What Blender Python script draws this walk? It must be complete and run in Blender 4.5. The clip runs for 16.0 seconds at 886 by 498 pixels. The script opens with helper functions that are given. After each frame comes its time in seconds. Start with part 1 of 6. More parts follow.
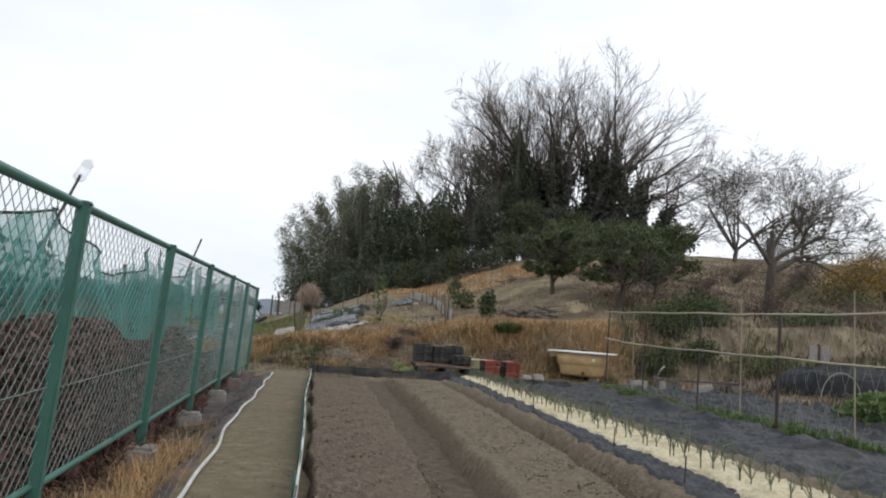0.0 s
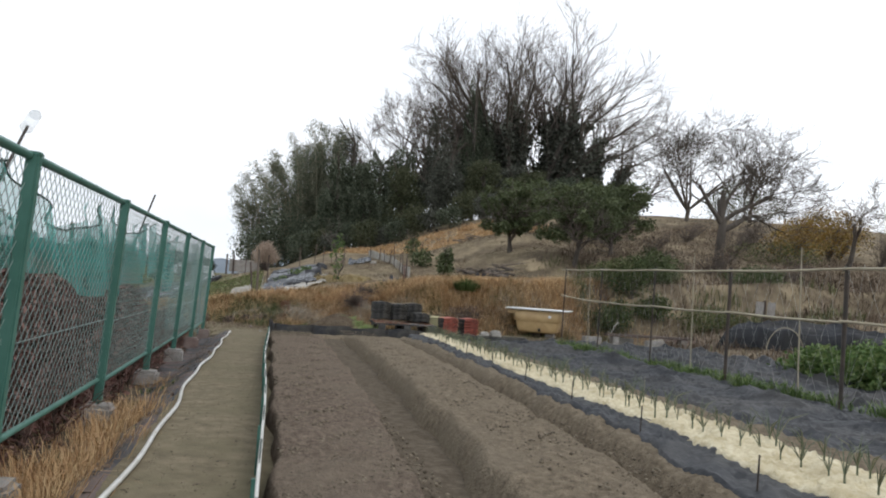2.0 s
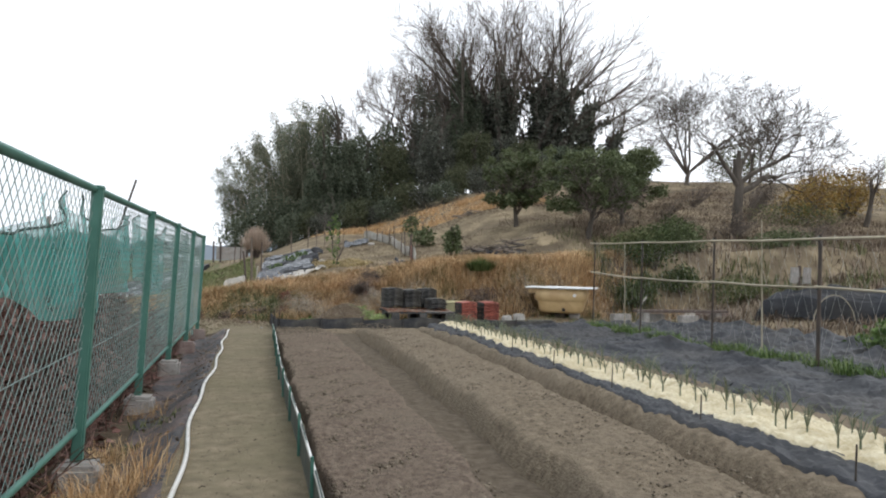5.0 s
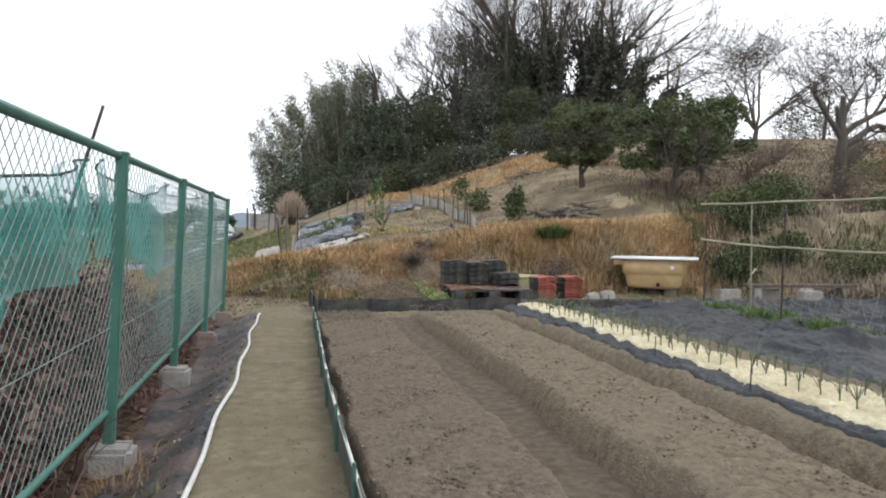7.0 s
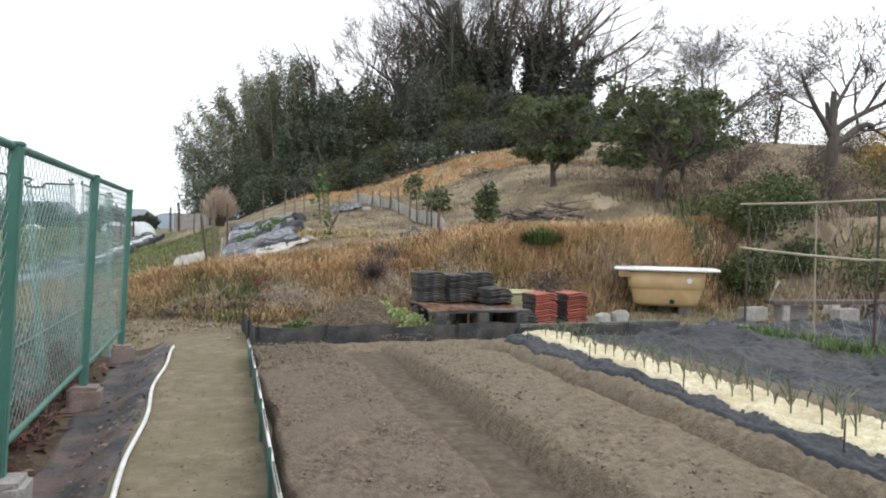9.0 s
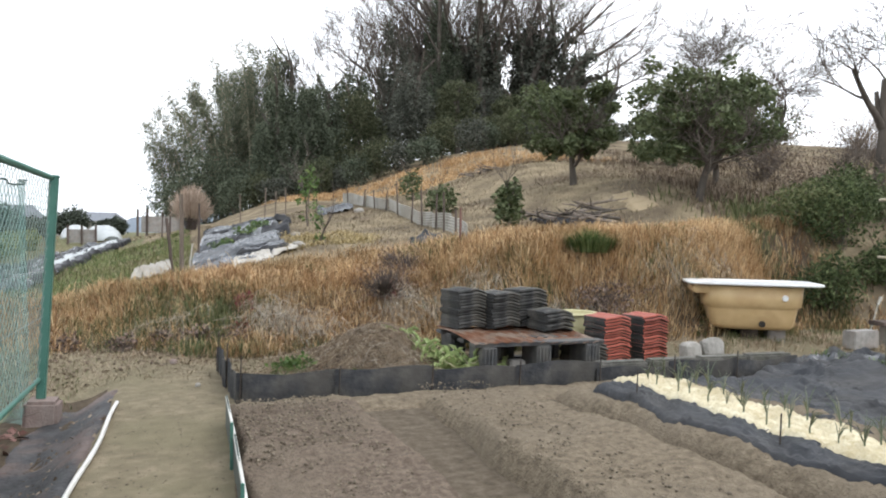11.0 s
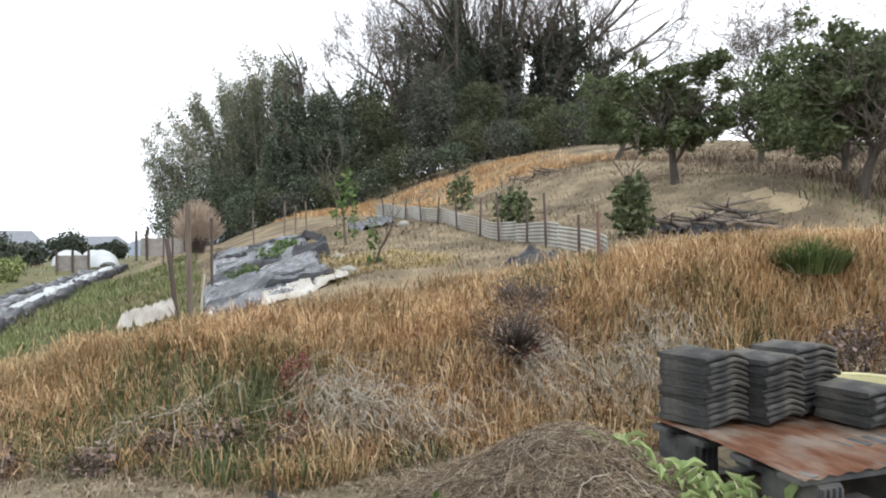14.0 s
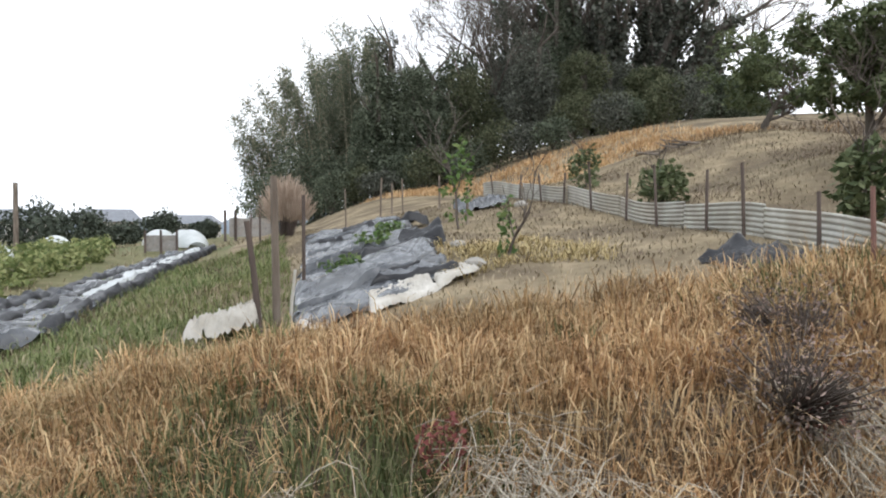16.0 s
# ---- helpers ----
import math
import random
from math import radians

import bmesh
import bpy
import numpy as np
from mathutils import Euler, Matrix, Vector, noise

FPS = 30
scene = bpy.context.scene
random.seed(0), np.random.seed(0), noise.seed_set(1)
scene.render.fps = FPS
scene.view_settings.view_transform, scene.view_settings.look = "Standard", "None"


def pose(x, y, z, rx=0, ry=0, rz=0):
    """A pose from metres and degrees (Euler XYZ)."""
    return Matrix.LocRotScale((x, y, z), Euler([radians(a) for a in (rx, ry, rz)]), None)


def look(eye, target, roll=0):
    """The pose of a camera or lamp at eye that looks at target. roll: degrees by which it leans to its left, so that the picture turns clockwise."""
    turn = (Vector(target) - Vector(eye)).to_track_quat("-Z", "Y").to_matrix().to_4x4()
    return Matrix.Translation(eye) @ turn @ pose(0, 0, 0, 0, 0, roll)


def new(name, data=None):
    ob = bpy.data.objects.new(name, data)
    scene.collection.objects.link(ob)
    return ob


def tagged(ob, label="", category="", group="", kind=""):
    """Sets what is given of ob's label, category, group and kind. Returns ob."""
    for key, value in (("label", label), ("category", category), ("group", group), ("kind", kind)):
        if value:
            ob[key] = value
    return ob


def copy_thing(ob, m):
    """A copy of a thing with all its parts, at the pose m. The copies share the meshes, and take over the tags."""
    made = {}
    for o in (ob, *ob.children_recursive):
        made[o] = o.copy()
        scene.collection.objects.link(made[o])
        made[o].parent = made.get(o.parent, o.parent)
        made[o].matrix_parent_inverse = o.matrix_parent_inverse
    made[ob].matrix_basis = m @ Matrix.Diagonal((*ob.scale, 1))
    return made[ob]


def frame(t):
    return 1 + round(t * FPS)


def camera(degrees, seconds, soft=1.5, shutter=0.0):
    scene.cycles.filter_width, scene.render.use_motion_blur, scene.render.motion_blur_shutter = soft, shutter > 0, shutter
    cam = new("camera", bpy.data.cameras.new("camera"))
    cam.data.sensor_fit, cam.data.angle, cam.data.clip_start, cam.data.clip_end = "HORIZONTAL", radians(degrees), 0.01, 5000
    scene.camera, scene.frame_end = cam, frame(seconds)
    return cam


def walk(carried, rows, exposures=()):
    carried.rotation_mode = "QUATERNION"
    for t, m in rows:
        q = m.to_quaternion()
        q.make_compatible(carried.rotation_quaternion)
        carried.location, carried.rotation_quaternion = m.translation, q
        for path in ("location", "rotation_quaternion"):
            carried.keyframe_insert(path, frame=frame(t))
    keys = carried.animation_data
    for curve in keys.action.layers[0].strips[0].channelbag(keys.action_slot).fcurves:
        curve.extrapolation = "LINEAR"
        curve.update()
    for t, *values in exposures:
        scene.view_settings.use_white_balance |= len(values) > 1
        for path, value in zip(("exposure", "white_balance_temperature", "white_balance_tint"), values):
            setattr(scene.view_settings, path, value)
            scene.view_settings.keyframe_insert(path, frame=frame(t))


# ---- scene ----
cam = camera(63.5, 16.0, soft=2.0)
PATH = [
    (0, (1.079, -3.396, 0.965), (1.415, -1.436, 1.175), 4.0),
    (0.5, (1.062, -3.398, 0.954), (1.425, -1.439, 1.133), 4.0),
    (1, (1.052, -3.4, 0.945), (1.477, -1.452, 1.105), 4.2),
    (1.5, (1.044, -3.395, 0.944), (1.495, -1.452, 1.085), 3.9),
    (2, (1.046, -3.384, 0.941), (1.509, -1.441, 1.046), 3.8),
    (2.5, (1.021, -3.364, 0.938), (1.485, -1.42, 1.015), 3.7),
    (3, (0.946, -3.306, 0.934), (1.391, -1.357, 0.995), 4.0),
    (5.5, (0.815, -1.497, 1.047), (1.325, 0.437, 1.081), 0.0),
    (6, (0.859, -0.925, 1.043), (1.359, 1.011, 1.089), -0.7),
    (6.5, (0.808, -0.383, 1.047), (1.329, 1.548, 1.055), 1.2),
    (7, (0.835, 0.221, 1.043), (1.251, 2.177, 0.985), 0.6),
    (7.5, (0.821, 0.769, 1.047), (1.262, 2.718, 0.962), 0.5),
    (8, (0.86, 1.387, 1.058), (1.375, 3.318, 1.007), 0.0),
    (10.5, (0.855, 4.096, 1.033), (1.501, 5.988, 0.981), 1.6),
    (11, (0.909, 4.634, 1.039), (1.566, 6.522, 1.004), 1.0),
    (11.5, (0.862, 5.132, 1.056), (1.509, 7.024, 1.04), 0.5),
    (12, (0.856, 5.653, 1.052), (1.477, 7.554, 1.064), -0.2),
    (12.5, (0.802, 6.208, 1.065), (1.319, 8.139, 1.08), -0.2),
    (13, (0.836, 6.72, 1.056), (1.403, 8.638, 1.07), -0.7),
    (13.5, (0.826, 7.227, 1.075), (1.4, 9.143, 1.078), -0.9),
    (14, (0.823, 7.72, 1.086), (1.473, 9.611, 1.091), -0.6),
    (14.5, (0.858, 8.218, 1.114), (1.494, 10.114, 1.131), -0.4),
    (15, (0.859, 8.71, 1.114), (1.52, 10.597, 1.143), 0.3),
    (15.5, (0.896, 9.225, 1.127), (1.485, 11.136, 1.171), -0.1),
    (16, (0.826, 9.647, 1.144), (1.254, 11.6, 1.098), 0.0),
]
walk(cam, [(t, look(eye, target, roll)) for t, eye, target, roll in PATH],
     exposures=[(0, 0.09), (1, 0.05), (2, 0.22), (3, 0.4), (5.5, 0.52), (8, 0.76), (10.5, 0.92), (12, 1.03), (13, 1.0), (14.5, 1.06), (15.5, 1.04), (16, 0.9)])

# ---- daylight: overcast, bright white sky ----
world = bpy.data.worlds.new("overcast_sky")
scene.world = world
world.use_nodes = True
wn, wl = world.node_tree.nodes, world.node_tree.links
wn.clear()
w_out = wn.new("ShaderNodeOutputWorld")
w_bg = wn.new("ShaderNodeBackground")
w_sky = wn.new("ShaderNodeTexSky")
w_sky.sky_type = "NISHITA"
w_sky.sun_disc = False
w_sky.sun_elevation, w_sky.sun_rotation = radians(38), radians(60)
w_sky.air_density, w_sky.dust_density = 1.0, 3.0
w_hsv = wn.new("ShaderNodeHueSaturation")
w_hsv.inputs["Saturation"].default_value = 0.35
w_hsv.inputs["Value"].default_value = 0.11
w_tc = wn.new("ShaderNodeTexCoord")
w_map = wn.new("ShaderNodeMapping")
w_map.inputs["Scale"].default_value = (1.0, 1.0, 2.6)
w_noise = wn.new("ShaderNodeTexNoise")
w_noise.inputs["Scale"].default_value = 1.7
w_noise.inputs["Detail"].default_value = 5
w_ramp = wn.new("ShaderNodeValToRGB")
w_ramp.color_ramp.elements[0].position, w_ramp.color_ramp.elements[0].color = 0.35, (0.80, 0.875, 0.985, 1)
w_ramp.color_ramp.elements[1].position, w_ramp.color_ramp.elements[1].color = 0.62, (1.02, 1.065, 1.13, 1)
w_mix = wn.new("ShaderNodeMix")
w_mix.data_type = "RGBA"
w_mix.inputs[0].default_value = 0.86
wl.new(w_sky.outputs[0], w_hsv.inputs["Color"])
wl.new(w_tc.outputs["Generated"], w_map.inputs[0])
wl.new(w_map.outputs[0], w_noise.inputs["Vector"])
wl.new(w_noise.outputs["Fac"], w_ramp.inputs[0])
wl.new(w_hsv.outputs[0], w_mix.inputs[6])
wl.new(w_ramp.outputs[0], w_mix.inputs[7])
wl.new(w_mix.outputs[2], w_bg.inputs[0])
w_bg.inputs[1].default_value = 1.0
wl.new(w_bg.outputs[0], w_out.inputs[0])

sun = new("sun", bpy.data.lights.new("sun", "SUN"))
sun.data.energy, sun.data.angle, sun.data.color = 0.6, radians(25), (1.0, 0.97, 0.93)
sun.matrix_world = look((0, 0, 30), (-14, 22, 0))

# ---- small tools ----
RNG = np.random.default_rng(7)


def part(name, bm, mat, parent=None, label=""):
    me = bpy.data.meshes.new(name)
    bm.to_mesh(me)
    bm.free()
    me.materials.append(mat)
    ob = new(name, me)
    ob.parent = parent
    if label:
        tagged(ob, label)
    return ob


def np_part(name, verts, faces, mat, parent=None, label="", smooth=False):
    """One mesh from arrays: verts (n,3), faces (m,3) or (m,4)."""
    verts, faces = np.asarray(verts, np.float32), np.asarray(faces, np.int32)
    me = bpy.data.meshes.new(name)
    k = faces.shape[1]
    me.vertices.add(len(verts))
    me.vertices.foreach_set("co", verts.ravel())
    me.loops.add(faces.size)
    me.loops.foreach_set("vertex_index", faces.ravel())
    me.polygons.add(len(faces))
    me.polygons.foreach_set("loop_start", np.arange(0, faces.size, k, dtype=np.int32))
    if smooth:
        me.polygons.foreach_set("use_smooth", np.ones(len(faces), bool))
    me.update(calc_edges=True)
    me.materials.append(mat)
    ob = new(name, me)
    ob.parent = parent
    if label:
        tagged(ob, label)
    return ob


def thing(name, at, label, category, group="", kind="", turn=0.0):
    ob = new(name)
    ob.empty_display_size = 0.1
    ob.location = at
    ob.rotation_euler = (0, 0, radians(turn))
    return tagged(ob, label, category, group, kind)


def box_bm(sx, sy, sz, at=(0, 0, 0), bevel=0.0, turn=(0, 0, 0), bm=None):
    """A bevelled block, added to bm; at is the centre."""
    own = bmesh.new()
    bmesh.ops.create_cube(own, size=1.0)
    bmesh.ops.scale(own, vec=(sx, sy, sz), verts=own.verts)
    if bevel:
        bmesh.ops.bevel(own, geom=own.edges[:], offset=bevel, segments=2, affect="EDGES")
    bmesh.ops.transform(own, matrix=pose(*at, *turn), verts=own.verts)
    if bm is None:
        return own
    tmp = bpy.data.meshes.new("tmp")
    own.to_mesh(tmp)
    own.free()
    bm.from_mesh(tmp)
    bpy.data.meshes.remove(tmp)
    return bm


def tube_arrays(segments, sides=5):
    """Tapered tubes for rows (p0, p1, r0, r1)."""
    s = np.asarray(segments, float).reshape(-1, 8)
    p0, p1, r0, r1 = s[:, :3], s[:, 3:6], s[:, 6], s[:, 7]
    d = p1 - p0
    d /= np.linalg.norm(d, axis=1, keepdims=True) + 1e-9
    ref = np.where(np.abs(d[:, 2:3]) > 0.9, [[1.0, 0, 0]], [[0, 0, 1.0]])
    u = np.cross(d, ref)
    u /= np.linalg.norm(u, axis=1, keepdims=True) + 1e-9
    v = np.cross(d, u)
    a = np.arange(sides) * 2 * np.pi / sides
    ring = np.cos(a)[None, :, None] * u[:, None] + np.sin(a)[None, :, None] * v[:, None]
    verts = np.concatenate([p0[:, None] + ring * r0[:, None, None], p1[:, None] + ring * r1[:, None, None]], 1)
    i, j = np.arange(sides), (np.arange(sides) + 1) % sides
    quad = np.stack([i, j, j + sides, i + sides], 1)
    faces = quad[None] + (np.arange(len(s)) * 2 * sides)[:, None, None]
    return verts.reshape(-1, 3), faces.reshape(-1, 4)


def tubes(name, segments, mat, parent=None, label="", sides=5):
    v, f = tube_arrays(segments, sides)
    return np_part(name, v, f, mat, parent, label, smooth=True)


def line_segments(points, radius):
    pts = [tuple(p) for p in points]
    return [(*a, *b, radius, radius) for a, b in zip(pts, pts[1:])]


def blade_arrays(base, length, width, lean, curl=0.5, rng=RNG, angle=None):
    """Bent grass blades: base (n,3), length (n,), lean in parts of the length, towards angle."""
    n = len(base)
    a = rng.uniform(0, 2 * np.pi, n) if angle is None else angle
    out = np.stack([np.cos(a), np.sin(a), np.zeros(n)], 1)
    b = a + rng.uniform(0.7, 2.4, n)
    side = np.stack([np.cos(b), np.sin(b), np.zeros(n)], 1) * (width / 2)[:, None]
    lean = np.broadcast_to(lean, n)
    up = np.array([0, 0, 1.0])
    mid = base + up * (length * 0.6)[:, None] + out * (length * lean * 0.35)[:, None]
    tip = base + up * (length * (1 - curl * lean))[:, None] + out * (length * lean)[:, None]
    verts = np.stack([base - side, base + side, mid + side * 0.8, mid - side * 0.8, tip], 1).reshape(-1, 3)
    k = (np.arange(n) * 5)[:, None]
    faces = np.concatenate([k + [0, 1, 2], k + [0, 2, 3], k + [3, 2, 4]])
    return verts, faces


def leaf_arrays(centre, size, rng=RNG, flat=0.0, ratio=0.5):
    """Folded pointed leaves at random turns; flat pulls them towards the level."""
    n = len(centre)
    d = rng.normal(size=(n, 3))
    d[:, 2] *= 1 - flat
    d /= np.linalg.norm(d, axis=1, keepdims=True)
    e = rng.normal(size=(n, 3))
    e = np.cross(d, e)
    e /= np.linalg.norm(e, axis=1, keepdims=True)
    nrm = np.cross(d, e)
    size = np.broadcast_to(size, n)[:, None]
    L, W = d * size * 0.5, e * size * 0.5 * ratio
    verts = np.stack([centre - L, centre + W + nrm * size * 0.08, centre + L, centre - W + nrm * size * 0.08], 1).reshape(-1, 3)
    k = (np.arange(n) * 4)[:, None]
    return verts, np.concatenate([k + [0, 1, 2], k + [0, 2, 3]])


def blob_points(blobs, n, rng=RNG, shell=0.55):
    """Points in ellipsoids (x, y, z, rx, ry, rz), denser near their outside, with ragged edges."""
    blobs = np.asarray(blobs, float)
    w = blobs[:, 3] * blobs[:, 4] * blobs[:, 5]
    pick = rng.choice(len(blobs), n, p=w / w.sum())
    d = rng.normal(size=(n, 3))
    d /= np.linalg.norm(d, axis=1, keepdims=True)
    r = shell + (1 - shell) * rng.random(n) ** 0.6
    r *= 1 + 0.16 * np.sin(5 * d[:, 0] + 3.1 * pick) + 0.14 * np.sin(7 * d[:, 2] + 4 * d[:, 1] + pick)
    r *= np.where(rng.random(n) < 0.12, rng.uniform(1, 1.25, n), 1)
    return blobs[pick, :3] + d * r[:, None] * blobs[pick, 3:6]


# ---- materials ----
def material(name, ramp, scale=8.0, detail=6.0, rough=0.85, metal=0.0, bump=0.0, bump_scale=40.0, coarse=0.0, coarse_scale=0.6,
             coarse_colour=(0.2, 0.2, 0.2), island=0.0, rand_object=0.0, through_light=None, spec=0.3, stretch=(1, 1, 1)):
    """Noise between the ramp's colours; larger patches of a second colour; fine relief; each loose piece or object a little lighter or darker."""
    m = bpy.data.materials.new(name)
    m.use_nodes = True
    n, l = m.node_tree.nodes, m.node_tree.links
    bsdf = n["Principled BSDF"]
    tc = n.new("ShaderNodeTexCoord")
    mp = n.new("ShaderNodeMapping")
    mp.inputs["Scale"].default_value = stretch
    l.new(tc.outputs["Object"], mp.inputs[0])
    nz = n.new("ShaderNodeTexNoise")
    nz.inputs["Scale"].default_value, nz.inputs["Detail"].default_value = scale, detail
    nz.inputs["Roughness"].default_value = 0.62
    l.new(mp.outputs[0], nz.inputs["Vector"])
    cr = n.new("ShaderNodeValToRGB")
    els = cr.color_ramp.elements
    while len(els) < len(ramp):
        els.new(0.5)
    for i, c in enumerate(ramp):
        els[i].position = 0.3 + 0.4 * i / max(1, len(ramp) - 1)
        els[i].color = (*c, 1)
    l.new(nz.outputs["Fac"], cr.inputs[0])
    colour = cr.outputs[0]
    if island:
        geo = n.new("ShaderNodeNewGeometry")
        add = n.new("ShaderNodeMath")
        add.operation = "MULTIPLY_ADD"
        add.inputs[1].default_value = island
        sub = n.new("ShaderNodeMath")
        sub.operation = "SUBTRACT"
        sub.inputs[1].default_value = island / 2
        l.new(geo.outputs["Random Per Island"], add.inputs[0])
        l.new(nz.outputs["Fac"], add.inputs[2])
        l.new(add.outputs[0], sub.inputs[0])
        l.new(sub.outputs[0], cr.inputs[0])
    if coarse:
        n2 = n.new("ShaderNodeTexNoise")
        n2.inputs["Scale"].default_value, n2.inputs["Detail"].default_value = coarse_scale, 4
        l.new(tc.outputs["Object"], n2.inputs["Vector"])
        r2 = n.new("ShaderNodeMapRange")
        r2.inputs[1].default_value, r2.inputs[2].default_value = 0.45, 0.62
        r2.inputs[4].default_value = coarse
        l.new(n2.outputs["Fac"], r2.inputs[0])
        mx = n.new("ShaderNodeMix")
        mx.data_type = "RGBA"
        l.new(r2.outputs[0], mx.inputs[0])
        l.new(colour, mx.inputs[6])
        mx.inputs[7].default_value = (*coarse_colour, 1)
        colour = mx.outputs[2]
    if rand_object:
        info = n.new("ShaderNodeObjectInfo")
        hsv = n.new("ShaderNodeHueSaturation")
        mr = n.new("ShaderNodeMapRange")
        mr.inputs[3].default_value, mr.inputs[4].default_value = 1 - rand_object, 1 + rand_object
        l.new(info.outputs["Random"], mr.inputs[0])
        l.new(mr.outputs[0], hsv.inputs["Value"])
        l.new(colour, hsv.inputs["Color"])
        colour = hsv.outputs[0]
    l.new(colour, bsdf.inputs["Base Color"])
    bsdf.inputs["Roughness"].default_value = rough
    bsdf.inputs["Metallic"].default_value = metal
    bsdf.inputs["Specular IOR Level"].default_value = spec
    if bump:
        n3 = n.new("ShaderNodeTexNoise")
        n3.inputs["Scale"].default_value, n3.inputs["Detail"].default_value = bump_scale, 6
        l.new(mp.outputs[0], n3.inputs["Vector"])
        bp = n.new("ShaderNodeBump")
        bp.inputs["Strength"].default_value, bp.inputs["Distance"].default_value = bump, 0.02
        l.new(n3.outputs["Fac"], bp.inputs["Height"])
        l.new(bp.outputs[0], bsdf.inputs["Normal"])
    if through_light:
        kind, amount = through_light
        sh = n.new("ShaderNodeBsdfTransparent" if kind == "clear" else "ShaderNodeBsdfTranslucent")
        if kind != "clear":
            l.new(colour, sh.inputs["Color"])
        ms = n.new("ShaderNodeMixShader")
        ms.inputs[0].default_value = amount
        l.new(bsdf.outputs[0], ms.inputs[1])
        l.new(sh.outputs[0], ms.inputs[2])
        l.new(ms.outputs[0], n["Material Output"].inputs["Surface"])
    return m


M = {}
M["dirt"] = material("path_dirt", [(0.145, 0.12, 0.08), (0.2, 0.167, 0.112), (0.27, 0.225, 0.155)], 9, bump=0.5, bump_scale=130, coarse=0.55, coarse_scale=1.3, coarse_colour=(0.165, 0.145, 0.09), rough=0.95, spec=0.1)
M["soil"] = material("bed_soil", [(0.112, 0.089, 0.063), (0.186, 0.150, 0.107), (0.262, 0.214, 0.155)], 22, bump=1.0, bump_scale=70, coarse=0.45, coarse_scale=1.6, coarse_colour=(0.2, 0.165, 0.122), rough=0.97, spec=0.08)
M["soil_dark"] = material("raked_soil", [(0.092, 0.069, 0.053), (0.155, 0.12, 0.092), (0.225, 0.177, 0.136)], 24, bump=1.0, bump_scale=70, coarse=0.5, coarse_scale=2.0, coarse_colour=(0.175, 0.142, 0.106), rough=0.97, spec=0.08)
# Dark humus; on the bank it also paints the shade between grass clumps.
M["humus_and_shade"] = material("dark_soil_and_shade", [(0.05, 0.038, 0.027), (0.09, 0.07, 0.05), (0.13, 0.1, 0.07)], 6, bump=0.8, bump_scale=30, rough=0.96, spec=0.05)
M["track"] = material("pale_track", [(0.26, 0.2, 0.125), (0.36, 0.29, 0.19)], 6, bump=0.5, bump_scale=30, rough=0.95, spec=0.08)
# Darker than the bed soil: the furrow's shade is put into this colour.
M["furrow"] = material("furrow_soil", [(0.075, 0.06, 0.044), (0.115, 0.093, 0.068), (0.16, 0.13, 0.098)], 16, bump=0.8, bump_scale=45, rough=0.97, spec=0.08)
M["clod"] = material("soil_clod", [(0.1, 0.082, 0.062), (0.24, 0.2, 0.15)], 30, rough=0.97, spec=0.05, island=0.5)
M["hill"] = material("hill_turf", [(0.13, 0.103, 0.068), (0.225, 0.18, 0.117), (0.33, 0.268, 0.178)], 2.2, bump=1.0, bump_scale=12, coarse=0.8, coarse_scale=0.8, coarse_colour=(0.105, 0.082, 0.058), rough=0.96, spec=0.08)
M["field"] = material("field_ground", [(0.1, 0.1, 0.05), (0.15, 0.14, 0.075), (0.2, 0.17, 0.1)], 2.5, bump=0.5, bump_scale=12, coarse=0.5, coarse_scale=0.2, coarse_colour=(0.09, 0.11, 0.05), rough=0.96, spec=0.08)
M["drygrass"] = material("dry_grass", [(0.22, 0.13, 0.07), (0.47, 0.27, 0.13), (0.68, 0.5, 0.29)], 2.2, island=1.0, coarse=0.5, coarse_scale=0.9, coarse_colour=(0.2, 0.16, 0.08), rough=0.8, spec=0.15, through_light=("lucent", 0.25))
M["tangrass"] = material("tan_grass", [(0.36, 0.21, 0.105), (0.53, 0.33, 0.165), (0.68, 0.49, 0.28)], 1.5, island=0.6, coarse=0.3, coarse_scale=0.5, coarse_colour=(0.3, 0.2, 0.1), rough=0.8, spec=0.15, through_light=("lucent", 0.2))
M["palegrass"] = material("pale_grass", [(0.4, 0.27, 0.14), (0.6, 0.42, 0.23), (0.78, 0.6, 0.37)], 1.6, island=0.8, coarse=0.35, coarse_scale=0.8, coarse_colour=(0.46, 0.28, 0.13), rough=0.8, spec=0.15, through_light=("lucent", 0.25))
M["straw"] = material("pale_straw", [(0.18, 0.125, 0.08), (0.3, 0.225, 0.15), (0.42, 0.34, 0.24)], 6, island=0.8, rough=0.8, spec=0.15)
M["greystraw"] = material("grey_straw", [(0.22, 0.185, 0.14), (0.35, 0.3, 0.235), (0.48, 0.43, 0.35)], 6, island=0.8, rough=0.85, spec=0.12)
M["turf"] = material("short_turf", [(0.14, 0.113, 0.078), (0.265, 0.215, 0.145), (0.39, 0.325, 0.225)], 1.6, island=0.6, coarse=0.5, coarse_scale=0.5, coarse_colour=(0.125, 0.112, 0.07), rough=0.9, spec=0.1)
M["greengrass"] = material("green_grass", [(0.068, 0.085, 0.034), (0.12, 0.138, 0.058), (0.2, 0.2, 0.1)], 3, island=0.7, rough=0.7, spec=0.2, through_light=("lucent", 0.3))
M["fieldgreen"] = material("field_green_grass", [(0.085, 0.115, 0.04), (0.15, 0.19, 0.07), (0.25, 0.27, 0.125)], 1.2, island=0.7, coarse=0.3, coarse_scale=0.7, coarse_colour=(0.2, 0.16, 0.08), rough=0.7, spec=0.2, through_light=("lucent", 0.3))
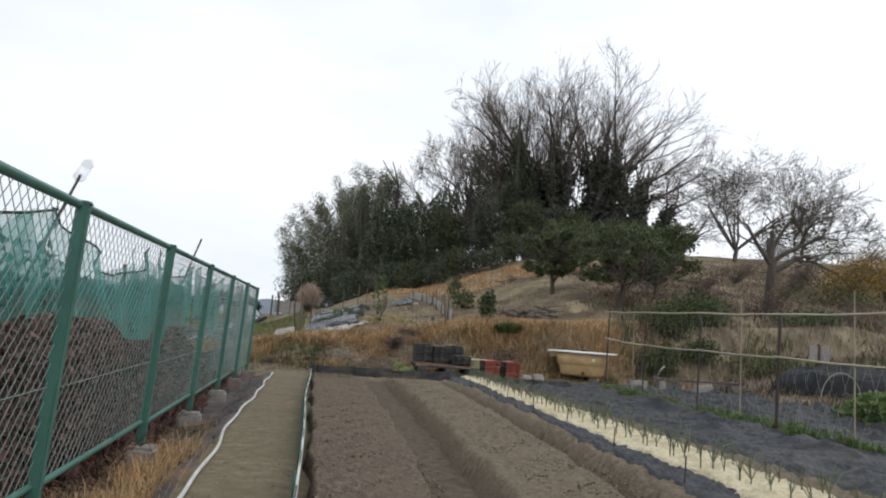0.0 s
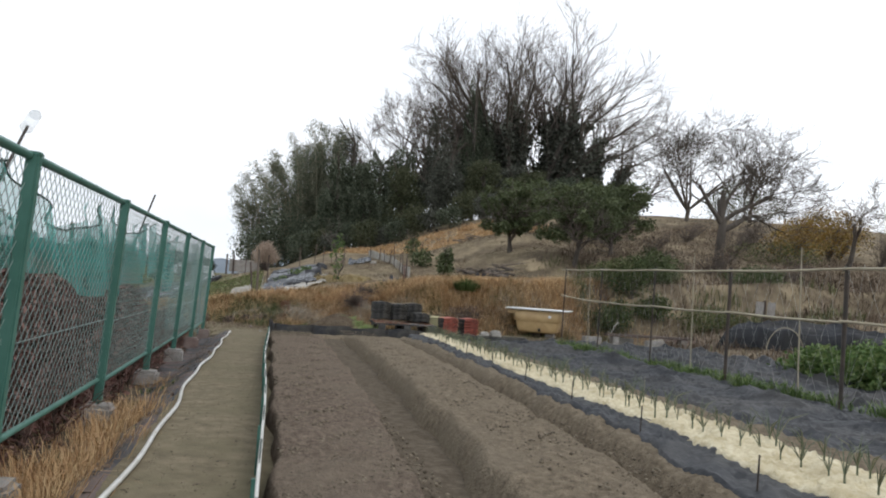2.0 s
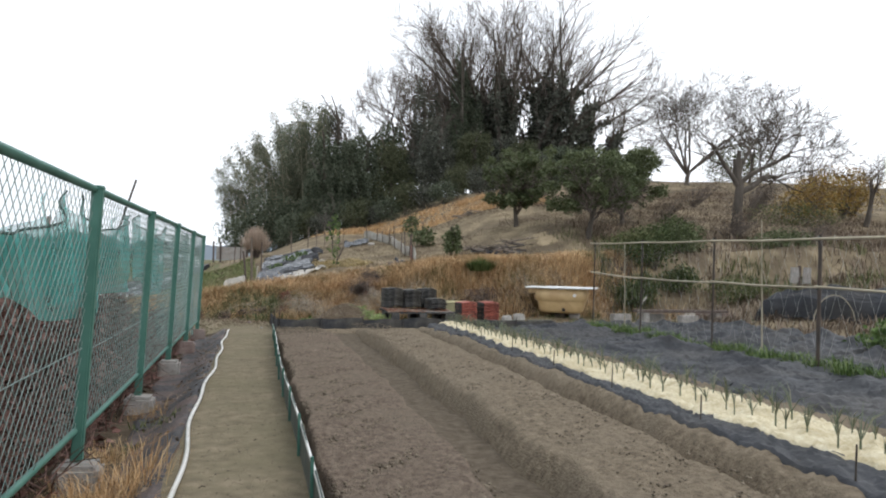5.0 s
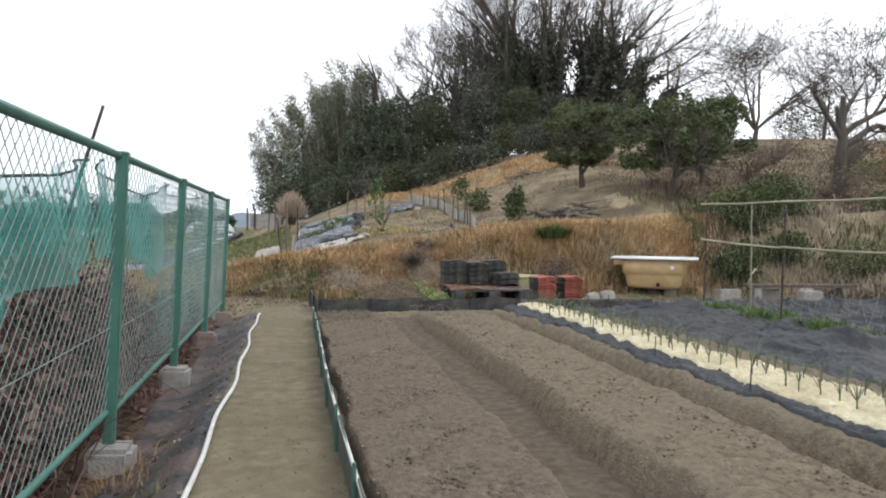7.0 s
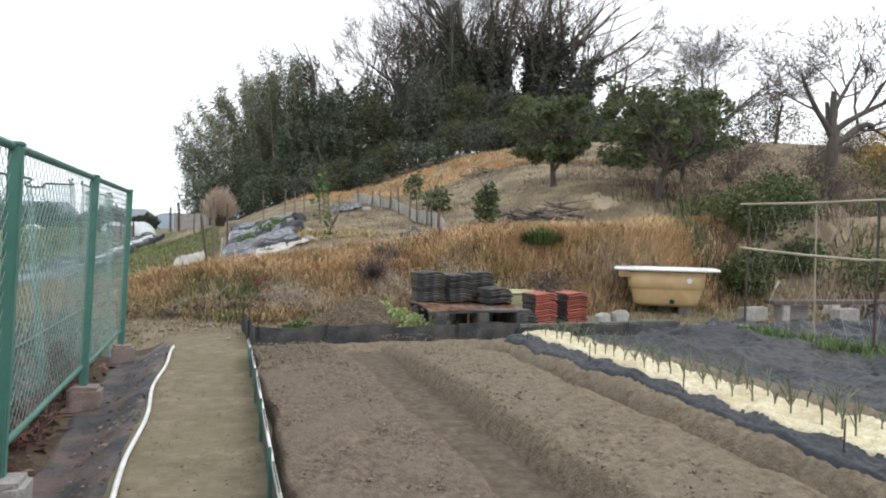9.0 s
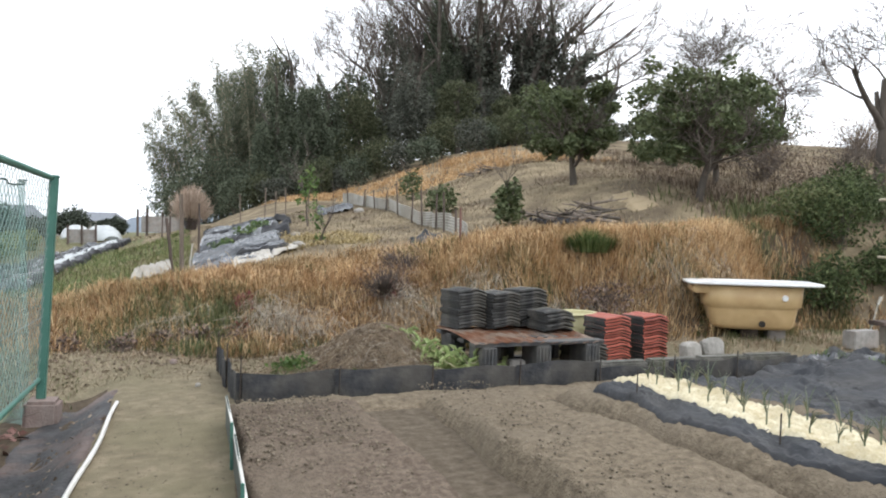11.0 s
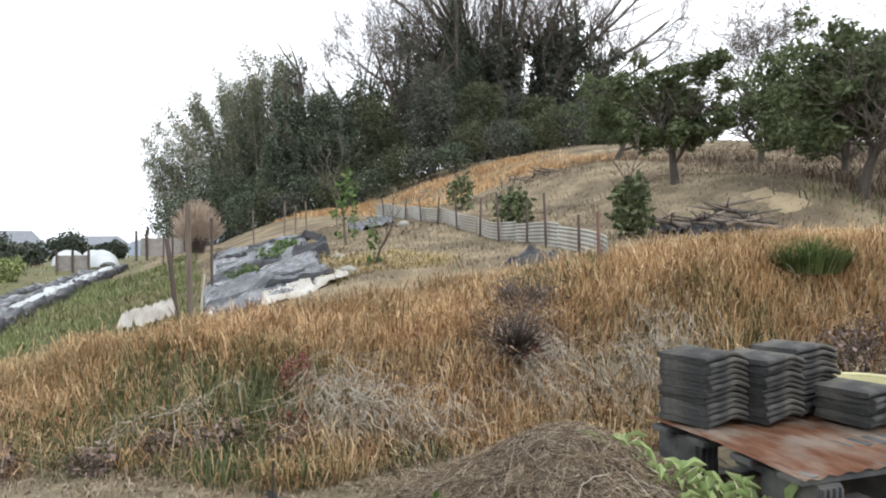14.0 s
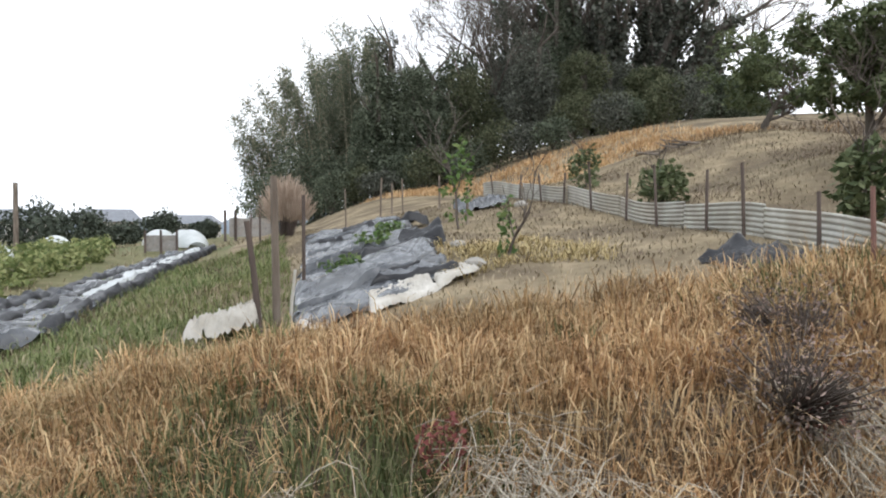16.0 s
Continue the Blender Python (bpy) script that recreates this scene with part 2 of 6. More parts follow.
M["weed"] = material("weed_leaf", [(0.06, 0.1, 0.03), (0.1, 0.17, 0.045), (0.17, 0.22, 0.08)], 5, island=0.6, rough=0.65, spec=0.25, through_light=("lucent", 0.25))
M["crop"] = material("crop_leaf", [(0.17, 0.24, 0.08), (0.33, 0.41, 0.17), (0.54, 0.56, 0.33)], 5, island=0.6, rough=0.55, spec=0.3, through_light=("lucent", 0.25))
M["fieldcrop"] = material("field_crop_leaf", [(0.1, 0.13, 0.045), (0.17, 0.2, 0.075), (0.3, 0.31, 0.14)], 2, island=0.6, rough=0.7, spec=0.2, through_light=("lucent", 0.25))
M["leek"] = material("leek_leaf", [(0.065, 0.085, 0.05), (0.105, 0.13, 0.08), (0.19, 0.19, 0.12)], 8, island=0.5, rough=0.5, spec=0.3)
M["citrus"] = material("citrus_leaf", [(0.062, 0.08, 0.036), (0.095, 0.117, 0.052), (0.145, 0.165, 0.085)], 1.5, island=0.7, rough=0.65, spec=0.2, through_light=("lucent", 0.2))
# Evergreen and ivy are lightened and greyed to carry distance haze.
M["evergreen"] = material("evergreen_leaf", [(0.06, 0.074, 0.05), (0.115, 0.135, 0.093), (0.185, 0.205, 0.15)], 0.6, island=0.8, rough=0.95, spec=0.04, through_light=("lucent", 0.35))
M["ivy"] = material("ivy_leaf", [(0.06, 0.064, 0.052), (0.108, 0.114, 0.093), (0.17, 0.175, 0.145)], 0.6, island=0.8, rough=0.95, spec=0.04, through_light=("lucent", 0.3))
M["bamboo_leaf"] = material("bamboo_leaf", [(0.11, 0.122, 0.085), (0.17, 0.185, 0.13), (0.24, 0.255, 0.185)], 0.4, island=0.5, rough=0.9, spec=0.06, through_light=("lucent", 0.4))
M["olive"] = material("olive_shrub_leaf", [(0.06, 0.07, 0.04), (0.105, 0.115, 0.068), (0.16, 0.165, 0.102)], 0.6, island=0.8, rough=0.95, spec=0.04, through_light=("lucent", 0.35))
M["scrub"] = material("scrub_leaf", [(0.04, 0.055, 0.024), (0.075, 0.1, 0.042), (0.13, 0.155, 0.07)], 1.5, island=0.8, rough=0.8, spec=0.1, through_light=("lucent", 0.25))
M["yellow_leaf"] = material("yellow_leaf", [(0.2, 0.12, 0.035), (0.34, 0.2, 0.05), (0.3, 0.24, 0.08)], 0.8, island=0.6, rough=0.7, through_light=("lucent", 0.2))
M["bark"] = material("bark", [(0.06, 0.052, 0.045), (0.1, 0.086, 0.073), (0.16, 0.14, 0.12)], 6, bump=0.8, bump_scale=14, rough=0.95, spec=0.1, stretch=(1, 1, 0.25))
M["twig"] = material("twig", [(0.1, 0.083, 0.072), (0.17, 0.143, 0.123)], 2, rough=0.95, spec=0.05, island=0.4)
M["brush"] = material("brown_brush", [(0.12, 0.09, 0.068), (0.195, 0.15, 0.112), (0.28, 0.225, 0.17)], 1.6, rough=0.9, spec=0.05, island=0.7)
M["redtwig"] = material("withered_leaf", [(0.075, 0.056, 0.046), (0.155, 0.108, 0.09), (0.28, 0.175, 0.15)], 1.6, rough=0.9, spec=0.05, island=0.9, coarse=0.45, coarse_scale=1.1, coarse_colour=(0.2, 0.075, 0.065))
M["fence"] = material("green_fence_coat", [(0.05, 0.14, 0.11), (0.075, 0.19, 0.15)], 6, rough=0.45, spec=0.4, coarse=0.35, coarse_scale=3, coarse_colour=(0.09, 0.2, 0.16))
M["wire"] = material("fence_wire", [(0.14, 0.2, 0.18), (0.24, 0.3, 0.275)], 3, rough=0.5, spec=0.4)
M["net"] = material("green_net", [(0.06, 0.36, 0.32), (0.2, 0.64, 0.58)], 3.0, rough=0.8, spec=0.1, through_light=("clear", 0.5), stretch=(1, 1, 0.4))
M["oldnet"] = material("faded_green_net", [(0.16, 0.34, 0.31), (0.32, 0.52, 0.48)], 3.0, rough=0.85, spec=0.1, through_light=("clear", 0.66), stretch=(1, 1, 0.4))
M["rope"] = material("dark_rope", [(0.03, 0.06, 0.05), (0.06, 0.1, 0.09)], 20, rough=0.9)
M["hose"] = material("white_hose", [(0.55, 0.54, 0.5), (0.75, 0.74, 0.71)], 8, rough=0.45, spec=0.4, coarse=0.4, coarse_scale=6, coarse_colour=(0.45, 0.42, 0.35))
M["mulch"] = material("black_weed_cloth", [(0.014, 0.015, 0.018), (0.026, 0.028, 0.032), (0.045, 0.047, 0.053)], 5, rough=0.55, spec=0.25, bump=0.35, bump_scale=25, coarse=0.3, coarse_scale=1.3, coarse_colour=(0.075, 0.066, 0.055))
M["oldcloth"] = material("soiled_weed_cloth", [(0.03, 0.029, 0.03), (0.05, 0.048, 0.05), (0.085, 0.08, 0.08)], 7, rough=0.65, spec=0.25, bump=0.5, bump_scale=40, coarse=0.75, coarse_scale=3.2, coarse_colour=(0.15, 0.105, 0.09))
M["film"] = material("mulch_film", [(0.016, 0.018, 0.022), (0.042, 0.046, 0.053), (0.1, 0.105, 0.114)], 3.0, rough=0.24, spec=0.6, bump=0.5, bump_scale=5, coarse=0.35, coarse_scale=1.4, coarse_colour=(0.11, 0.11, 0.108))
M["blackfilm"] = material("black_film", [(0.01, 0.01, 0.012), (0.028, 0.028, 0.031)], 5, rough=0.45, spec=0.35, bump=0.5, bump_scale=14)
M["whitecloth"] = material("white_cloth", [(0.34, 0.315, 0.27), (0.56, 0.535, 0.49)], 5, rough=0.8, bump=0.6, bump_scale=12, coarse=0.4, coarse_scale=3, coarse_colour=(0.28, 0.24, 0.18))
M["bran"] = material("rice_husk", [(0.5, 0.42, 0.26), (0.66, 0.58, 0.4), (0.78, 0.72, 0.55)], 18, rough=0.95, spec=0.1, bump=0.8, bump_scale=60, coarse=0.45, coarse_scale=3, coarse_colour=(0.42, 0.34, 0.2))
M["concrete"] = material("concrete", [(0.2, 0.19, 0.175), (0.3, 0.285, 0.265), (0.4, 0.38, 0.36)], 12, rough=0.9, bump=0.6, bump_scale=70, coarse=0.4, coarse_scale=6, coarse_colour=(0.25, 0.2, 0.17), rand_object=0.15)
M["kerb"] = material("mossy_kerb", [(0.075, 0.072, 0.062), (0.125, 0.12, 0.105), (0.2, 0.19, 0.17)], 12, rough=0.92, bump=0.6, bump_scale=60, coarse=0.5, coarse_scale=5, coarse_colour=(0.07, 0.068, 0.045), rand_object=0.2)
M["redblock"] = material("reddish_block", [(0.19, 0.135, 0.12), (0.29, 0.225, 0.2)], 12, rough=0.9, bump=0.6, bump_scale=70, coarse=0.4, coarse_scale=6, coarse_colour=(0.25, 0.22, 0.2))
M["blacktile"] = material("black_roof_tile", [(0.032, 0.032, 0.032), (0.06, 0.059, 0.057), (0.11, 0.107, 0.1)], 11, rough=0.8, spec=0.15, bump=0.5, bump_scale=60, coarse=0.55, coarse_scale=8, coarse_colour=(0.12, 0.11, 0.088), rand_object=0.3)
M["redtile"] = material("red_roof_tile", [(0.2, 0.05, 0.034), (0.4, 0.1, 0.065)], 9, rough=0.5, spec=0.4, bump=0.3, bump_scale=50, coarse=0.45, coarse_scale=7, coarse_colour=(0.14, 0.045, 0.035), rand_object=0.2)
M["rust"] = material("rusty_sheet", [(0.12, 0.05, 0.028), (0.24, 0.11, 0.06), (0.36, 0.22, 0.15)], 5, rough=0.85, bump=0.3, bump_scale=40, coarse=0.65, coarse_scale=3.5, coarse_colour=(0.4, 0.36, 0.3), stretch=(3, 0.6, 1))
M["pallet"] = material("grey_weathered_plastic", [(0.05, 0.052, 0.054), (0.085, 0.086, 0.088), (0.14, 0.138, 0.134)], 8, rough=0.7, bump=0.2, bump_scale=30, coarse=0.4, coarse_scale=4, coarse_colour=(0.16, 0.145, 0.12))
M["edging"] = material("black_edging", [(0.018, 0.018, 0.02), (0.032, 0.033, 0.035), (0.06, 0.058, 0.056)], 7, rough=0.8, spec=0.15, bump=0.5, bump_scale=30, coarse=0.4, coarse_scale=3, coarse_colour=(0.085, 0.075, 0.06), rand_object=0.12)
M["greenboard"] = material("green_grey_edging", [(0.07, 0.085, 0.075), (0.13, 0.15, 0.135)], 8, rough=0.7, coarse=0.5, coarse_scale=4, coarse_colour=(0.16, 0.14, 0.11))
M["tub"] = material("yellow_tub_enamel", [(0.5, 0.345, 0.17), (0.62, 0.45, 0.24)], 3, rough=0.45, spec=0.4, coarse=0.4, coarse_scale=3.4, coarse_colour=(0.36, 0.22, 0.1), bump=0.1, bump_scale=8)
M["tubwhite"] = material("white_rim_enamel", [(0.66, 0.66, 0.65), (0.8, 0.8, 0.79)], 6, rough=0.35, spec=0.5, coarse=0.2, coarse_scale=5, coarse_colour=(0.5, 0.47, 0.42))
M["bucket"] = material("pale_yellow_plastic", [(0.5, 0.47, 0.26), (0.62, 0.58, 0.36)], 5, rough=0.5, coarse=0.4, coarse_scale=5, coarse_colour=(0.42, 0.38, 0.22))
M["dark"] = material("dark_hole", [(0.02, 0.018, 0.015), (0.035, 0.03, 0.026)], 5, rough=0.9)
M["steel"] = material("dark_steel_pole", [(0.04, 0.035, 0.032), (0.085, 0.07, 0.06)], 9, rough=0.6, metal=0.3, coarse=0.3, coarse_scale=5, coarse_colour=(0.12, 0.08, 0.055))
M["cane"] = material("bamboo_cane", [(0.3, 0.26, 0.18), (0.45, 0.4, 0.3)], 6, rough=0.6, coarse=0.4, coarse_scale=3, coarse_colour=(0.22, 0.18, 0.12), rand_object=0.1)
M["string"] = material("pale_string", [(0.4, 0.4, 0.36), (0.55, 0.55, 0.5)], 6, rough=0.9)
M["corrug"] = material("galvanised_sheet", [(0.22, 0.205, 0.17), (0.34, 0.325, 0.28), (0.46, 0.45, 0.41)], 3, rough=0.5, metal=0.35, coarse=0.5, coarse_scale=1.1, coarse_colour=(0.3, 0.26, 0.2), rand_object=0.08)
M["oldwood"] = material("weathered_wood", [(0.1, 0.077, 0.06), (0.17, 0.137, 0.11), (0.27, 0.225, 0.19)], 10, rough=0.9, bump=0.6, bump_scale=25, stretch=(1, 1, 0.15))
M["redpole"] = material("faded_red_pole", [(0.14, 0.075, 0.06), (0.2, 0.11, 0.09)], 6, rough=0.8)
M["stake"] = material("dark_stake", [(0.06, 0.045, 0.038), (0.13, 0.1, 0.085)], 10, rough=0.9, bump=0.4, bump_scale=25, stretch=(1, 1, 0.2), rand_object=0.2)
M["tunnel"] = material("white_row_cover", [(0.55, 0.58, 0.58), (0.75, 0.77, 0.77)], 2, rough=0.6, through_light=("lucent", 0.3))
M["farleaf"] = material("far_shrub", [(0.06, 0.07, 0.055), (0.095, 0.11, 0.085)], 0.6, island=0.5, rough=0.9, spec=0.05)
# the ridge's distance haze is mixed into its blue-grey colour
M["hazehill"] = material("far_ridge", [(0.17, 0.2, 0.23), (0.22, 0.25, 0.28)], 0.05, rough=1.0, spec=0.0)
M["plaster"] = material("house_wall", [(0.4, 0.37, 0.33), (0.5, 0.47, 0.43)], 2, rough=0.9)
M["rooftile"] = material("house_roof", [(0.14, 0.15, 0.17), (0.22, 0.23, 0.25)], 3, rough=0.6)
M["glass"] = material("window_glass", [(0.03, 0.035, 0.04), (0.05, 0.055, 0.06)], 2, rough=0.1, spec=0.5)
M["stone"] = material("pale_stone", [(0.24, 0.225, 0.2), (0.4, 0.38, 0.345)], 9, rough=0.9, bump=0.6, bump_scale=30)


# ---- the ground ----
def smooth(t):
    t = np.clip(t, 0, 1)
    return t * t * (3 - 2 * t)


def foot(x):
    """Where the bank begins, along y."""
    return 11.35 + 0.75 * smooth((1.2 - x) / 1.4) + 0.12 * np.sin(1.7 * x) - 0.35 * smooth((x - 3.0) / 1.8) + 0.5 * smooth((x - 6.8) / 1.5)


def bank_run(x):
    """Depth of the bank from its foot to its top: steeper towards the tub."""
    return 1.9 - 0.7 * smooth((x - 3.0) / 2.0)


def bank_top(x):
    xc = np.clip(x, -3, 11)
    swell = 0.08 * np.exp(-(((xc - 4.4) / 0.9) ** 2)) - 0.12 * smooth((xc - 5.2) / 1.6)
    return np.maximum(0.36 + 0.19 * xc - 0.0075 * xc * np.abs(xc) + swell, 0.05)


def land(x, y):
    """Height of the ground: level garden, bank, terrace, hill; field on the other side of the fence."""
    x, y = np.asarray(x, float), np.asarray(y, float)
    g = -0.10 + 0.013 * np.clip(10 - y, 0, 10)
    rise = smooth((y - foot(x)) / bank_run(x)) * bank_top(x)
    slope = 0.034 * smooth((x + 14) / 11) + 0.205 * (1 - np.exp(-np.clip(x - 1.8, 0, 30) / 9.5))
    run = np.clip(y - 13.4, 0, 60)
    run = np.where(run > 20, 20 + 4 * (1 - np.exp(-(run - 20) / 4)), run)
    hill = slope * run * (1 + 0.25 * smooth((x - 10) / 8) * smooth((18 - y) / 6))
    bump = 0.04 * np.sin(1.3 * x + 0.7 * y) * np.sin(0.9 * y - 0.4 * x) * smooth((y - 12.5) / 2)
    mound = 0.26 * np.exp(-(((x - 8.6) / 1.6) ** 2 + ((y - 15.4) / 1.2) ** 2)) + 0.2 * np.exp(-(((x - 8.0) / 1.6) ** 2 + ((y - 17.6) / 1.4) ** 2)) + 0.25 * np.exp(-(((x - 9.3) / 2.2) ** 2 + ((y - 21.5) / 1.2) ** 2))
    right = 0.9 * smooth((x - 9.2) / 4.5) * smooth((y - 5) / 5) * (1 - smooth((y - 11) / 2.5))
    lift = 0.22 * smooth((y - 14) / 4) * np.exp(-((x - 1.9) / 1.7) ** 2) + 0.32 * smooth((x - 6.3) / 3) * smooth((y - 13.8) / 3)
    lift = lift - 0.13 * np.exp(-(((x - 4.7) / 1.5) ** 2) - ((y - 17) / 2.6) ** 2)
    dip = 0.4 * np.exp(-((x - 6) / 3.5) ** 2) * smooth((y - 22) / 5) + 0.7 * np.exp(-((x - 8.7) / 3.0) ** 2) * smooth((y - 23) / 8) + 0.4 * smooth((x - 9) / 4) * smooth((y - 31) / 5)
    mound = mound + 0.12 * np.exp(-(((x - 6.5) / 1.3) ** 2 + ((y - 10.9) / 0.55) ** 2))
    mound = mound + 0.26 * np.exp(-(((x - 0.9) / 0.9) ** 2 + ((y - 22.5) / 1.0) ** 2))
    lip = 0.13 * np.exp(-(((y - foot(x) - 0.95 * bank_run(x)) / 0.5) ** 2)) * smooth((x - 0.8) / 1.2) * (1 - smooth((x - 5.0) / 1.0))
    ditch = 0.15 * smooth((0.44 - x) / 0.34) * smooth((11.6 - y) / 1.6)
    return g + rise + hill + bump + mound + right + lift - dip - ditch - lip


def steps(a, b, fine, lo, hi, grow=1.16):
    """Coordinates that are fine from lo to hi and coarser outwards."""
    mid = list(np.arange(lo, hi + 1e-6, fine))
    up, d = [], fine
    while (up or mid)[-1] < b:
        d *= grow
        up.append((up or mid)[-1] + d)
    down, d = [], fine
    while (down or mid[:1])[-1] > a:
        d *= grow
        down.append((down or mid[:1])[-1] - d)
    return np.array(down[::-1] + mid + up)


def sheet(name, xs, ys, height, mat, label="", category="", kind="", parent=None):
    gx, gy = np.meshgrid(xs, ys)
    v = np.stack([gx, gy, height(gx, gy)], -1).reshape(-1, 3)
    nx, ny = len(xs), len(ys)
    i = (np.arange(ny - 1)[:, None] * nx + np.arange(nx - 1)[None]).ravel()
    f = np.stack([i, i + 1, i + nx + 1, i + nx], 1)
    ob = np_part(name, v, f, mat, parent, smooth=True)
    if category:
        tagged(ob, label, category, "", kind)
    return ob


gxs, gys = steps(-900, 900, 0.12, -4, 12), steps(-60, 1500, 0.12, -6, 17)
ground = sheet("ground", gxs, gys, land, M["dirt"], "bare trodden earth rising to a grassy hill", "ground", "structure")
ground.data.materials.append(M["hill"])
ground.data.materials.append(M["field"])
ground.data.materials.append(M["humus_and_shade"])
gx, gy = np.meshgrid((gxs[1:] + gxs[:-1]) / 2, (gys[1:] + gys[:-1]) / 2)
slot = np.zeros(gx.shape, np.int32)
slot[(gy > foot(gx) - 0.1 + 0.15 * np.sin(5 * gx))] = 1
# dark slot on the bank face puts clump shade into the soil colour
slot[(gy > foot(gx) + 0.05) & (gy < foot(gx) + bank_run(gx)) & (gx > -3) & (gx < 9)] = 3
slot[(gx > 9.3)] = 1
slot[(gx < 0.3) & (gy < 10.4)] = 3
slot[(gx < -0.25) & (gy < foot(gx) + 0.6)] = 2
slot[(gx < 0.2 - 0.05 * (gy - 14)) & (gy > 13)] = 2
slot[(np.abs(gx) > 45) | (gy > 60)] = 2
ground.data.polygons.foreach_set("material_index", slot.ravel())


# ---- garden beds ----
def ripple(x, y, a, s):
    return a * (np.sin(s * x + 1.3 * np.sin(0.8 * s * y)) * np.sin(0.9 * s * y + 0.7) + 0.6 * np.sin(2.3 * s * x - 1.7 * s * y))


def bed(name, left, right, y0, y1, height, mat, label, nx=26, ny=200, shoulder=0.12, lump=0.006, kind="structure", category="garden bed", drop=0.08, right_shoulder=None, end_drop=0.0):
    """A raised bed between two edges left(y) and right(y), with rounded shoulders that sink into the ground."""
    u, v = np.meshgrid(np.linspace(0, 1, nx), np.linspace(0, 1, ny))
    y = y0 + (y1 - y0) * v
    wob = 0.018 * np.sin(3.1 * y) + 0.012 * np.sin(7.7 * y + 1)
    lx, rx = left(y) + wob, right(y) - 0.7 * wob
    x = lx + (rx - lx) * u
    edge = np.minimum(np.minimum((x - lx) / shoulder, (rx - x) / (right_shoulder or shoulder)), np.minimum(y - y0, y1 - y) / 0.2)
    tall = height * (1 - end_drop * smooth((y - y1 + 1.8) / 1.7))
    z = land(x, y) - drop + (tall + drop) * np.sqrt(smooth(edge)) + ripple(x, y, lump, 9) + RNG.normal(0, lump * 0.45, x.shape)
    vv = np.stack([x, y, z], -1).reshape(-1, 3)
    i = (np.arange(ny - 1)[:, None] * nx + np.arange(nx - 1)[None]).ravel()
    ob = np_part(name, vv, np.stack([i, i + 1, i + nx + 1, i + nx], 1), mat, smooth=True)
    return tagged(ob, label, category, "", kind)


def bed_1_edge(y):
    return 1.96 - 0.24 * np.exp(-(y + 0.7) / 3.5)


def bed_2_foot(y):
    return 2.31 - 0.36 * np.exp(-(y + 0.4) / 4.5)


def bed_2_edge(y):
    return 3.17 - 0.52 * np.exp(-(y + 0.8) / 4.5)


# furrow floor under the beds, with its shade painted in
bed("furrow_soil", lambda y: 1.09 + 0 * y, lambda y: 4.3 + 0 * y, -2.2, 9.42, 0.012, M["furrow"], "soil in the furrows between the beds, darkened in place of shade", nx=60, ny=220, shoulder=0.05, lump=0.004, category="soil", drop=0.02)
bed("garden_bed_1", lambda y: 1.10 + 0 * y, bed_1_edge, -1.8, 9.4, 0.105, M["soil_dark"], "bare dark crumbly soil raked into a long bed", nx=60, ny=460, shoulder=0.05, lump=0.008, end_drop=0.4)
bed("garden_bed_2", bed_2_foot, bed_2_edge, -1.8, 9.4, 0.16, M["soil"], "smooth brown soil in a long raised bed", nx=56, ny=420, shoulder=0.13, lump=0.007, right_shoulder=0.07, end_drop=0.6)
bed("soil_apron", lambda y: 1.16 + 0 * y, lambda y: 4.1 + 0 * y, 8.95, 9.5, 0.06, M["soil"], "loose soil pushed against the edging", nx=90, ny=26, shoulder=0.06, lump=0.008, category="soil")
bed("garden_bed_3", lambda y: bed_2_edge(y) + 0.09, lambda y: 4.35 + 0.012 * (y - 1.0), -2.5, 9.1, 0.16, M["soil"], "brown soil bed planted with leeks", nx=60, ny=340, shoulder=0.17, lump=0.012, end_drop=0.3)
bed("weed_cloth_1", lambda y: bed_2_edge(y) + 0.25 + 0.03 * np.sin(2.3 * y) + 0.016 * np.sin(6.1 * y), lambda y: 3.50 + 0.034 * (y - 2.5), -2.5, 8.9, 0.178, M["mulch"], "black weed cloth folded along the leek bed", nx=22, ny=360, shoulder=0.05, lump=0.014, category="weed cloth")
bed("rice_husk_strip", lambda y: 3.32 + 0.039 * (y - 2.5) + 0.02 * np.sin(1.9 * y), lambda y: 3.96 + 0.02 * (y - 2.5), -2.5, 9.0, 0.195, M["bran"], "pale yellow rice husk spread along the leeks", nx=38, ny=560, shoulder=0.1, lump=0.014, category="mulch")
bed("weed_cloth_4", lambda y: 0.13 - 0.2 * smooth((y - 1.5) / 3) + 0.03 * np.sin(2 * y), lambda y: 0.45 + 0.012 * np.sin(3 * y) - 0.004 * y, -5.5, 10.3, 0.014, M["oldcloth"], "worn black weed cloth beside the path", nx=22, ny=320, shoulder=0.05, lump=0.006, category="weed cloth", drop=0.012)


# ---- crumpled sheets ----
def crumple(x, y, seed, scale):
    """Sharp folds in many directions, 0 to about 1."""
    rng = np.random.default_rng(seed)
    z = np.zeros_like(x)
    for k in range(7):
        a, s, ph = rng.uniform(0, 3.14), scale * rng.uniform(0.5, 2.4), rng.uniform(0, 6.28)
        w = 0.8 * np.sin(0.7 * s * (x * np.sin(a) - y * np.cos(a)) + ph * 2)
        z += (1 - np.abs(np.sin(s * (x * np.cos(a) + y * np.sin(a)) / 2 + ph + w))) ** 2.5 / (1 + 0.25 * k)
    return z / 2.2


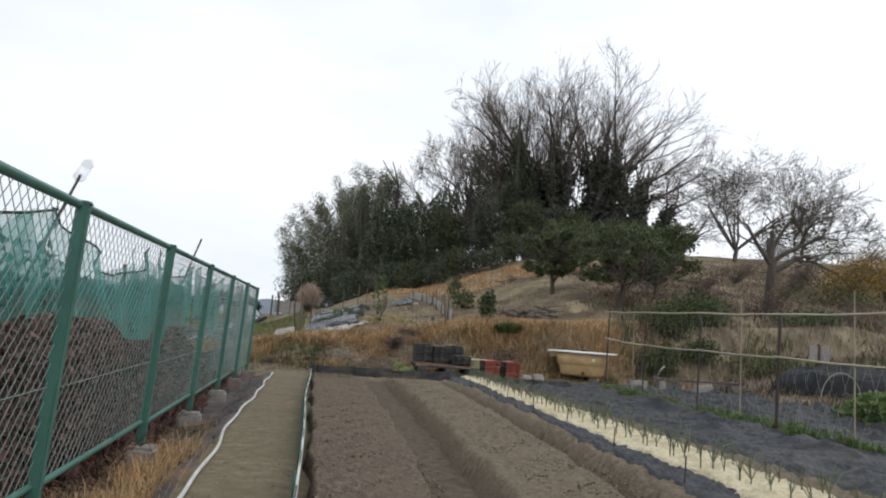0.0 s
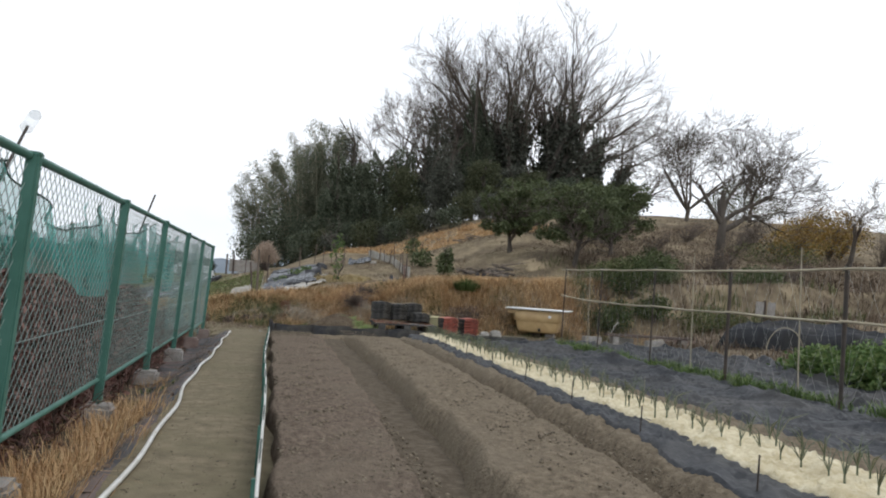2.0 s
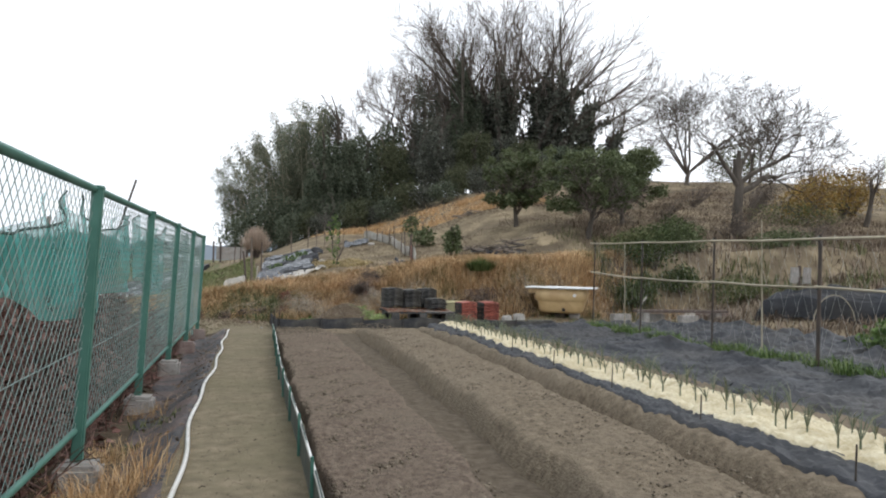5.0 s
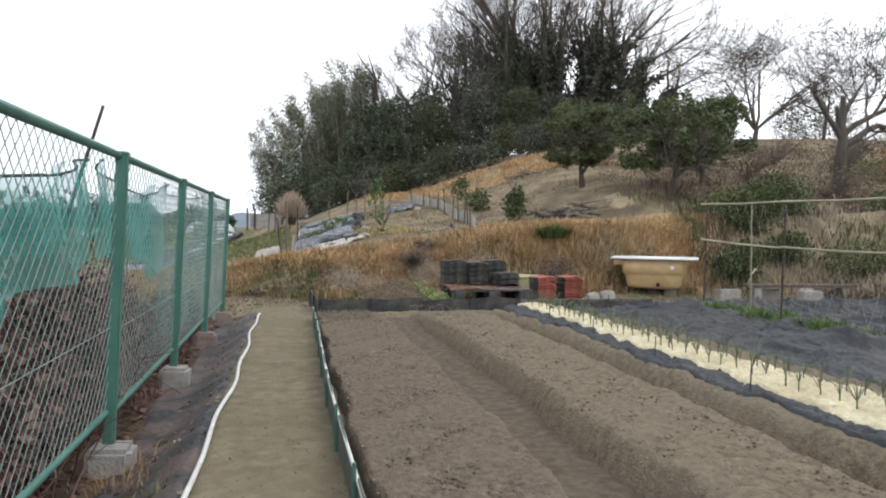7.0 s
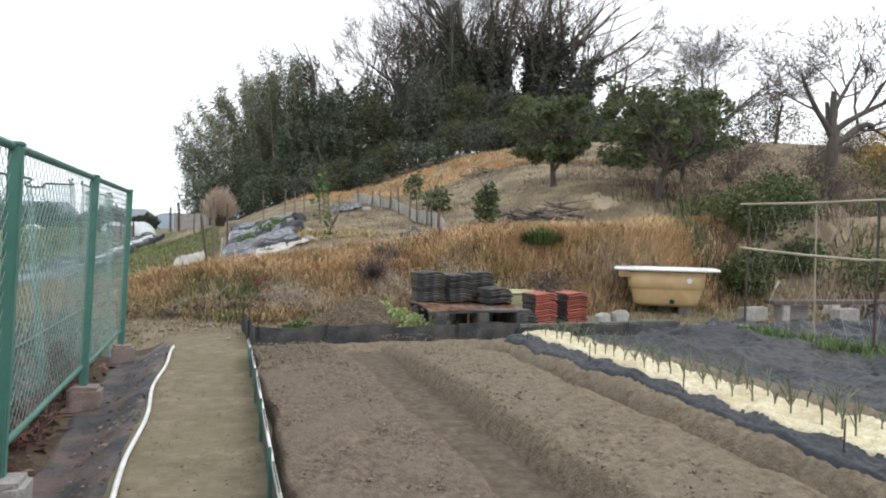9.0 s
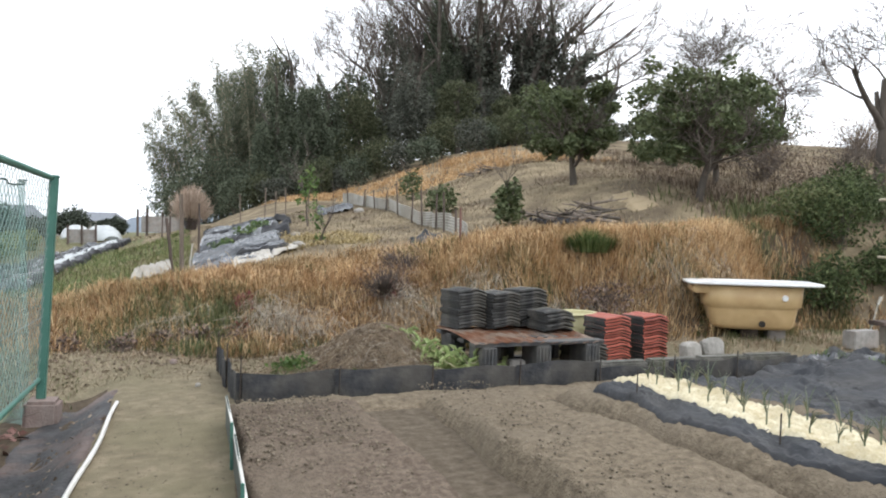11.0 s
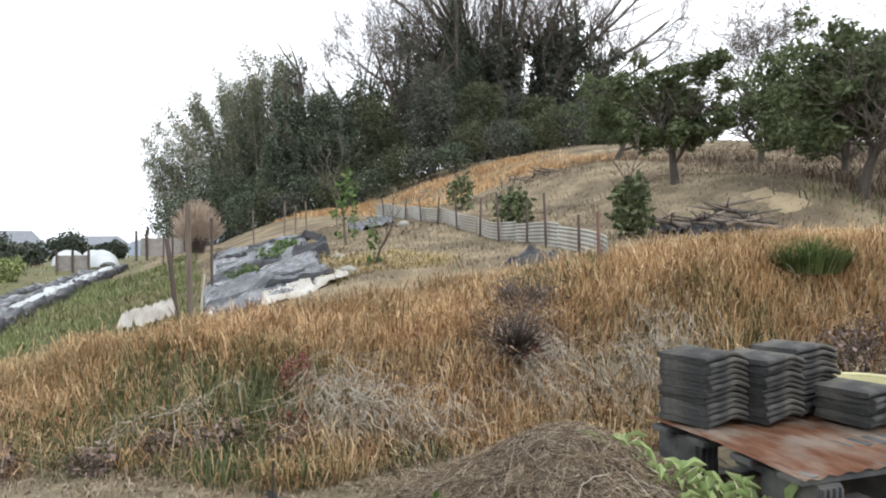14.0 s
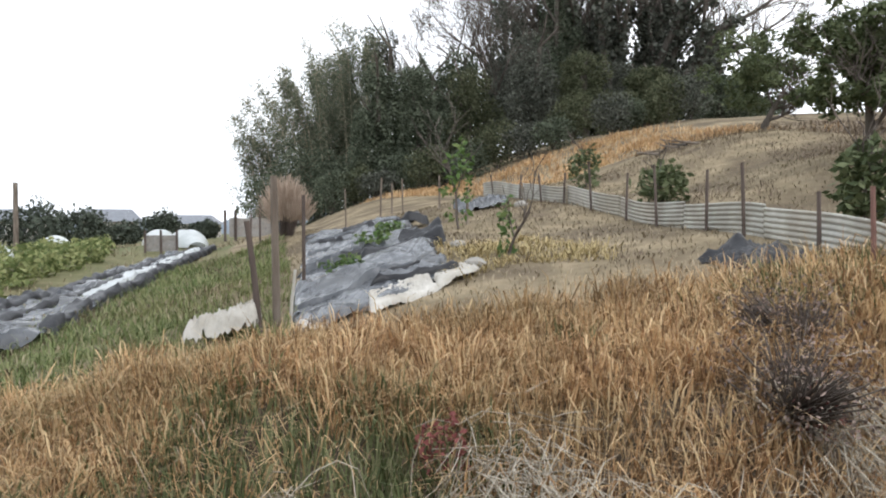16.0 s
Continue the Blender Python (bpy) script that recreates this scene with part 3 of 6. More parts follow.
def film(name, quad, nx, ny, mat, label, category, fold=0.03, seed=0, lift=0.03, scale=7.0, kind="", ragged=0.13):
    """A crumpled sheet laid on the land inside the quad of four (x, y) corners."""
    q = np.array(quad, float)
    u, v = np.meshgrid(np.linspace(0, 1, nx), np.linspace(0, 1, ny))
    uv = np.stack([(1 - u) * (1 - v), u * (1 - v), u * v, (1 - u) * v], -1)
    xy = uv @ q
    rng = np.random.default_rng(seed)
    x = xy[..., 0] + ragged * (crumple(xy[..., 0], xy[..., 1], seed + 50, 4) - 0.4)
    y = xy[..., 1] + ragged * (crumple(xy[..., 0], xy[..., 1], seed + 90, 5) - 0.4)
    z = land(x, y) + lift + fold * crumple(x, y, seed, scale) + rng.normal(0, fold * 0.06, x.shape)
    edge = np.minimum(np.minimum(u * nx, (1 - u) * nx), np.minimum(v * ny, (1 - v) * ny))
    z -= (lift + 0.02) * smooth(1 - edge / 2.0)
    i = (np.arange(ny - 1)[:, None] * nx + np.arange(nx - 1)[None]).ravel()
    ob = np_part(name, np.stack([x, y, z], -1).reshape(-1, 3), np.stack([i, i + 1, i + nx + 1, i + nx], 1), mat, smooth=True)
    return tagged(ob, label, category, "", kind)


film("weed_cloth_2", [(4.02, -2.5), (6.2, -2.5), (6.5, 9.2), (4.12, 9.15)], 80, 360, M["mulch"], "wrinkled black weed cloth over a bed", "weed cloth", 0.13, 21, 0.06, 3.2, "structure")
film("weed_cloth_3", [(6.2, -2.5), (9.6, -2.5), (9.4, 9.8), (6.5, 9.5)], 80, 300, M["mulch"], "rumpled black weed cloth on the ground", "weed cloth", 0.16, 22, 0.03, 5, "structure")
film("grey_sheet", [(5.2, 9.5), (5.75, 9.55), (5.85, 9.95), (5.3, 9.9)], 30, 22, M["film"], "crumpled shiny grey plastic sheet at the end of the bed", "plastic sheet", 0.1, 24, 0.05, 6)
film("grey_sheet", [(5.95, 9.4), (6.9, 9.35), (6.95, 9.75), (6.0, 9.8)], 40, 22, M["film"], "crumpled shiny grey plastic sheet at the end of the bed", "plastic sheet", 0.1, 25, 0.05, 6)
film("weed_cloth_5", [(5.1, 9.0), (7.0, 9.0), (7.2, 9.75), (5.6, 9.7)], 60, 26, M["mulch"], "bunched black weed cloth at the end of the bed", "weed cloth", 0.13, 23, 0.06, 6, "structure")


def clods(name, n, x0, x1, y0, y1, base, lo, hi, label):
    p = np.stack([RNG.uniform(x0, x1, n), RNG.uniform(y0, y1, n)], 1)
    s = lo + (hi - lo) * RNG.random(n) ** 3
    octa = np.array([(1, 0, 0), (-1, 0, 0), (0, 1, 0), (0, -1, 0), (0, 0, 1), (0, 0, -1)], float)
    v = octa[None] * s[:, None, None] * RNG.uniform(0.6, 1.3, (n, 6, 1))
    a = RNG.uniform(0, 6.28, n)
    c, q = np.cos(a)[:, None], np.sin(a)[:, None]
    v = np.stack([v[..., 0] * c - v[..., 1] * q, v[..., 0] * q + v[..., 1] * c, v[..., 2] * 0.7], -1)
    v[..., 0] += p[:, :1]
    v[..., 1] += p[:, 1:]
    v[..., 2] += (land(p[:, 0], p[:, 1]) + base)[:, None]
    tri = np.array([(0, 2, 4), (2, 1, 4), (1, 3, 4), (3, 0, 4), (2, 0, 5), (1, 2, 5), (3, 1, 5), (0, 3, 5)])
    f = (tri[None] + (np.arange(n) * 6)[:, None, None]).reshape(-1, 3)
    return tagged(np_part(name, v.reshape(-1, 3), f, M["clod"]), label, "soil", "", "stuff")


clods("soil_crumbs", 15000, 1.14, 1.8, -1.5, 9.2, 0.1, 0.0025, 0.014, "dark crumbs of soil over the raked bed")
clods("soil_crumbs", 5000, 2.26, 2.8, -1.5, 9.1, 0.16, 0.002, 0.013, "scattered crumbs of soil on the smooth bed")
clods("path_grit", 6000, 0.45, 1.06, -3.5, 11.5, 0.0, 0.002, 0.008, "fine grit on the trodden path")

# ---- chain-link fence ----
fence = thing("chain_link_fence", (0, 0, 0), "green coated chain-link fence on square posts beside the path", "fence")
fence.location.x, fence.rotation_euler = -0.055, (0, radians(2.7), 0)  # leans over the path
TOP = 1.385
post_bm = box_bm(0.055, 0.055, 1.6, (0, 0, 0.7), 0.008)
box_bm(0.064, 0.064, 0.02, (0, 0, 1.5), 0.006, bm=post_bm)
post_me = bpy.data.meshes.new("post")
post_bm.to_mesh(post_me)
post_bm.free()
post_me.materials.append(M["fence"])
for k in range(-4, 6):
    y = 2.0 * k
    p = new("post", post_me)
    p.parent = fence
    p.location = (0.015, y, TOP - 1.49)
    zg = float(land(0.8, y))
    if k >= 0:
        red = k in (4, 5)
        part("footing", box_bm(0.21, 0.2, 0.3, (0.035, y - 0.03, zg - 0.115 - (0.05 if k < 3 else 0.02)), 0.024), M["redblock" if red else "concrete"], fence, "weathered reddish concrete footing" if red else "weathered concrete footing")
rng_wire = np.random.default_rng(3)
for k in range(-4, 5):
    y0, y1 = 2.0 * k + 0.03, 2.0 * k + 1.97
    zb = float(land(0.8, (y0 + y1) / 2)) + 0.13
    tubes("top_rail", [(0.0, y0, TOP, 0.0, y1, TOP, 0.021, 0.021)], M["fence"], fence, sides=8)
    tubes("bottom_rail", [(0.0, y0, zb, 0.0, y1, zb, 0.016, 0.016)], M["fence"], fence, sides=8)
    tubes("tension_wire", [(0.004, y0, zb + 0.42, 0.004, y1, zb + 0.42, 0.0028, 0.0028)], M["wire"], fence, sides=4)
    seg, h, pitch = [], TOP - zb, 0.079
    ratio = 1.05
    for s in np.arange(y0 - h / ratio, y1, pitch):
        for direction in (1, -1):
            a = np.array([s, zb]) if direction == 1 else np.array([s, TOP])
            b = np.array([s + h / ratio, TOP]) if direction == 1 else np.array([s + h / ratio, zb])
            t0, t1 = max(0, (y0 - a[0]) / (b[0] - a[0])), min(1, (y1 - a[0]) / (b[0] - a[0]))
            if t1 > t0:
                q0, q1 = a + (b - a) * t0, a + (b - a) * t1
                dx = 0.003 * direction
                seg.append((dx, q0[0], q0[1], dx, q1[0], q1[1], 0.0021, 0.0021))
    tubes("wire_mesh", seg, M["wire"], fence, "green wire netting in diamond cells", sides=3)

# green shade net hung behind the fence
def net_panel(y0, y1, sag, low, xoff, skew=0.0):
    n, m = 48, 26
    u, v = np.meshgrid(np.linspace(0, 1, n), np.linspace(0, 1, m))
    y = y0 + (y1 - y0) * u
    droop = np.sin(np.pi * u ** (1 + skew))
    top = 1.36 - sag * droop - 0.008 * np.sin(17 * u + y0)
    bottom = np.minimum(land(0.8 + 0 * y, y) + low + 0.1 * np.sin(4 * u + 1.7 * y0) + 0.03 * np.sin(13 * u), top - 0.05)
    z = bottom + (top - bottom) * v
    x = xoff - 0.05 * np.sin(11 * u + 2 * v + y0) * (1 - 0.4 * v) - 0.03 * np.sin(23 * u + 5 * v) + 0.03 * v
    i = (np.arange(m - 1)[:, None] * n + np.arange(n - 1)[None]).ravel()
    return np.stack([x, y, z], -1).reshape(-1, 3), np.stack([i, i + 1, i + n + 1, i + n], 1), np.stack([x[-1], y[-1], z[-1]], -1)


shade = thing("shade_net", (0, 0, 0), "thin turquoise shade net hung in sagging folds behind the fence", "net")
for k, (sag, low) in enumerate([(0.14, 0.8), (0.15, 0.8), (0.16, 0.8), (0.18, 0.8), (0.24, 0.78), (0.16, 0.8), (0.14, 0.8), (0.1, 0.3), (0.06, 0.05)]):
    y0 = -8.0 + 2 * k
    v, f, rim = net_panel(y0, y0 + 2.0, sag, low, -0.13, -0.25 if k % 2 else 0.2)
    np_part("net_panel", v, f, M["net" if k < 7 else "oldnet"], shade, smooth=True)
    tubes("rope", line_segments(rim, 0.006), M["rope"], shade, "dark sagging hanging rope", sides=4)
    if k < 7:
        v, f, rim = net_panel(y0, y0 + 2.0, sag + 0.05, low + 0.12, -0.22, 0.3 if k % 2 else -0.2)
        np_part("net_fold", v, f, M["net"], shade, "second layer of net folded over", smooth=True)

for (a, b, label) in [((-0.35, -0.55, 0.35), (-0.35, 1.08, 1.69), "slanted brown rod behind the fence with a clear bottle on top"), ((-0.72, 4.42, 0.2), (-0.15, 4.37, 1.68), "thin dark rod leaning behind the fence")]:
    rod = thing("leaning_rod", a, label, "rod")
    d = np.subtract(b, a)
    tubes("rod", [(0, 0, -0.35, *d, 0.011, 0.009)], M["steel"], rod, sides=6)
    if "bottle" in label:
        bt = bmesh.new()
        bmesh.ops.create_cone(bt, cap_ends=True, segments=14, radius1=0.035, radius2=0.034, depth=0.16)
        bmesh.ops.translate(bt, vec=(0, 0, 0.06), verts=bt.verts)
        bmesh.ops.create_cone(bt, cap_ends=True, segments=14, radius1=0.034, radius2=0.013, depth=0.05, matrix=Matrix.Translation((0, 0, 0.165)))
        q = Vector(d).to_track_quat("Z", "Y").to_matrix().to_4x4()
        bmesh.ops.transform(bt, matrix=Matrix.Translation(Vector(d)) @ q, verts=bt.verts)
        M["bottle"] = material("clear_bottle", [(0.75, 0.78, 0.8), (0.85, 0.87, 0.88)], 3, rough=0.2, through_light=("clear", 0.75))
        part("bottle", bt, M["bottle"], rod, "clear plastic bottle")


# withered plants behind the fence
def withered_bush(at, rx, ry, h, n, seed):
    rng = np.random.default_rng(seed)
    z0 = float(land(*at))
    ob = thing("withered_bush", (*at, z0), "tangled withered red-brown plants behind the fence", "bush", "withered row")
    seg = []
    for _ in range(int(n / 22)):
        a, r = rng.uniform(0, 6.28), rng.random() ** 0.5
        b = np.array([rx * r * np.cos(a), ry * r * np.sin(a), 0])
        t = b * 1.1 + np.array([rng.normal(0, 0.12), rng.normal(0, 0.12), h * rng.uniform(0.6, 1.05) * (1 - 0.45 * r * r)])
        mid = (b + t) / 2 + rng.normal(0, 0.05, 3)
        seg += [(*b, *mid, 0.006, 0.004), (*mid, *t, 0.004, 0.002)]
        for _ in range(2):
            e = mid + rng.normal(0, 0.14, 3)
            seg.append((*mid, *e, 0.003, 0.0015))
    tubes("stem_tangle", seg, M["redtwig"], ob, sides=3)
    p = blob_points([(0, 0, h * 0.45, rx, ry, h * 0.55)], n, rng, 0.3)
    p[:, 2] = np.clip(p[:, 2], 0.02, None)
    v, f = leaf_arrays(p, rng.uniform(0.03, 0.09, n), rng)
    np_part("leaves", v, f, M["redtwig"], ob)


for k in range(11):
    withered_bush((-0.95 - 0.15 * math.sin(k * 2.1), -5.5 + 1.3 * k), 0.62, 0.95, (1.18 if k < 9 else 0.85) + 0.16 * math.sin(k * 1.7), 5200, 40 + k)

for k in range(16):
    withered_bush((-0.42 - 0.05 * math.sin(k * 2.7), -4.5 + 0.9 * k), 0.28, 0.55, 0.5 + 0.14 * math.sin(k * 2.3), 1500, 60 + k)

# ---- white hose and the low board beside the path ----
hose = [(0.53 - 0.011 * (y + 3) + 0.045 * float(smooth((y - 5.5) / 2)) + 0.022 * math.sin(1.4 * y) + 0.012 * math.sin(3.7 * y + 1), y, float(land(0.5, y)) + 0.016) for y in np.arange(-5.4, 9.75, 0.12)]
tagged(tubes("garden_hose", line_segments(hose, 0.0125), M["hose"], sides=8), "white plastic hose lying along the path", "hose")

edge = thing("edging_board", (0, 0, 0), "low green-grey board with a pale top rail edging the bed", "edging")
for k, y in enumerate(np.arange(-1.8, 9.0, 0.9)):
    x0, x1 = 1.065 + 0.010 * math.sin(y) + 0.006 * (y > 4) * (y - 4), 1.065 + 0.010 * math.sin(y + 0.9) + 0.006 * (y > 3.1) * (y - 3.1)
    z = float(land(1.1, y + 0.45))
    board = box_bm(0.008, 0.885, 0.19, (0, 0.45, 0.065), 0.002)
    ob = part("board", board, M["greenboard"], edge)
    ob.location, ob.rotation_euler = (x0, y, z), (radians(0.8), 0, math.atan2(x0 - x1, 0.9))
    tubes("top_rail", [(x0, y, z + 0.165, x1, y + 0.9, z + 0.155, 0.008, 0.008)], M["hose"], edge, "pale top rail", sides=6)
    part("peg", box_bm(0.014, 0.018, 0.34, (x0 - 0.013, y + 0.02, z + 0.06), 0.003), M["fence"], edge, "green peg")

# black plastic edging round the end of the beds
corner = thing("plastic_edging", (0, 0, 0), "black plastic edging sheets standing across the end of the beds", "edging")
run = [(1.10, 10.75), (1.14, 10.1), (1.2, 9.5), (1.85, 9.47), (2.5, 9.42), (3.15, 9.36), (3.8, 9.33), (4.45, 9.31), (5.1, 9.36), (5.8, 9.42)]
for k, (a, b) in enumerate(zip(run, run[1:])):
    dx, dy = b[0] - a[0], b[1] - a[1]
    length = math.hypot(dx, dy)
    n = 22
    u = np.linspace(-0.02, length + 0.02, n)
    wave = 0.007 * np.sin(u * 31 + k) + 0.012 * np.sin(u * 7 + 2 * k)
    top = (0.235 if k < 6 else 0.195) + 0.012 * math.sin(3 * k) + 0.012 * np.sin(u * 9 + k)
    zg = land(np.full(n, a[0]), np.full(n, a[1])) - 0.03
    rows = [np.stack([u, wave + o, zz], 1) for o, zz in ((0.0, zg), (0.0, zg + top), (0.006, zg + top), (0.006, zg))]
    v = np.concatenate(rows)
    i = np.arange(n - 1)
    f = np.concatenate([np.stack([i + r * n, i + 1 + r * n, i + 1 + (r + 1) * n, i + (r + 1) * n], 1) for r in range(3)])
    ob = np_part("panel", v, f, M["edging"], corner, smooth=False)
    ob.location = (a[0], a[1], 0.004 * (k % 2))
    ob.rotation_euler = (0, 0, math.atan2(dy, dx))
    tubes("peg", [(a[0], a[1] - 0.02, float(zg[0]) - 0.1, a[0] + 0.01, a[1] - 0.02, float(zg[0]) + (0.36 if k < 3 else 0.27), 0.006, 0.005)], M["steel"], corner, "thin dark peg", sides=5)
curb = thing("concrete_kerb_block", (0, 0, 0), "row of old grey concrete kerb blocks behind the edging", "kerb")
for k in range(5):
    x = 3.62 + 0.5 * k
    part("block", box_bm(0.46, 0.12, 0.2, (x, 9.52 + 0.012 * k, float(land(x, 9.5)) + 0.07), 0.016, (0, 0, 1 - k)), M["kerb"], curb)


# ---- grass and weeds ----
def grass(name, n, region, length, width, lean, mat, label, keep=None, seed=1, sink=0.02, clump=0.0):
    """Blades strewn over region (x0, x1, y0, y1) where keep(x, y) allows."""
    rng = np.random.default_rng(seed)
    x0, x1, y0, y1 = region
    x, y = rng.uniform(x0, x1, n), rng.uniform(y0, y1, n)
    angle, vigour = rng.uniform(0, 2 * np.pi, n), np.ones(n)
    if clump:
        cx, cy = rng.uniform(x0, x1, max(3, n // 40)), rng.uniform(y0, y1, max(3, n // 40))
        grown = rng.uniform(0.55, 1.2, len(cx))
        pick = rng.integers(0, len(cx), n)
        near = rng.random(n) < 0.82
        dx, dy = rng.normal(0, clump, n), rng.normal(0, clump, n)
        x = np.where(near, cx[pick] + dx, x)
        y = np.where(near, cy[pick] + dy, y)
        angle = np.where(near, np.arctan2(dy, dx) + rng.normal(0, 0.6, n), angle)
        vigour = np.where(near, grown[pick], 0.8)
    if keep is not None:
        ok = keep(x, y)
        x, y, angle, vigour = x[ok], y[ok], angle[ok], vigour[ok]
    m = len(x)
    base = np.stack([x, y, land(x, y) - sink], 1)
    ln = rng.uniform(*length, m) * vigour
    v, f = blade_arrays(base, ln, rng.uniform(*width, m), rng.uniform(*lean, m), rng=rng, angle=angle)
    return tagged(np_part(name, v, f, mat), label, "grass", "", "stuff")


def on_bank(x, y):
    d = y - foot(x)
    return (d > -0.05 + 0.12 * np.sin(4 * x)) & (d < bank_run(x) + 0.7)


def patchy(x, y):
    """Bare and weedy patches low on the bank: below 0."""
    d = y - foot(x)
    return np.sin(1.7 * x + 0.8 * y) + np.sin(2.9 * y - 1.1 * x + 1) + 0.7 * np.sin(4.3 * x + 2) + 1.5 * smooth((d - 0.5) / 0.9)


grass("bank_grass", 90000, (-3.2, 5.5, 11.0, 14.9), (0.1, 0.32), (0.004, 0.011), (0.25, 1.15), M["drygrass"], "tall dry orange-brown grass covering the bank", lambda x, y: on_bank(x, y) & (patchy(x, y) > 0.3), 11, clump=0.075)
grass("bank_grass", 22000, (3.2, 9.6, 10.9, 14.2), (0.12, 0.3), (0.005, 0.012), (0.2, 0.95), M["drygrass"], "tall dry orange-brown grass covering the bank", on_bank, 12, clump=0.09)
grass("bank_grass", 30000, (3.0, 8.2, 11.2, 13.4), (0.15, 0.31), (0.004, 0.011), (0.25, 1.0), M["palegrass"], "tall pale straw-coloured grass high on the bank", lambda x, y: on_bank(x, y) & (y - foot(x) > 0.35 + 0.15 * np.sin(3 * x)), 9, clump=0.09)
grass("bank_grass", 34000, (-2.5, 8.2, 11.4, 14.2), (0.12, 0.26), (0.004, 0.009), (0.25, 1.0), M["tangrass"], "tall tan grass along the top of the bank", lambda x, y: np.abs(y - foot(x) - 0.92 * bank_run(x)) < 0.55, 13, clump=0.08)
grass("bank_grass", 15000, (-2.5, 7.5, 11.0, 14.0), (0.16, 0.32), (0.0035, 0.007), (0.75, 1.3), M["tangrass"], "curled pale tan blades hanging over the bank", on_bank, 10, clump=0.1)


def straw_mat(at, sx, sy, n, seed):
    """Dead roots and straw that hang in a tangle down the bank."""
    rng = np.random.default_rng(seed)
    px, py = at[0] + rng.normal(0, sx, n), at[1] + rng.normal(0, sy, n)
    ln = rng.uniform(0.16, 0.5, n)
    a = -np.pi / 2 + rng.normal(0, 0.85, n)
    bend = rng.normal(0, 0.7, n)
    segs = []
    x, y, h = px, py, 0.08 + rng.random(n) * 0.16
    for k in range(4):
        x2, y2 = x + np.cos(a + bend * k * 0.5) * ln / 4, y + np.sin(a + bend * k * 0.5) * ln / 4
        h2 = np.maximum(h + rng.normal(-0.012 * k, 0.02, n), 0.015)
        r = rng.uniform(0.0012, 0.0034, n) * (1 - 0.15 * k)
        segs.append(np.stack([x, y, land(x, y) + h, x2, y2, land(x2, y2) + h2, r, r * 0.85], 1))
        x, y, h = x2, y2, h2
    v, f = tube_arrays(np.concatenate(segs), 3)
    return tagged(np_part("matted_straw", v, f, M["greystraw"]), "pale grey tangled dead straw hanging low on the bank", "straw", "", "stuff")


for k, (x, y, sx, sy, n) in enumerate([(1.6, 12.2, 0.1, 0.1, 130), (1.72, 11.95, 0.14, 0.08, 150), (2.0, 11.75, 0.2, 0.07, 120), (3.0, 12.1, 0.12, 0.1, 190), (3.75, 11.9, 0.2, 0.14, 330), (3.1, 11.8, 0.2, 0.08, 90), (0.7, 12.2, 0.2, 0.06, 60), (4.7, 11.45, 0.25, 0.1, 160), (6.4, 11.6, 0.5, 0.14, 160)]):
    straw_mat((x, y), sx, sy, n, 140 + k)
grass("matted_straw", 5000, (-1.5, 8, 11.2, 14), (0.12, 0.36), (0.0025, 0.005), (0.8, 1.25), M["straw"], "pale matted dead straw hanging down the bank", lambda x, y: on_bank(x, y) & (np.sin(2.3 * x + 1) + np.sin(3.1 * y + x) > 0.0), 14, clump=0.12)
grass("bank_weeds", 46000, (-3, 9, 11.0, 13.4), (0.1, 0.28), (0.005, 0.012), (0.2, 0.8), M["greengrass"], "green weeds between the dry grass", lambda x, y: on_bank(x, y) & (patchy(x, y) < 1.3) & (np.sin(2.3 * x + y) > -0.6), 15, clump=0.1)
grass("terrace_turf", 36000, (0.2, 13, 13.6, 24), (0.03, 0.1), (0.006, 0.014), (0.3, 1.1), M["turf"], "short dry turf on the terrace", None, 16)
grass("hill_grass", 26000, (0.8, 12.5, 23, 36), (0.1, 0.3), (0.014, 0.03), (0.2, 0.7), M["tangrass"], "band of long tan grass along the hill", lambda x, y: (y > np.maximum(23.2, 33.2 - 1.85 * (x - 4.7)) + 0.5 * np.sin(2.3 * x)) & (y < 36 - 0.9 * np.clip(x - 7, 0, 9)), 17, clump=0.2)
grass("hill_brush", 22000, (8.5, 22, 15.0, 27), (0.06, 0.3), (0.007, 0.018), (0.3, 1.1), M["brush"], "dry brush under the citrus trees", lambda x, y: (x > 10.2 + 0.6 * np.sin(y)) | (np.sin(1.7 * x + y) * np.sin(1.3 * y) > 0.45), 18, clump=0.2)
grass("hill_tufts", 16000, (4.9, 12, 14.2, 25), (0.04, 0.2), (0.004, 0.011), (0.4, 1.2), M["brush"], "brown withered tufts on the terrace and hill", lambda x, y: np.sin(1.1 * x + 0.5 * y) + np.sin(1.7 * y - 0.6 * x) + 0.5 * np.sin(3.1 * x) > 0.35, 27, clump=0.16)
grass("hill_tufts", 7000, (2.6, 5.0, 14.6, 22.5), (0.03, 0.12), (0.004, 0.01), (0.4, 1.2), M["brush"], "brown withered tufts on the terrace", lambda x, y: np.sin(2.1 * x + 0.9 * y) + np.sin(1.3 * y - x) > 0.5, 28, clump=0.12)
grass("slope_brush", 30000, (8.4, 22, 6, 16), (0.12, 0.4), (0.01, 0.024), (0.3, 1.0), M["brush"], "dry brush on the slope beyond the trellis", lambda x, y: x > 9.3 - 0.1 * y + 0.9, 19, clump=0.2)
grass("slope_green", 7000, (8.2, 18, 9, 15), (0.15, 0.5), (0.01, 0.03), (0.2, 0.8), M["greengrass"], "dark green scrub grass on the slope", lambda x, y: np.sin(1.3 * x + y) + np.sin(0.7 * y - x) > 0.5, 20, clump=0.18)
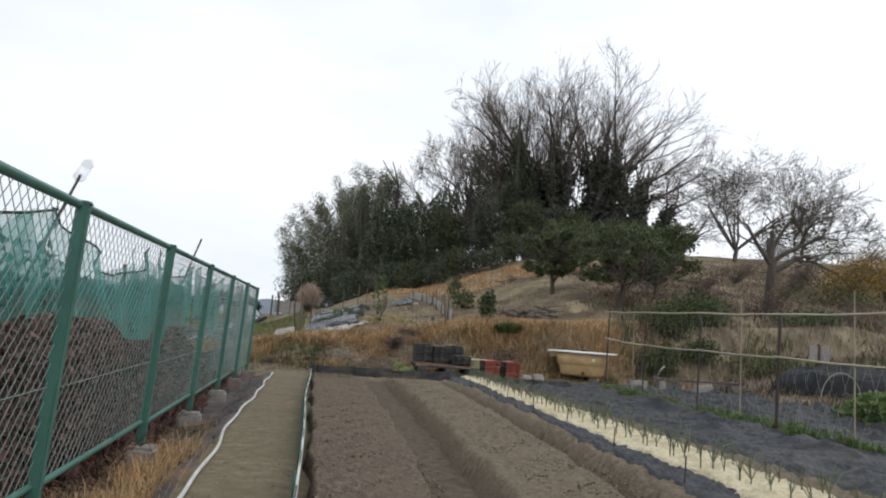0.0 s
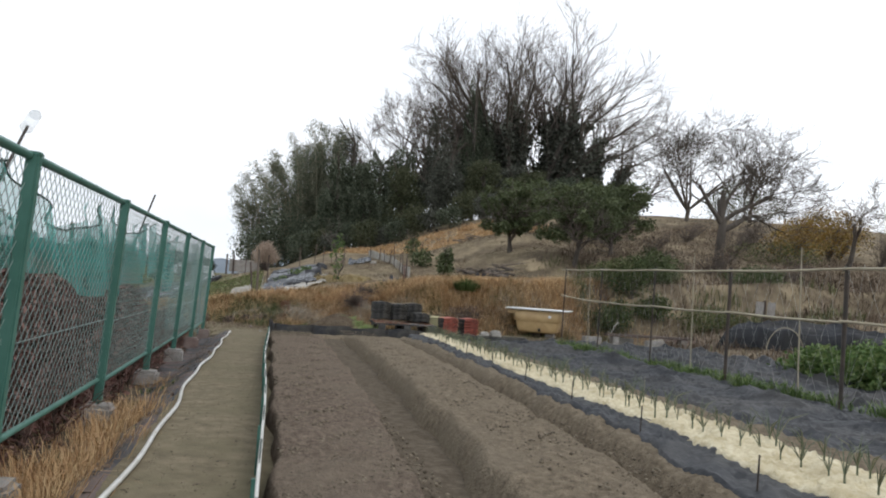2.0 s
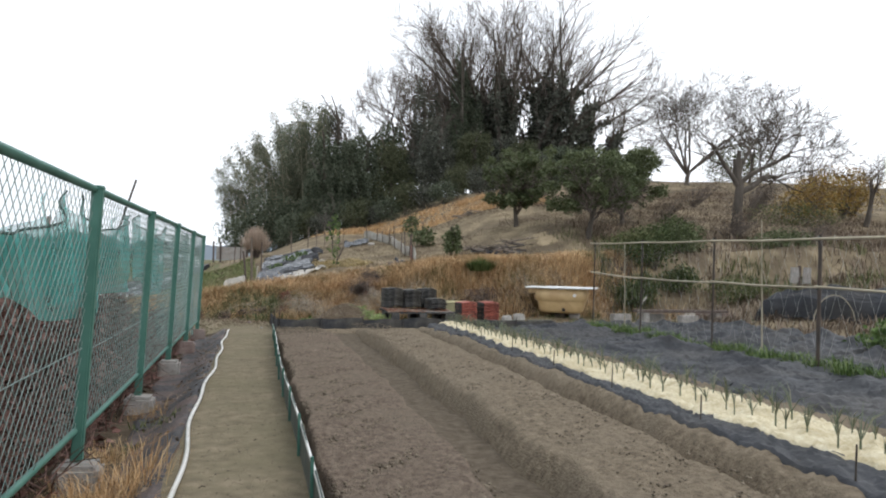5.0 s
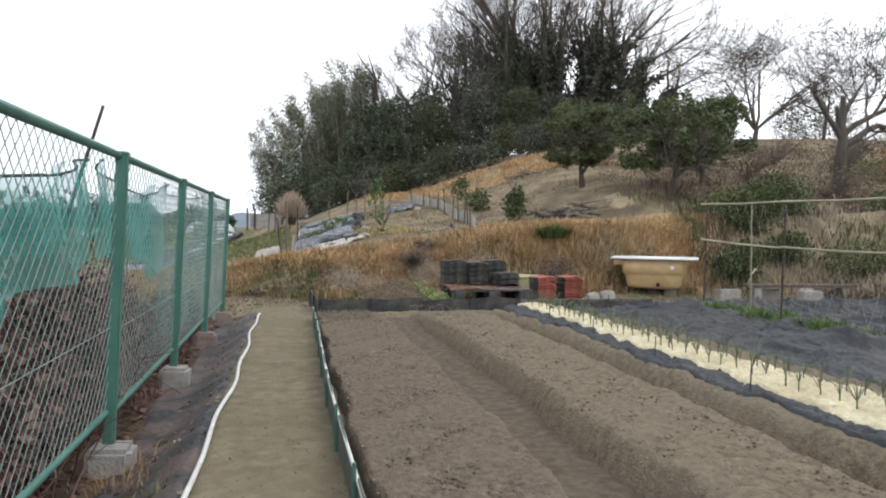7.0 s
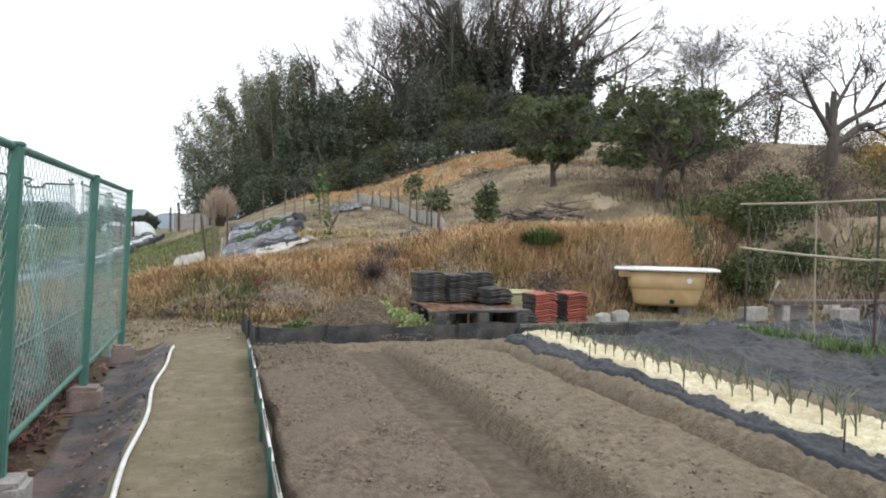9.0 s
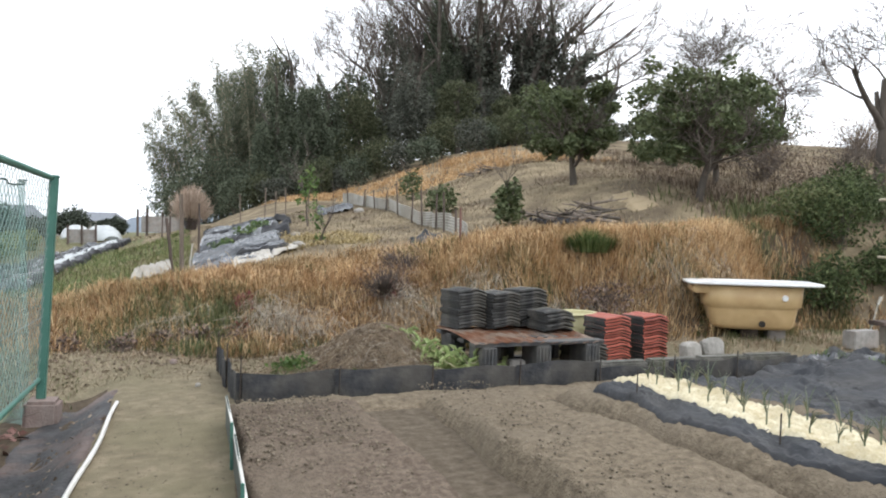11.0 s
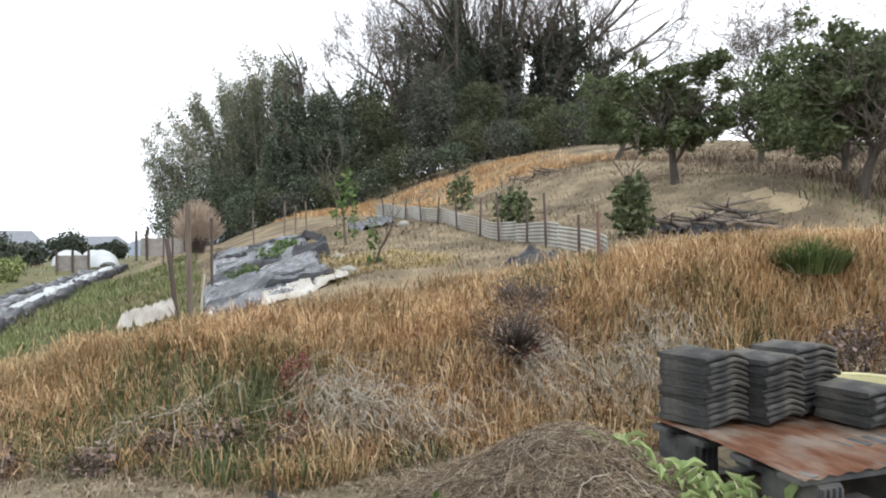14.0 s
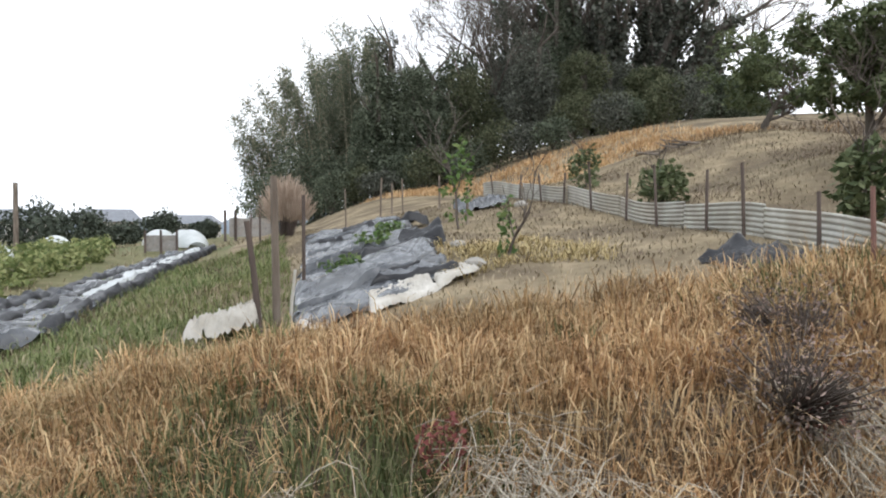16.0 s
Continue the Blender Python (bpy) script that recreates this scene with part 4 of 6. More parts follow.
grass("field_grass", 8000, (-2.2, 0.9, 13.2, 24), (0.06, 0.2), (0.006, 0.014), (0.3, 1.0), M["turf"], "withered grass among the green beside the terrace", lambda x, y: x < 0.55 - 0.06 * (y - 14), 29, clump=0.15)
grass("field_grass", 22000, (-2.2, 1.1, 13.2, 24), (0.08, 0.22), (0.006, 0.014), (0.3, 1.1), M["fieldgreen"], "green grass beside the terrace", lambda x, y: x < 0.92 - 0.015 * (y - 14), 21, clump=0.12)
grass("field_grass", 14000, (-14, -0.3, -4, 40), (0.06, 0.2), (0.012, 0.03), (0.2, 0.9), M["turf"], "low weeds on the field beyond the fence", None, 22, clump=0.3)
grass("path_weeds", 5000, (-1.2, 2.9, 10.0, 12.6), (0.03, 0.12), (0.004, 0.008), (0.5, 1.1), M["greengrass"], "small green weeds where the path ends", lambda x, y: (y < foot(x) + 0.3) & ((y > 11.3) | (x > 1.3) | (x < 0.1)) & (np.sin(2.2 * x + 1) + np.sin(3.1 * y) > 0.1), 33, clump=0.12)
grass("path_weeds", 20000, (-0.9, 1.8, 10.6, 12.6), (0.02, 0.08), (0.003, 0.006), (0.6, 1.2), M["turf"], "low weeds where the path ends", lambda x, y: y < foot(x) + 0.1, 23, clump=0.14)
grass("fence_straw", 9000, (-0.02, 0.34, -4, 1.9), (0.1, 0.3), (0.002, 0.005), (0.3, 1.1), M["tangrass"], "dry orange grass tufts at the foot of the fence", lambda x, y: np.sin(2.1 * y + 1) + np.sin(5 * y) > -0.7, 34, clump=0.06)
grass("fence_straw", 3000, (-0.05, 0.2, 1.5, 5.2), (0.06, 0.2), (0.0015, 0.004), (0.3, 1.0), M["tangrass"], "dry orange grass at the foot of the fence", lambda x, y: (np.sin(2.1 * y + 1) > -0.2) & ((y < 2.6) | (y > 3.6)), 24, clump=0.06)
grass("tub_weeds", 3200, (5.4, 9.0, 10.5, 11.5), (0.05, 0.16), (0.004, 0.009), (0.4, 1.1), M["greengrass"], "low green weeds round the foot of the tub", lambda x, y: np.sin(3 * x) + np.sin(5 * y) > -0.6, 35, clump=0.1)
grass("tub_weeds", 3000, (5.4, 9.4, 10.1, 11.5), (0.05, 0.18), (0.003, 0.006), (0.6, 1.2), M["straw"], "dead straw round the foot of the tub", None, 36, clump=0.1)
grass("fence_weeds", 700, (0.06, 0.36, -1, 4.2), (0.03, 0.12), (0.006, 0.012), (0.3, 1.0), M["greengrass"], "small green weeds at the foot of the fence", lambda x, y: np.abs(np.sin(1.55 * y)) > 0.75, 25, clump=0.05)
grass("trellis_weeds", 12000, (6.0, 6.5, -4, 9.6), (0.05, 0.19), (0.006, 0.014), (0.3, 1.0), M["weed"], "bright green weeds in a strip under the trellis", lambda x, y: np.abs(x - 6.05 - 0.035 * (y - 2)) < 0.17 + 0.08 * np.sin(1.9 * y) + 0.05 * np.sin(5.3 * y), 26, clump=0.06, sink=-0.09)


def leafy_clump(name, at, blobs, n, size, mat, label, category, seed, sink=0.0, stems=0):
    rng = np.random.default_rng(seed)
    z0 = float(land(*at)) + sink
    ob = thing(name, (*at, z0), label, category)
    p = blob_points(blobs, n, rng, 0.35)
    p[:, 2] = np.maximum(p[:, 2], 0.01)
    v, f = leaf_arrays(p, rng.uniform(size * 0.6, size * 1.3, n), rng)
    np_part("leaves", v, f, mat, ob)
    b = np.asarray(blobs, float)
    seg = [(0.03 * rng.normal(), 0.03 * rng.normal(), -0.05, *(b[k % len(b), :3] + rng.normal(0, 0.25, 3) * b[k % len(b), 3:]), 0.006, 0.003) for k in range(max(4, stems))]
    tubes("stem_tangle", seg, M["twig"], ob, sides=4)
    return ob


rt = np.random.default_rng(61)
tus = thing("grass_tussock", (5.33, 12.05, float(land(5.33, 12.05))), "round green grass tussock on top of the bank", "grass tuft")
ta, tr = rt.uniform(0, 6.28, 1500), np.sqrt(rt.random(1500))
tv, tf = blade_arrays(np.stack([0.26 * tr * np.cos(ta), 0.2 * tr * np.sin(ta), -0.03 + 0 * tr], 1), rt.uniform(0.2, 0.4, 1500) * (1.05 - 0.35 * tr), rt.uniform(0.004, 0.01, 1500), 0.15 + 0.75 * tr, rng=rt, angle=ta)
np_part("blades", tv, tf, material("tussock_blade", [(0.06, 0.09, 0.03), (0.11, 0.16, 0.05), (0.2, 0.25, 0.1)], 4, island=0.7, rough=0.7, through_light=("lucent", 0.3)), tus)
for k, (x, y, r, h) in enumerate([(8.05, 3.6, 0.5, 0.46), (8.2, 4.7, 0.45, 0.42), (8.45, 4.1, 0.55, 0.52), (8.5, 3.2, 0.6, 0.5), (9.1, 3.8, 0.6, 0.46), (8.2, 2.5, 0.5, 0.4)]):
    leafy_clump("leafy_crop", (x, y), [(0, 0, h * 0.5, r, r * 0.9, h * 0.6)], 1500, 0.085, M["weed"], "bright green leafy crop growing behind the trellis", "plant", 70 + k, 0.05)
for k, (x, y, r, h) in enumerate([(9.3, 12.7, 0.6, 0.6), (10.3, 12.9, 0.8, 0.75), (11.2, 11.6, 0.8, 0.6), (13.4, 12.9, 0.8, 0.5), (17.2, 17.0, 1.6, 0.7)]):
    leafy_clump("dark_shrub", (x, y), [(0, 0, h * 0.5, r, r * 0.8, h * 0.6), (r * 0.5, 0.1, h * 0.35, r * 0.6, r * 0.6, h * 0.4)], 2600, 0.07, M["citrus" if k % 2 else "greengrass"], "dense dark green shrub on the slope", "shrub", 80 + k)
M["bramble"] = material("bramble", [(0.08, 0.06, 0.05), (0.16, 0.12, 0.1), (0.27, 0.2, 0.17)], 3, rough=0.9, spec=0.05, island=0.8)
for k, (x, y, r, h) in enumerate([(8.9, 11.9, 0.5, 0.75), (9.5, 12.3, 0.6, 0.9), (10.2, 12.9, 0.7, 0.9), (9.9, 11.9, 0.5, 0.6), (10.9, 13.6, 0.8, 0.8)]):
    leafy_clump("green_scrub", (x, y), [(0, 0, h * 0.45, r, r * 0.7, h * 0.5), (r * 0.4, 0.1, h * 0.7, r * 0.5, r * 0.5, h * 0.35), (-r * 0.5, 0, h * 0.35, r * 0.5, r * 0.5, h * 0.35)], 2200, 0.06, M["scrub"], "dense dark green scrub on the slope", "shrub", 640 + k, stems=30)
leafy_clump("bramble", (2.92, 12.3), [(0, 0, 0.17, 0.4, 0.34, 0.24), (0.3, 0.32, 0.2, 0.34, 0.3, 0.24), (-0.12, -0.3, 0.12, 0.36, 0.26, 0.2)], 1900, 0.022, M["bramble"], "withered dark brown bramble on the bank", "shrub", 90, stems=620)
leafy_clump("bramble", (3.25, 12.62), [(0, 0, 0.16, 0.26, 0.22, 0.2), (-0.2, 0.1, 0.18, 0.18, 0.2, 0.2)], 900, 0.022, M["bramble"], "withered dark brown bramble near the top of the bank", "shrub", 95, stems=260)
leafy_clump("bramble", (5.2, 11.5), [(0, 0, 0.14, 0.4, 0.2, 0.2), (0.6, 0.1, 0.12, 0.4, 0.2, 0.2)], 1600, 0.04, M["bramble"], "withered brown undergrowth at the foot of the bank", "shrub", 96, stems=260)
leafy_clump("red_weed", (2.9, 12.12), [(0, 0, 0.14, 0.12, 0.1, 0.1)], 220, 0.03, material("red_leaf", [(0.14, 0.04, 0.035), (0.26, 0.09, 0.08)], 8, island=0.5), "small red weed in the bramble", "plant", 97)
leafy_clump("red_weed", (1.42, 12.33), [(0, 0, 0.12, 0.12, 0.1, 0.14)], 260, 0.03, bpy.data.materials["red_leaf"], "small dark red weed on the bank", "plant", 91)
leafy_clump("red_weed", (1.35, 11.95), [(0, 0, 0.08, 0.14, 0.1, 0.1)], 150, 0.03, bpy.data.materials["red_leaf"], "small dark red weed on the bank", "plant", 92)
for k, (x, y, r) in enumerate([(0.3, 11.95, 0.14), (0.62, 12.05, 0.12), (0.95, 11.95, 0.16), (-0.2, 12.1, 0.15), (1.3, 11.75, 0.14)]):
    leafy_clump("withered_weed", (x, y), [(0, 0, 0.07, r, r * 0.8, 0.1)], 260, 0.04, M["bramble"], "dark withered weed at the foot of the bank", "plant", 620 + k, stems=60)
leafy_clump("green_weed", (1.72, 10.5), [(0, 0, 0.06, 0.2, 0.14, 0.09)], 420, 0.05, M["weed"], "dark green weed patch beside the compost", "plant", 93)
leafy_clump("green_weed", (2.05, 10.0), [(0, 0, 0.04, 0.14, 0.1, 0.06)], 220, 0.05, M["weed"], "green weed patch beside the edging", "plant", 94)

# compost heap of dry stalks
rngh = np.random.default_rng(5)
heap = thing("compost_heap", (2.42, 10.62, float(land(2.42, 10.6))), "heap of dry brown garden stalks and straw", "compost heap")
hx, hy = np.meshgrid(np.linspace(-0.8, 0.75, 40), np.linspace(-0.75, 0.75, 36))
hz = 0.33 * np.exp(-((hx / 0.5) ** 2 + (hy / 0.5) ** 2)) - 0.025 + 0.02 * np.sin(13 * hx) * np.sin(11 * hy) + rngh.normal(0, 0.008, hx.shape)
hi = (np.arange(35)[:, None] * 40 + np.arange(39)[None]).ravel()
np_part("mound", np.stack([hx, hy, hz], -1).reshape(-1, 3), np.stack([hi, hi + 1, hi + 41, hi + 40], 1), M["humus_and_shade"], heap, smooth=True)
def curled(n, r, lo, hi, mat, label, name):
    """Curled dry strands laid over the heap."""
    x, y = rngh.normal(0, 0.34, n), rngh.normal(0, 0.31, n)
    top = lambda a, b: 0.33 * np.exp(-((a / 0.5) ** 2 + (b / 0.5) ** 2))
    a, bend, ln = rngh.uniform(0, 6.28, n), rngh.normal(0, 1.1, n), rngh.uniform(lo, hi, n)
    h, segs = rngh.uniform(0.0, 0.035, n), []
    rad = rngh.uniform(r * 0.5, r * 1.4, n)
    for k in range(4):
        x2, y2 = x + np.cos(a + bend * k * 0.6) * ln / 4, y + np.sin(a + bend * k * 0.6) * ln / 4
        h2 = np.clip(h + rngh.normal(0, 0.014, n), 0.0, 0.07)
        segs.append(np.stack([x, y, top(x, y) + h, x2, y2, top(x2, y2) + h2, rad, rad * 0.9], 1))
        x, y, h = x2, y2, h2
    tubes(name, np.concatenate(segs), mat, heap, label, sides=3)


curled(3600, 0.0014, 0.08, 0.34, M["straw"], "dry straw-coloured stalks", "stalk_layer")
curled(3200, 0.002, 0.06, 0.26, M["brush"], "brown withered stalks", "brown_stalk_layer")
curled(500, 0.0016, 0.14, 0.4, M["greystraw"], "pale curled roots", "pale_stalk_layer")

# broken-off green leaves
greens = thing("cabbage_leaves", (2.88, 10.12, float(land(2.9, 10.1))), "pile of broad bright green leaves with pale ribs", "leaves")
rngl = np.random.default_rng(8)
for k in range(80):
    top = k < 22
    w, lg = rngl.uniform(0.014, 0.032), rngl.uniform(0.1, 0.2)
    nu, nv = 6, 5
    u, v = np.meshgrid(np.linspace(0, 1, nu), np.linspace(-1, 1, nv))
    lx = u * lg
    ly = v * w * np.sin(np.pi * np.clip(u * 0.9 + 0.1, 0, 1)) ** 0.6
    lz = 0.04 * np.sin(u * 3) + 0.02 * np.abs(v) + 0.009 * np.sin(14 * u + 9 * v) + 0.006 * np.sin(25 * u)
    i = (np.arange(nv - 1)[:, None] * nu + np.arange(nu - 1)[None]).ravel()
    at = (-0.26 + 0.010 * k + rngl.normal(0, 0.025), 0.42 - 0.018 * k + rngl.normal(0, 0.03), 0.25 - 0.008 * k + 0.03) if top else (rngl.normal(0.03, 0.14), rngl.normal(-0.02, 0.1), 0.03 + rngl.uniform(0, 0.1))
    ob = np_part("leaf", np.stack([lx, ly, lz], -1).reshape(-1, 3), np.stack([i, i + 1, i + nu + 1, i + nu], 1), M["crop"], greens, smooth=True)
    ob.location, ob.rotation_euler = at, (rngl.normal(0, 0.4), rngl.normal(-0.3, 0.4), rngl.uniform(0, 6.28))
    tubes("rib", [(0, 0, 0.006, lg * 0.85, 0, 0.04 * math.sin(2.5) + 0.008, 0.005, 0.002)], M["bran"], ob, "pale leaf rib", sides=4)

# ---- leeks ----
def leek(seed):
    rng = np.random.default_rng(seed)
    bm_seg = [(0, 0, -0.03, 0, 0, 0.055, 0.006, 0.0055)]
    ob = thing("leek", (0, 0, 0), "young leek with upright dark green leaves in pale husk", "leek", "row of leeks")
    for k in range(rng.integers(6, 10)):
        a = rng.choice([0.0, np.pi]) + rng.normal(0, 0.35) + 0.9
        ln, sp = rng.uniform(0.11, 0.19), rng.uniform(0.35, 1.15)
        p0 = np.array([0, 0, 0.05])
        p1 = p0 + np.array([np.cos(a) * sp * 0.5, np.sin(a) * sp * 0.5, 0.62]) * ln
        p2 = p1 + np.array([np.cos(a) * sp, np.sin(a) * sp, rng.uniform(0.15, 0.5)]) * ln * 0.75
        bm_seg += [(*p0, *p1, 0.0028, 0.0026), (*p1, *p2, 0.0026, 0.0007)]
    tubes("leaves", bm_seg, M["leek"], ob, sides=5)
    return ob


kinds = [leek(200 + k) for k in range(5)]
rngk = np.random.default_rng(9)
count = 0
for row in range(2):
    for y in np.arange(-1.9, 8.7, 0.15):
        yy = y + rngk.normal(0, 0.02) + 0.1 * row
        x = 3.55 + 0.028 * (yy - 2.5) + 0.22 * row + rngk.normal(0, 0.012)
        m = pose(x, yy, float(land(x, yy)) + 0.185, 0, 0, rngk.uniform(-40, 40)) @ Matrix.Scale(rngk.uniform(0.68, 1.0), 4)
        src = kinds[count % 5]
        if count < 5:
            src.matrix_basis = m
        else:
            c = copy_thing(src, m)
            c.matrix_basis = m
        count += 1
for k, y in enumerate(np.arange(-2.0, 8.8, 1.15)):
    x = float(bed_2_edge(y)) + 0.36
    z = float(land(x, y))
    st = thing("peg", (x, y, z + 0.1), "thin dark peg pinning the weed cloth", "peg", "cloth pegs")
    tubes("pin", [(0, 0, -0.15, 0.012, 0, 0.22, 0.005, 0.004)], M["steel"], st, sides=5)

# ---- trellis ----
trellis = thing("trellis", (0, 0, 0), "net trellis of dark poles and pale bamboo rails over the crop", "trellis")
tp = [(6.37, 9.02), (6.26, 7.3), (6.14, 5.45), (6.1, 3.74), (6.0, 1.95), (5.95, 0.1), (5.9, -1.7)]
for k, (x, y) in enumerate(tp):
    z = float(land(x, y))
    thick = 0.019 if k >= 3 else 0.012
    top = 1.41 - 0.025 * min(k, 3)
    tubes("pole", [(x - 0.02, y, z - 0.2, x + 0.012, y, top + 0.04, thick, thick)], M["steel"], trellis, "dark steel pole", sides=8)
    if k:
        x0, y0 = tp[k - 1]
        for za, zb in ((1.41 - 0.025 * min(k - 1, 3), top), (0.93 - 0.06 * (k > 1), 0.86)):
            zm = (za + zb) / 2 - 0.012
            tubes("rail", [(x0 - 0.02, y0 + (0.1 if k == 1 else 0.03), za, (x0 + x) / 2 - 0.02, (y0 + y) / 2, zm, 0.013, 0.012), ((x0 + x) / 2 - 0.02, (y0 + y) / 2, zm, x - 0.02, y, zb, 0.012, 0.011)], M["cane"], trellis, "pale bamboo rail", sides=7)
        for zz in (top, 0.86):
            tubes("tie", line_segments([(x + 0.0 + 0.026 * math.cos(a), y + 0.01 * math.sin(2 * a), zz + 0.022 * math.sin(a)) for a in np.linspace(0, 6.28, 9)], 0.005), M["rope"], trellis, "dark cord tie", sides=4)
        net = []
        for s in np.arange(0, 1, 0.11):
            for dz in (-0.28, 0.28):
                a = np.array([x0 + (x - x0) * s, y0 + (y - y0) * s])
                s2 = min(1, max(0, s + dz))
                b = np.array([x0 + (x - x0) * s2, y0 + (y - y0) * s2])
                net.append((*a, 1.37, *b, 0.12, 0.0009, 0.0009))
        tubes("net", net, M["string"], trellis, "thin pale string net", sides=3)
for (x, y, h) in [(6.5, 8.2, 1.42), (6.44, 4.96, 1.6), (6.6, 3.2, 1.62)]:
    z = float(land(x, y))
    tubes("cane", [(x, y, z - 0.1, x - 0.02, y, h, 0.009, 0.006)], M["cane"], trellis, "pale upright cane", sides=6)


# ---- stacks of roof tiles on a pallet ----
def tile_mesh(name, top, side):
    """A pantile: one arch and a lip across, a thick rounded nose; the glaze on top and nose, bare clay on the sides."""
    nu, rows = 15, [(-0.15, 0.009, 0.019), (-0.14, 0.0, 0.0265), (-0.1, 0.0, 0.0265), (0.15, 0.0, 0.0265)]
    u = np.linspace(-0.15, 0.15, nu)
    w = (u + 0.15) / 0.3
    prof = 0.03 * np.exp(-(((w - 0.6) / 0.24) ** 2)) - 0.014 * w ** 2 + 0.006 * np.sin(9 * w)
    v = []
    for yy, lo, hi in rows:
        v += [(a, yy, b + lo) for a, b in zip(u, prof)]
        v += [(a, yy, b + hi) for a, b in zip(u, prof)]
    f, slot = [], []
    for r in range(len(rows) - 1):
        a, c = 2 * r * nu, 2 * (r + 1) * nu
        for i in range(nu - 1):
            f += [(a + nu + i, a + nu + i + 1, c + nu + i + 1, c + nu + i), (a + i, c + i, c + i + 1, a + i + 1)]
            slot += [0, 1]
        f += [(a, a + nu, c + nu, c), (a + nu - 1, c + nu - 1, c + 2 * nu - 1, a + 2 * nu - 1)]
        slot += [1, 1]
    e = 2 * (len(rows) - 1) * nu
    for i in range(nu - 1):
        f += [(i, i + 1, nu + i + 1, nu + i), (e + i, e + nu + i, e + nu + i + 1, e + i + 1)]
        slot += [0, 1]
    me = bpy.data.meshes.new(name)
    me.from_pydata(v, [], f)
    me.materials.append(top)
    me.materials.append(side)
    me.polygons.foreach_set("material_index", np.array(slot, np.int32))
    return me


black_me, red_me = tile_mesh("tile", M["blacktile"], M["blacktile"]), tile_mesh("tile", M["redtile"], M["blacktile"])


def tile_stack(at, n, me, turn, label, seed, step=0.028):
    rng = np.random.default_rng(seed)
    ob = thing("roof_tile_stack", at, label, "roof tiles", "stacked roof tiles", turn=turn)
    for k in range(n):
        t = new("tile", me)
        t.parent = ob
        t.location = (rng.normal(0, 0.005), rng.normal(0, 0.006), 0.012 + k * step)
        t.rotation_euler = (rng.normal(0, 0.012), rng.normal(0, 0.012), rng.normal(0, 0.03))


PZ = 0.245
g_here = float(land(3.4, 10.3))
pal = thing("pallet", (3.42, 10.37, g_here), "grey weathered plastic pallets stacked under a rusty sheet", "pallet", turn=0)
for dx, dy, w, dpt in [(-0.28, -0.36, 0.13, 0.3), (0.2, -0.36, 0.13, 0.3), (0.66, -0.36, 0.13, 0.3), (-0.28, 0.35, 0.13, 0.3), (0.2, 0.35, 0.13, 0.3), (0.66, 0.35, 0.13, 0.3)]:
    bm = box_bm(w, dpt, 0.24, (dx, dy, 0.14), 0.008)
    for r in range(4):
        box_bm(0.012, 0.014, 0.22, (dx - w / 2 + 0.02 + r * 0.03, dy - dpt / 2 - 0.006, 0.14), 0.002, bm=bm)
    part("block", bm, M["pallet"], pal, "ribbed pallet foot")
for dy in (-0.42, -0.15, 0.15, 0.42):
    part("deck_board", box_bm(1.18, 0.13, 0.03, (0.19, dy, 0.275), 0.005), M["pallet"], pal)
for dy in (-0.44, 0.4):
    part("skid_board", box_bm(1.18, 0.1, 0.025, (0.19, dy, 0.012), 0.005), M["pallet"], pal)
tagged(part("block", box_bm(0.14, 0.1, 0.1, (3.44, 10.02, g_here + 0.08), 0.012), M["concrete"]), "small pale grey block tucked inside the pallet", "block")
rs = bmesh.new()
nu = 60
vs = []
for j, yy in enumerate((-0.5, 0.0, 0.5)):
    vs.append([rs.verts.new((-0.4 + 1.16 * i / (nu - 1), yy, 0.006 * math.sin(i * 1.25) + 0.012 * math.sin(i * 0.1 + j) - (0.02 if j == 0 else 0))) for i in range(nu)])
for j in range(2):
    for i in range(nu - 1):
        rs.faces.new((vs[j][i], vs[j][i + 1], vs[j + 1][i + 1], vs[j + 1][i]))
bmesh.ops.solidify(rs, geom=rs.faces[:], thickness=0.004)
rust = part("rusty_sheet", rs, M["rust"])
rust.location = (3.42, 10.37, g_here + 0.305)
tagged(rust, "rusty brown corrugated iron sheet on the pallet", "sheet")
SZ = g_here + 0.312
tile_stack((3.23, 10.71, SZ), 12, black_me, 13, "tall stack of wavy black roof tiles on the rusty sheet", 1)
tile_stack((3.55, 10.68, SZ), 11, black_me, 12, "stack of wavy black roof tiles on the rusty sheet", 2)
tile_stack((3.88, 10.78, SZ - 0.006), 12, black_me, 6, "tall stack of wavy black roof tiles on the rusty sheet", 3)
tile_stack((3.97, 10.44, SZ - 0.006), 6, black_me, 10, "low stack of wavy black roof tiles on the pallet", 4)
tile_stack((4.24, 10.3, g_here), 7, black_me, 6, "low stack of black roof tiles beside the pallet", 7)
tile_stack((4.52, 10.36, g_here), 15, red_me, 8, "stack of roof tiles glazed red with dark sides", 5)
tile_stack((4.95, 10.40, g_here), 15, red_me, 10, "stack of roof tiles glazed red with dark sides", 6)

# yellow tub bucket
bk = thing("bucket", (4.4, 10.86, g_here), "pale yellow plastic bucket with a wide rim behind the tiles", "bucket")
bb = bmesh.new()
bmesh.ops.create_cone(bb, cap_ends=False, segments=28, radius1=0.15, radius2=0.21, depth=0.4, matrix=Matrix.Translation((0, 0, 0.21)))
bmesh.ops.solidify(bb, geom=bb.faces[:], thickness=0.006)
part("body", bb, M["bucket"], bk)
bc = bmesh.new()
bmesh.ops.create_circle(bc, cap_ends=True, segments=28, radius=0.15, matrix=Matrix.Translation((0, 0, 0.03)))
part("base", bc, M["bucket"], bk)
bk.scale = (1.25, 1.0, 1.0)
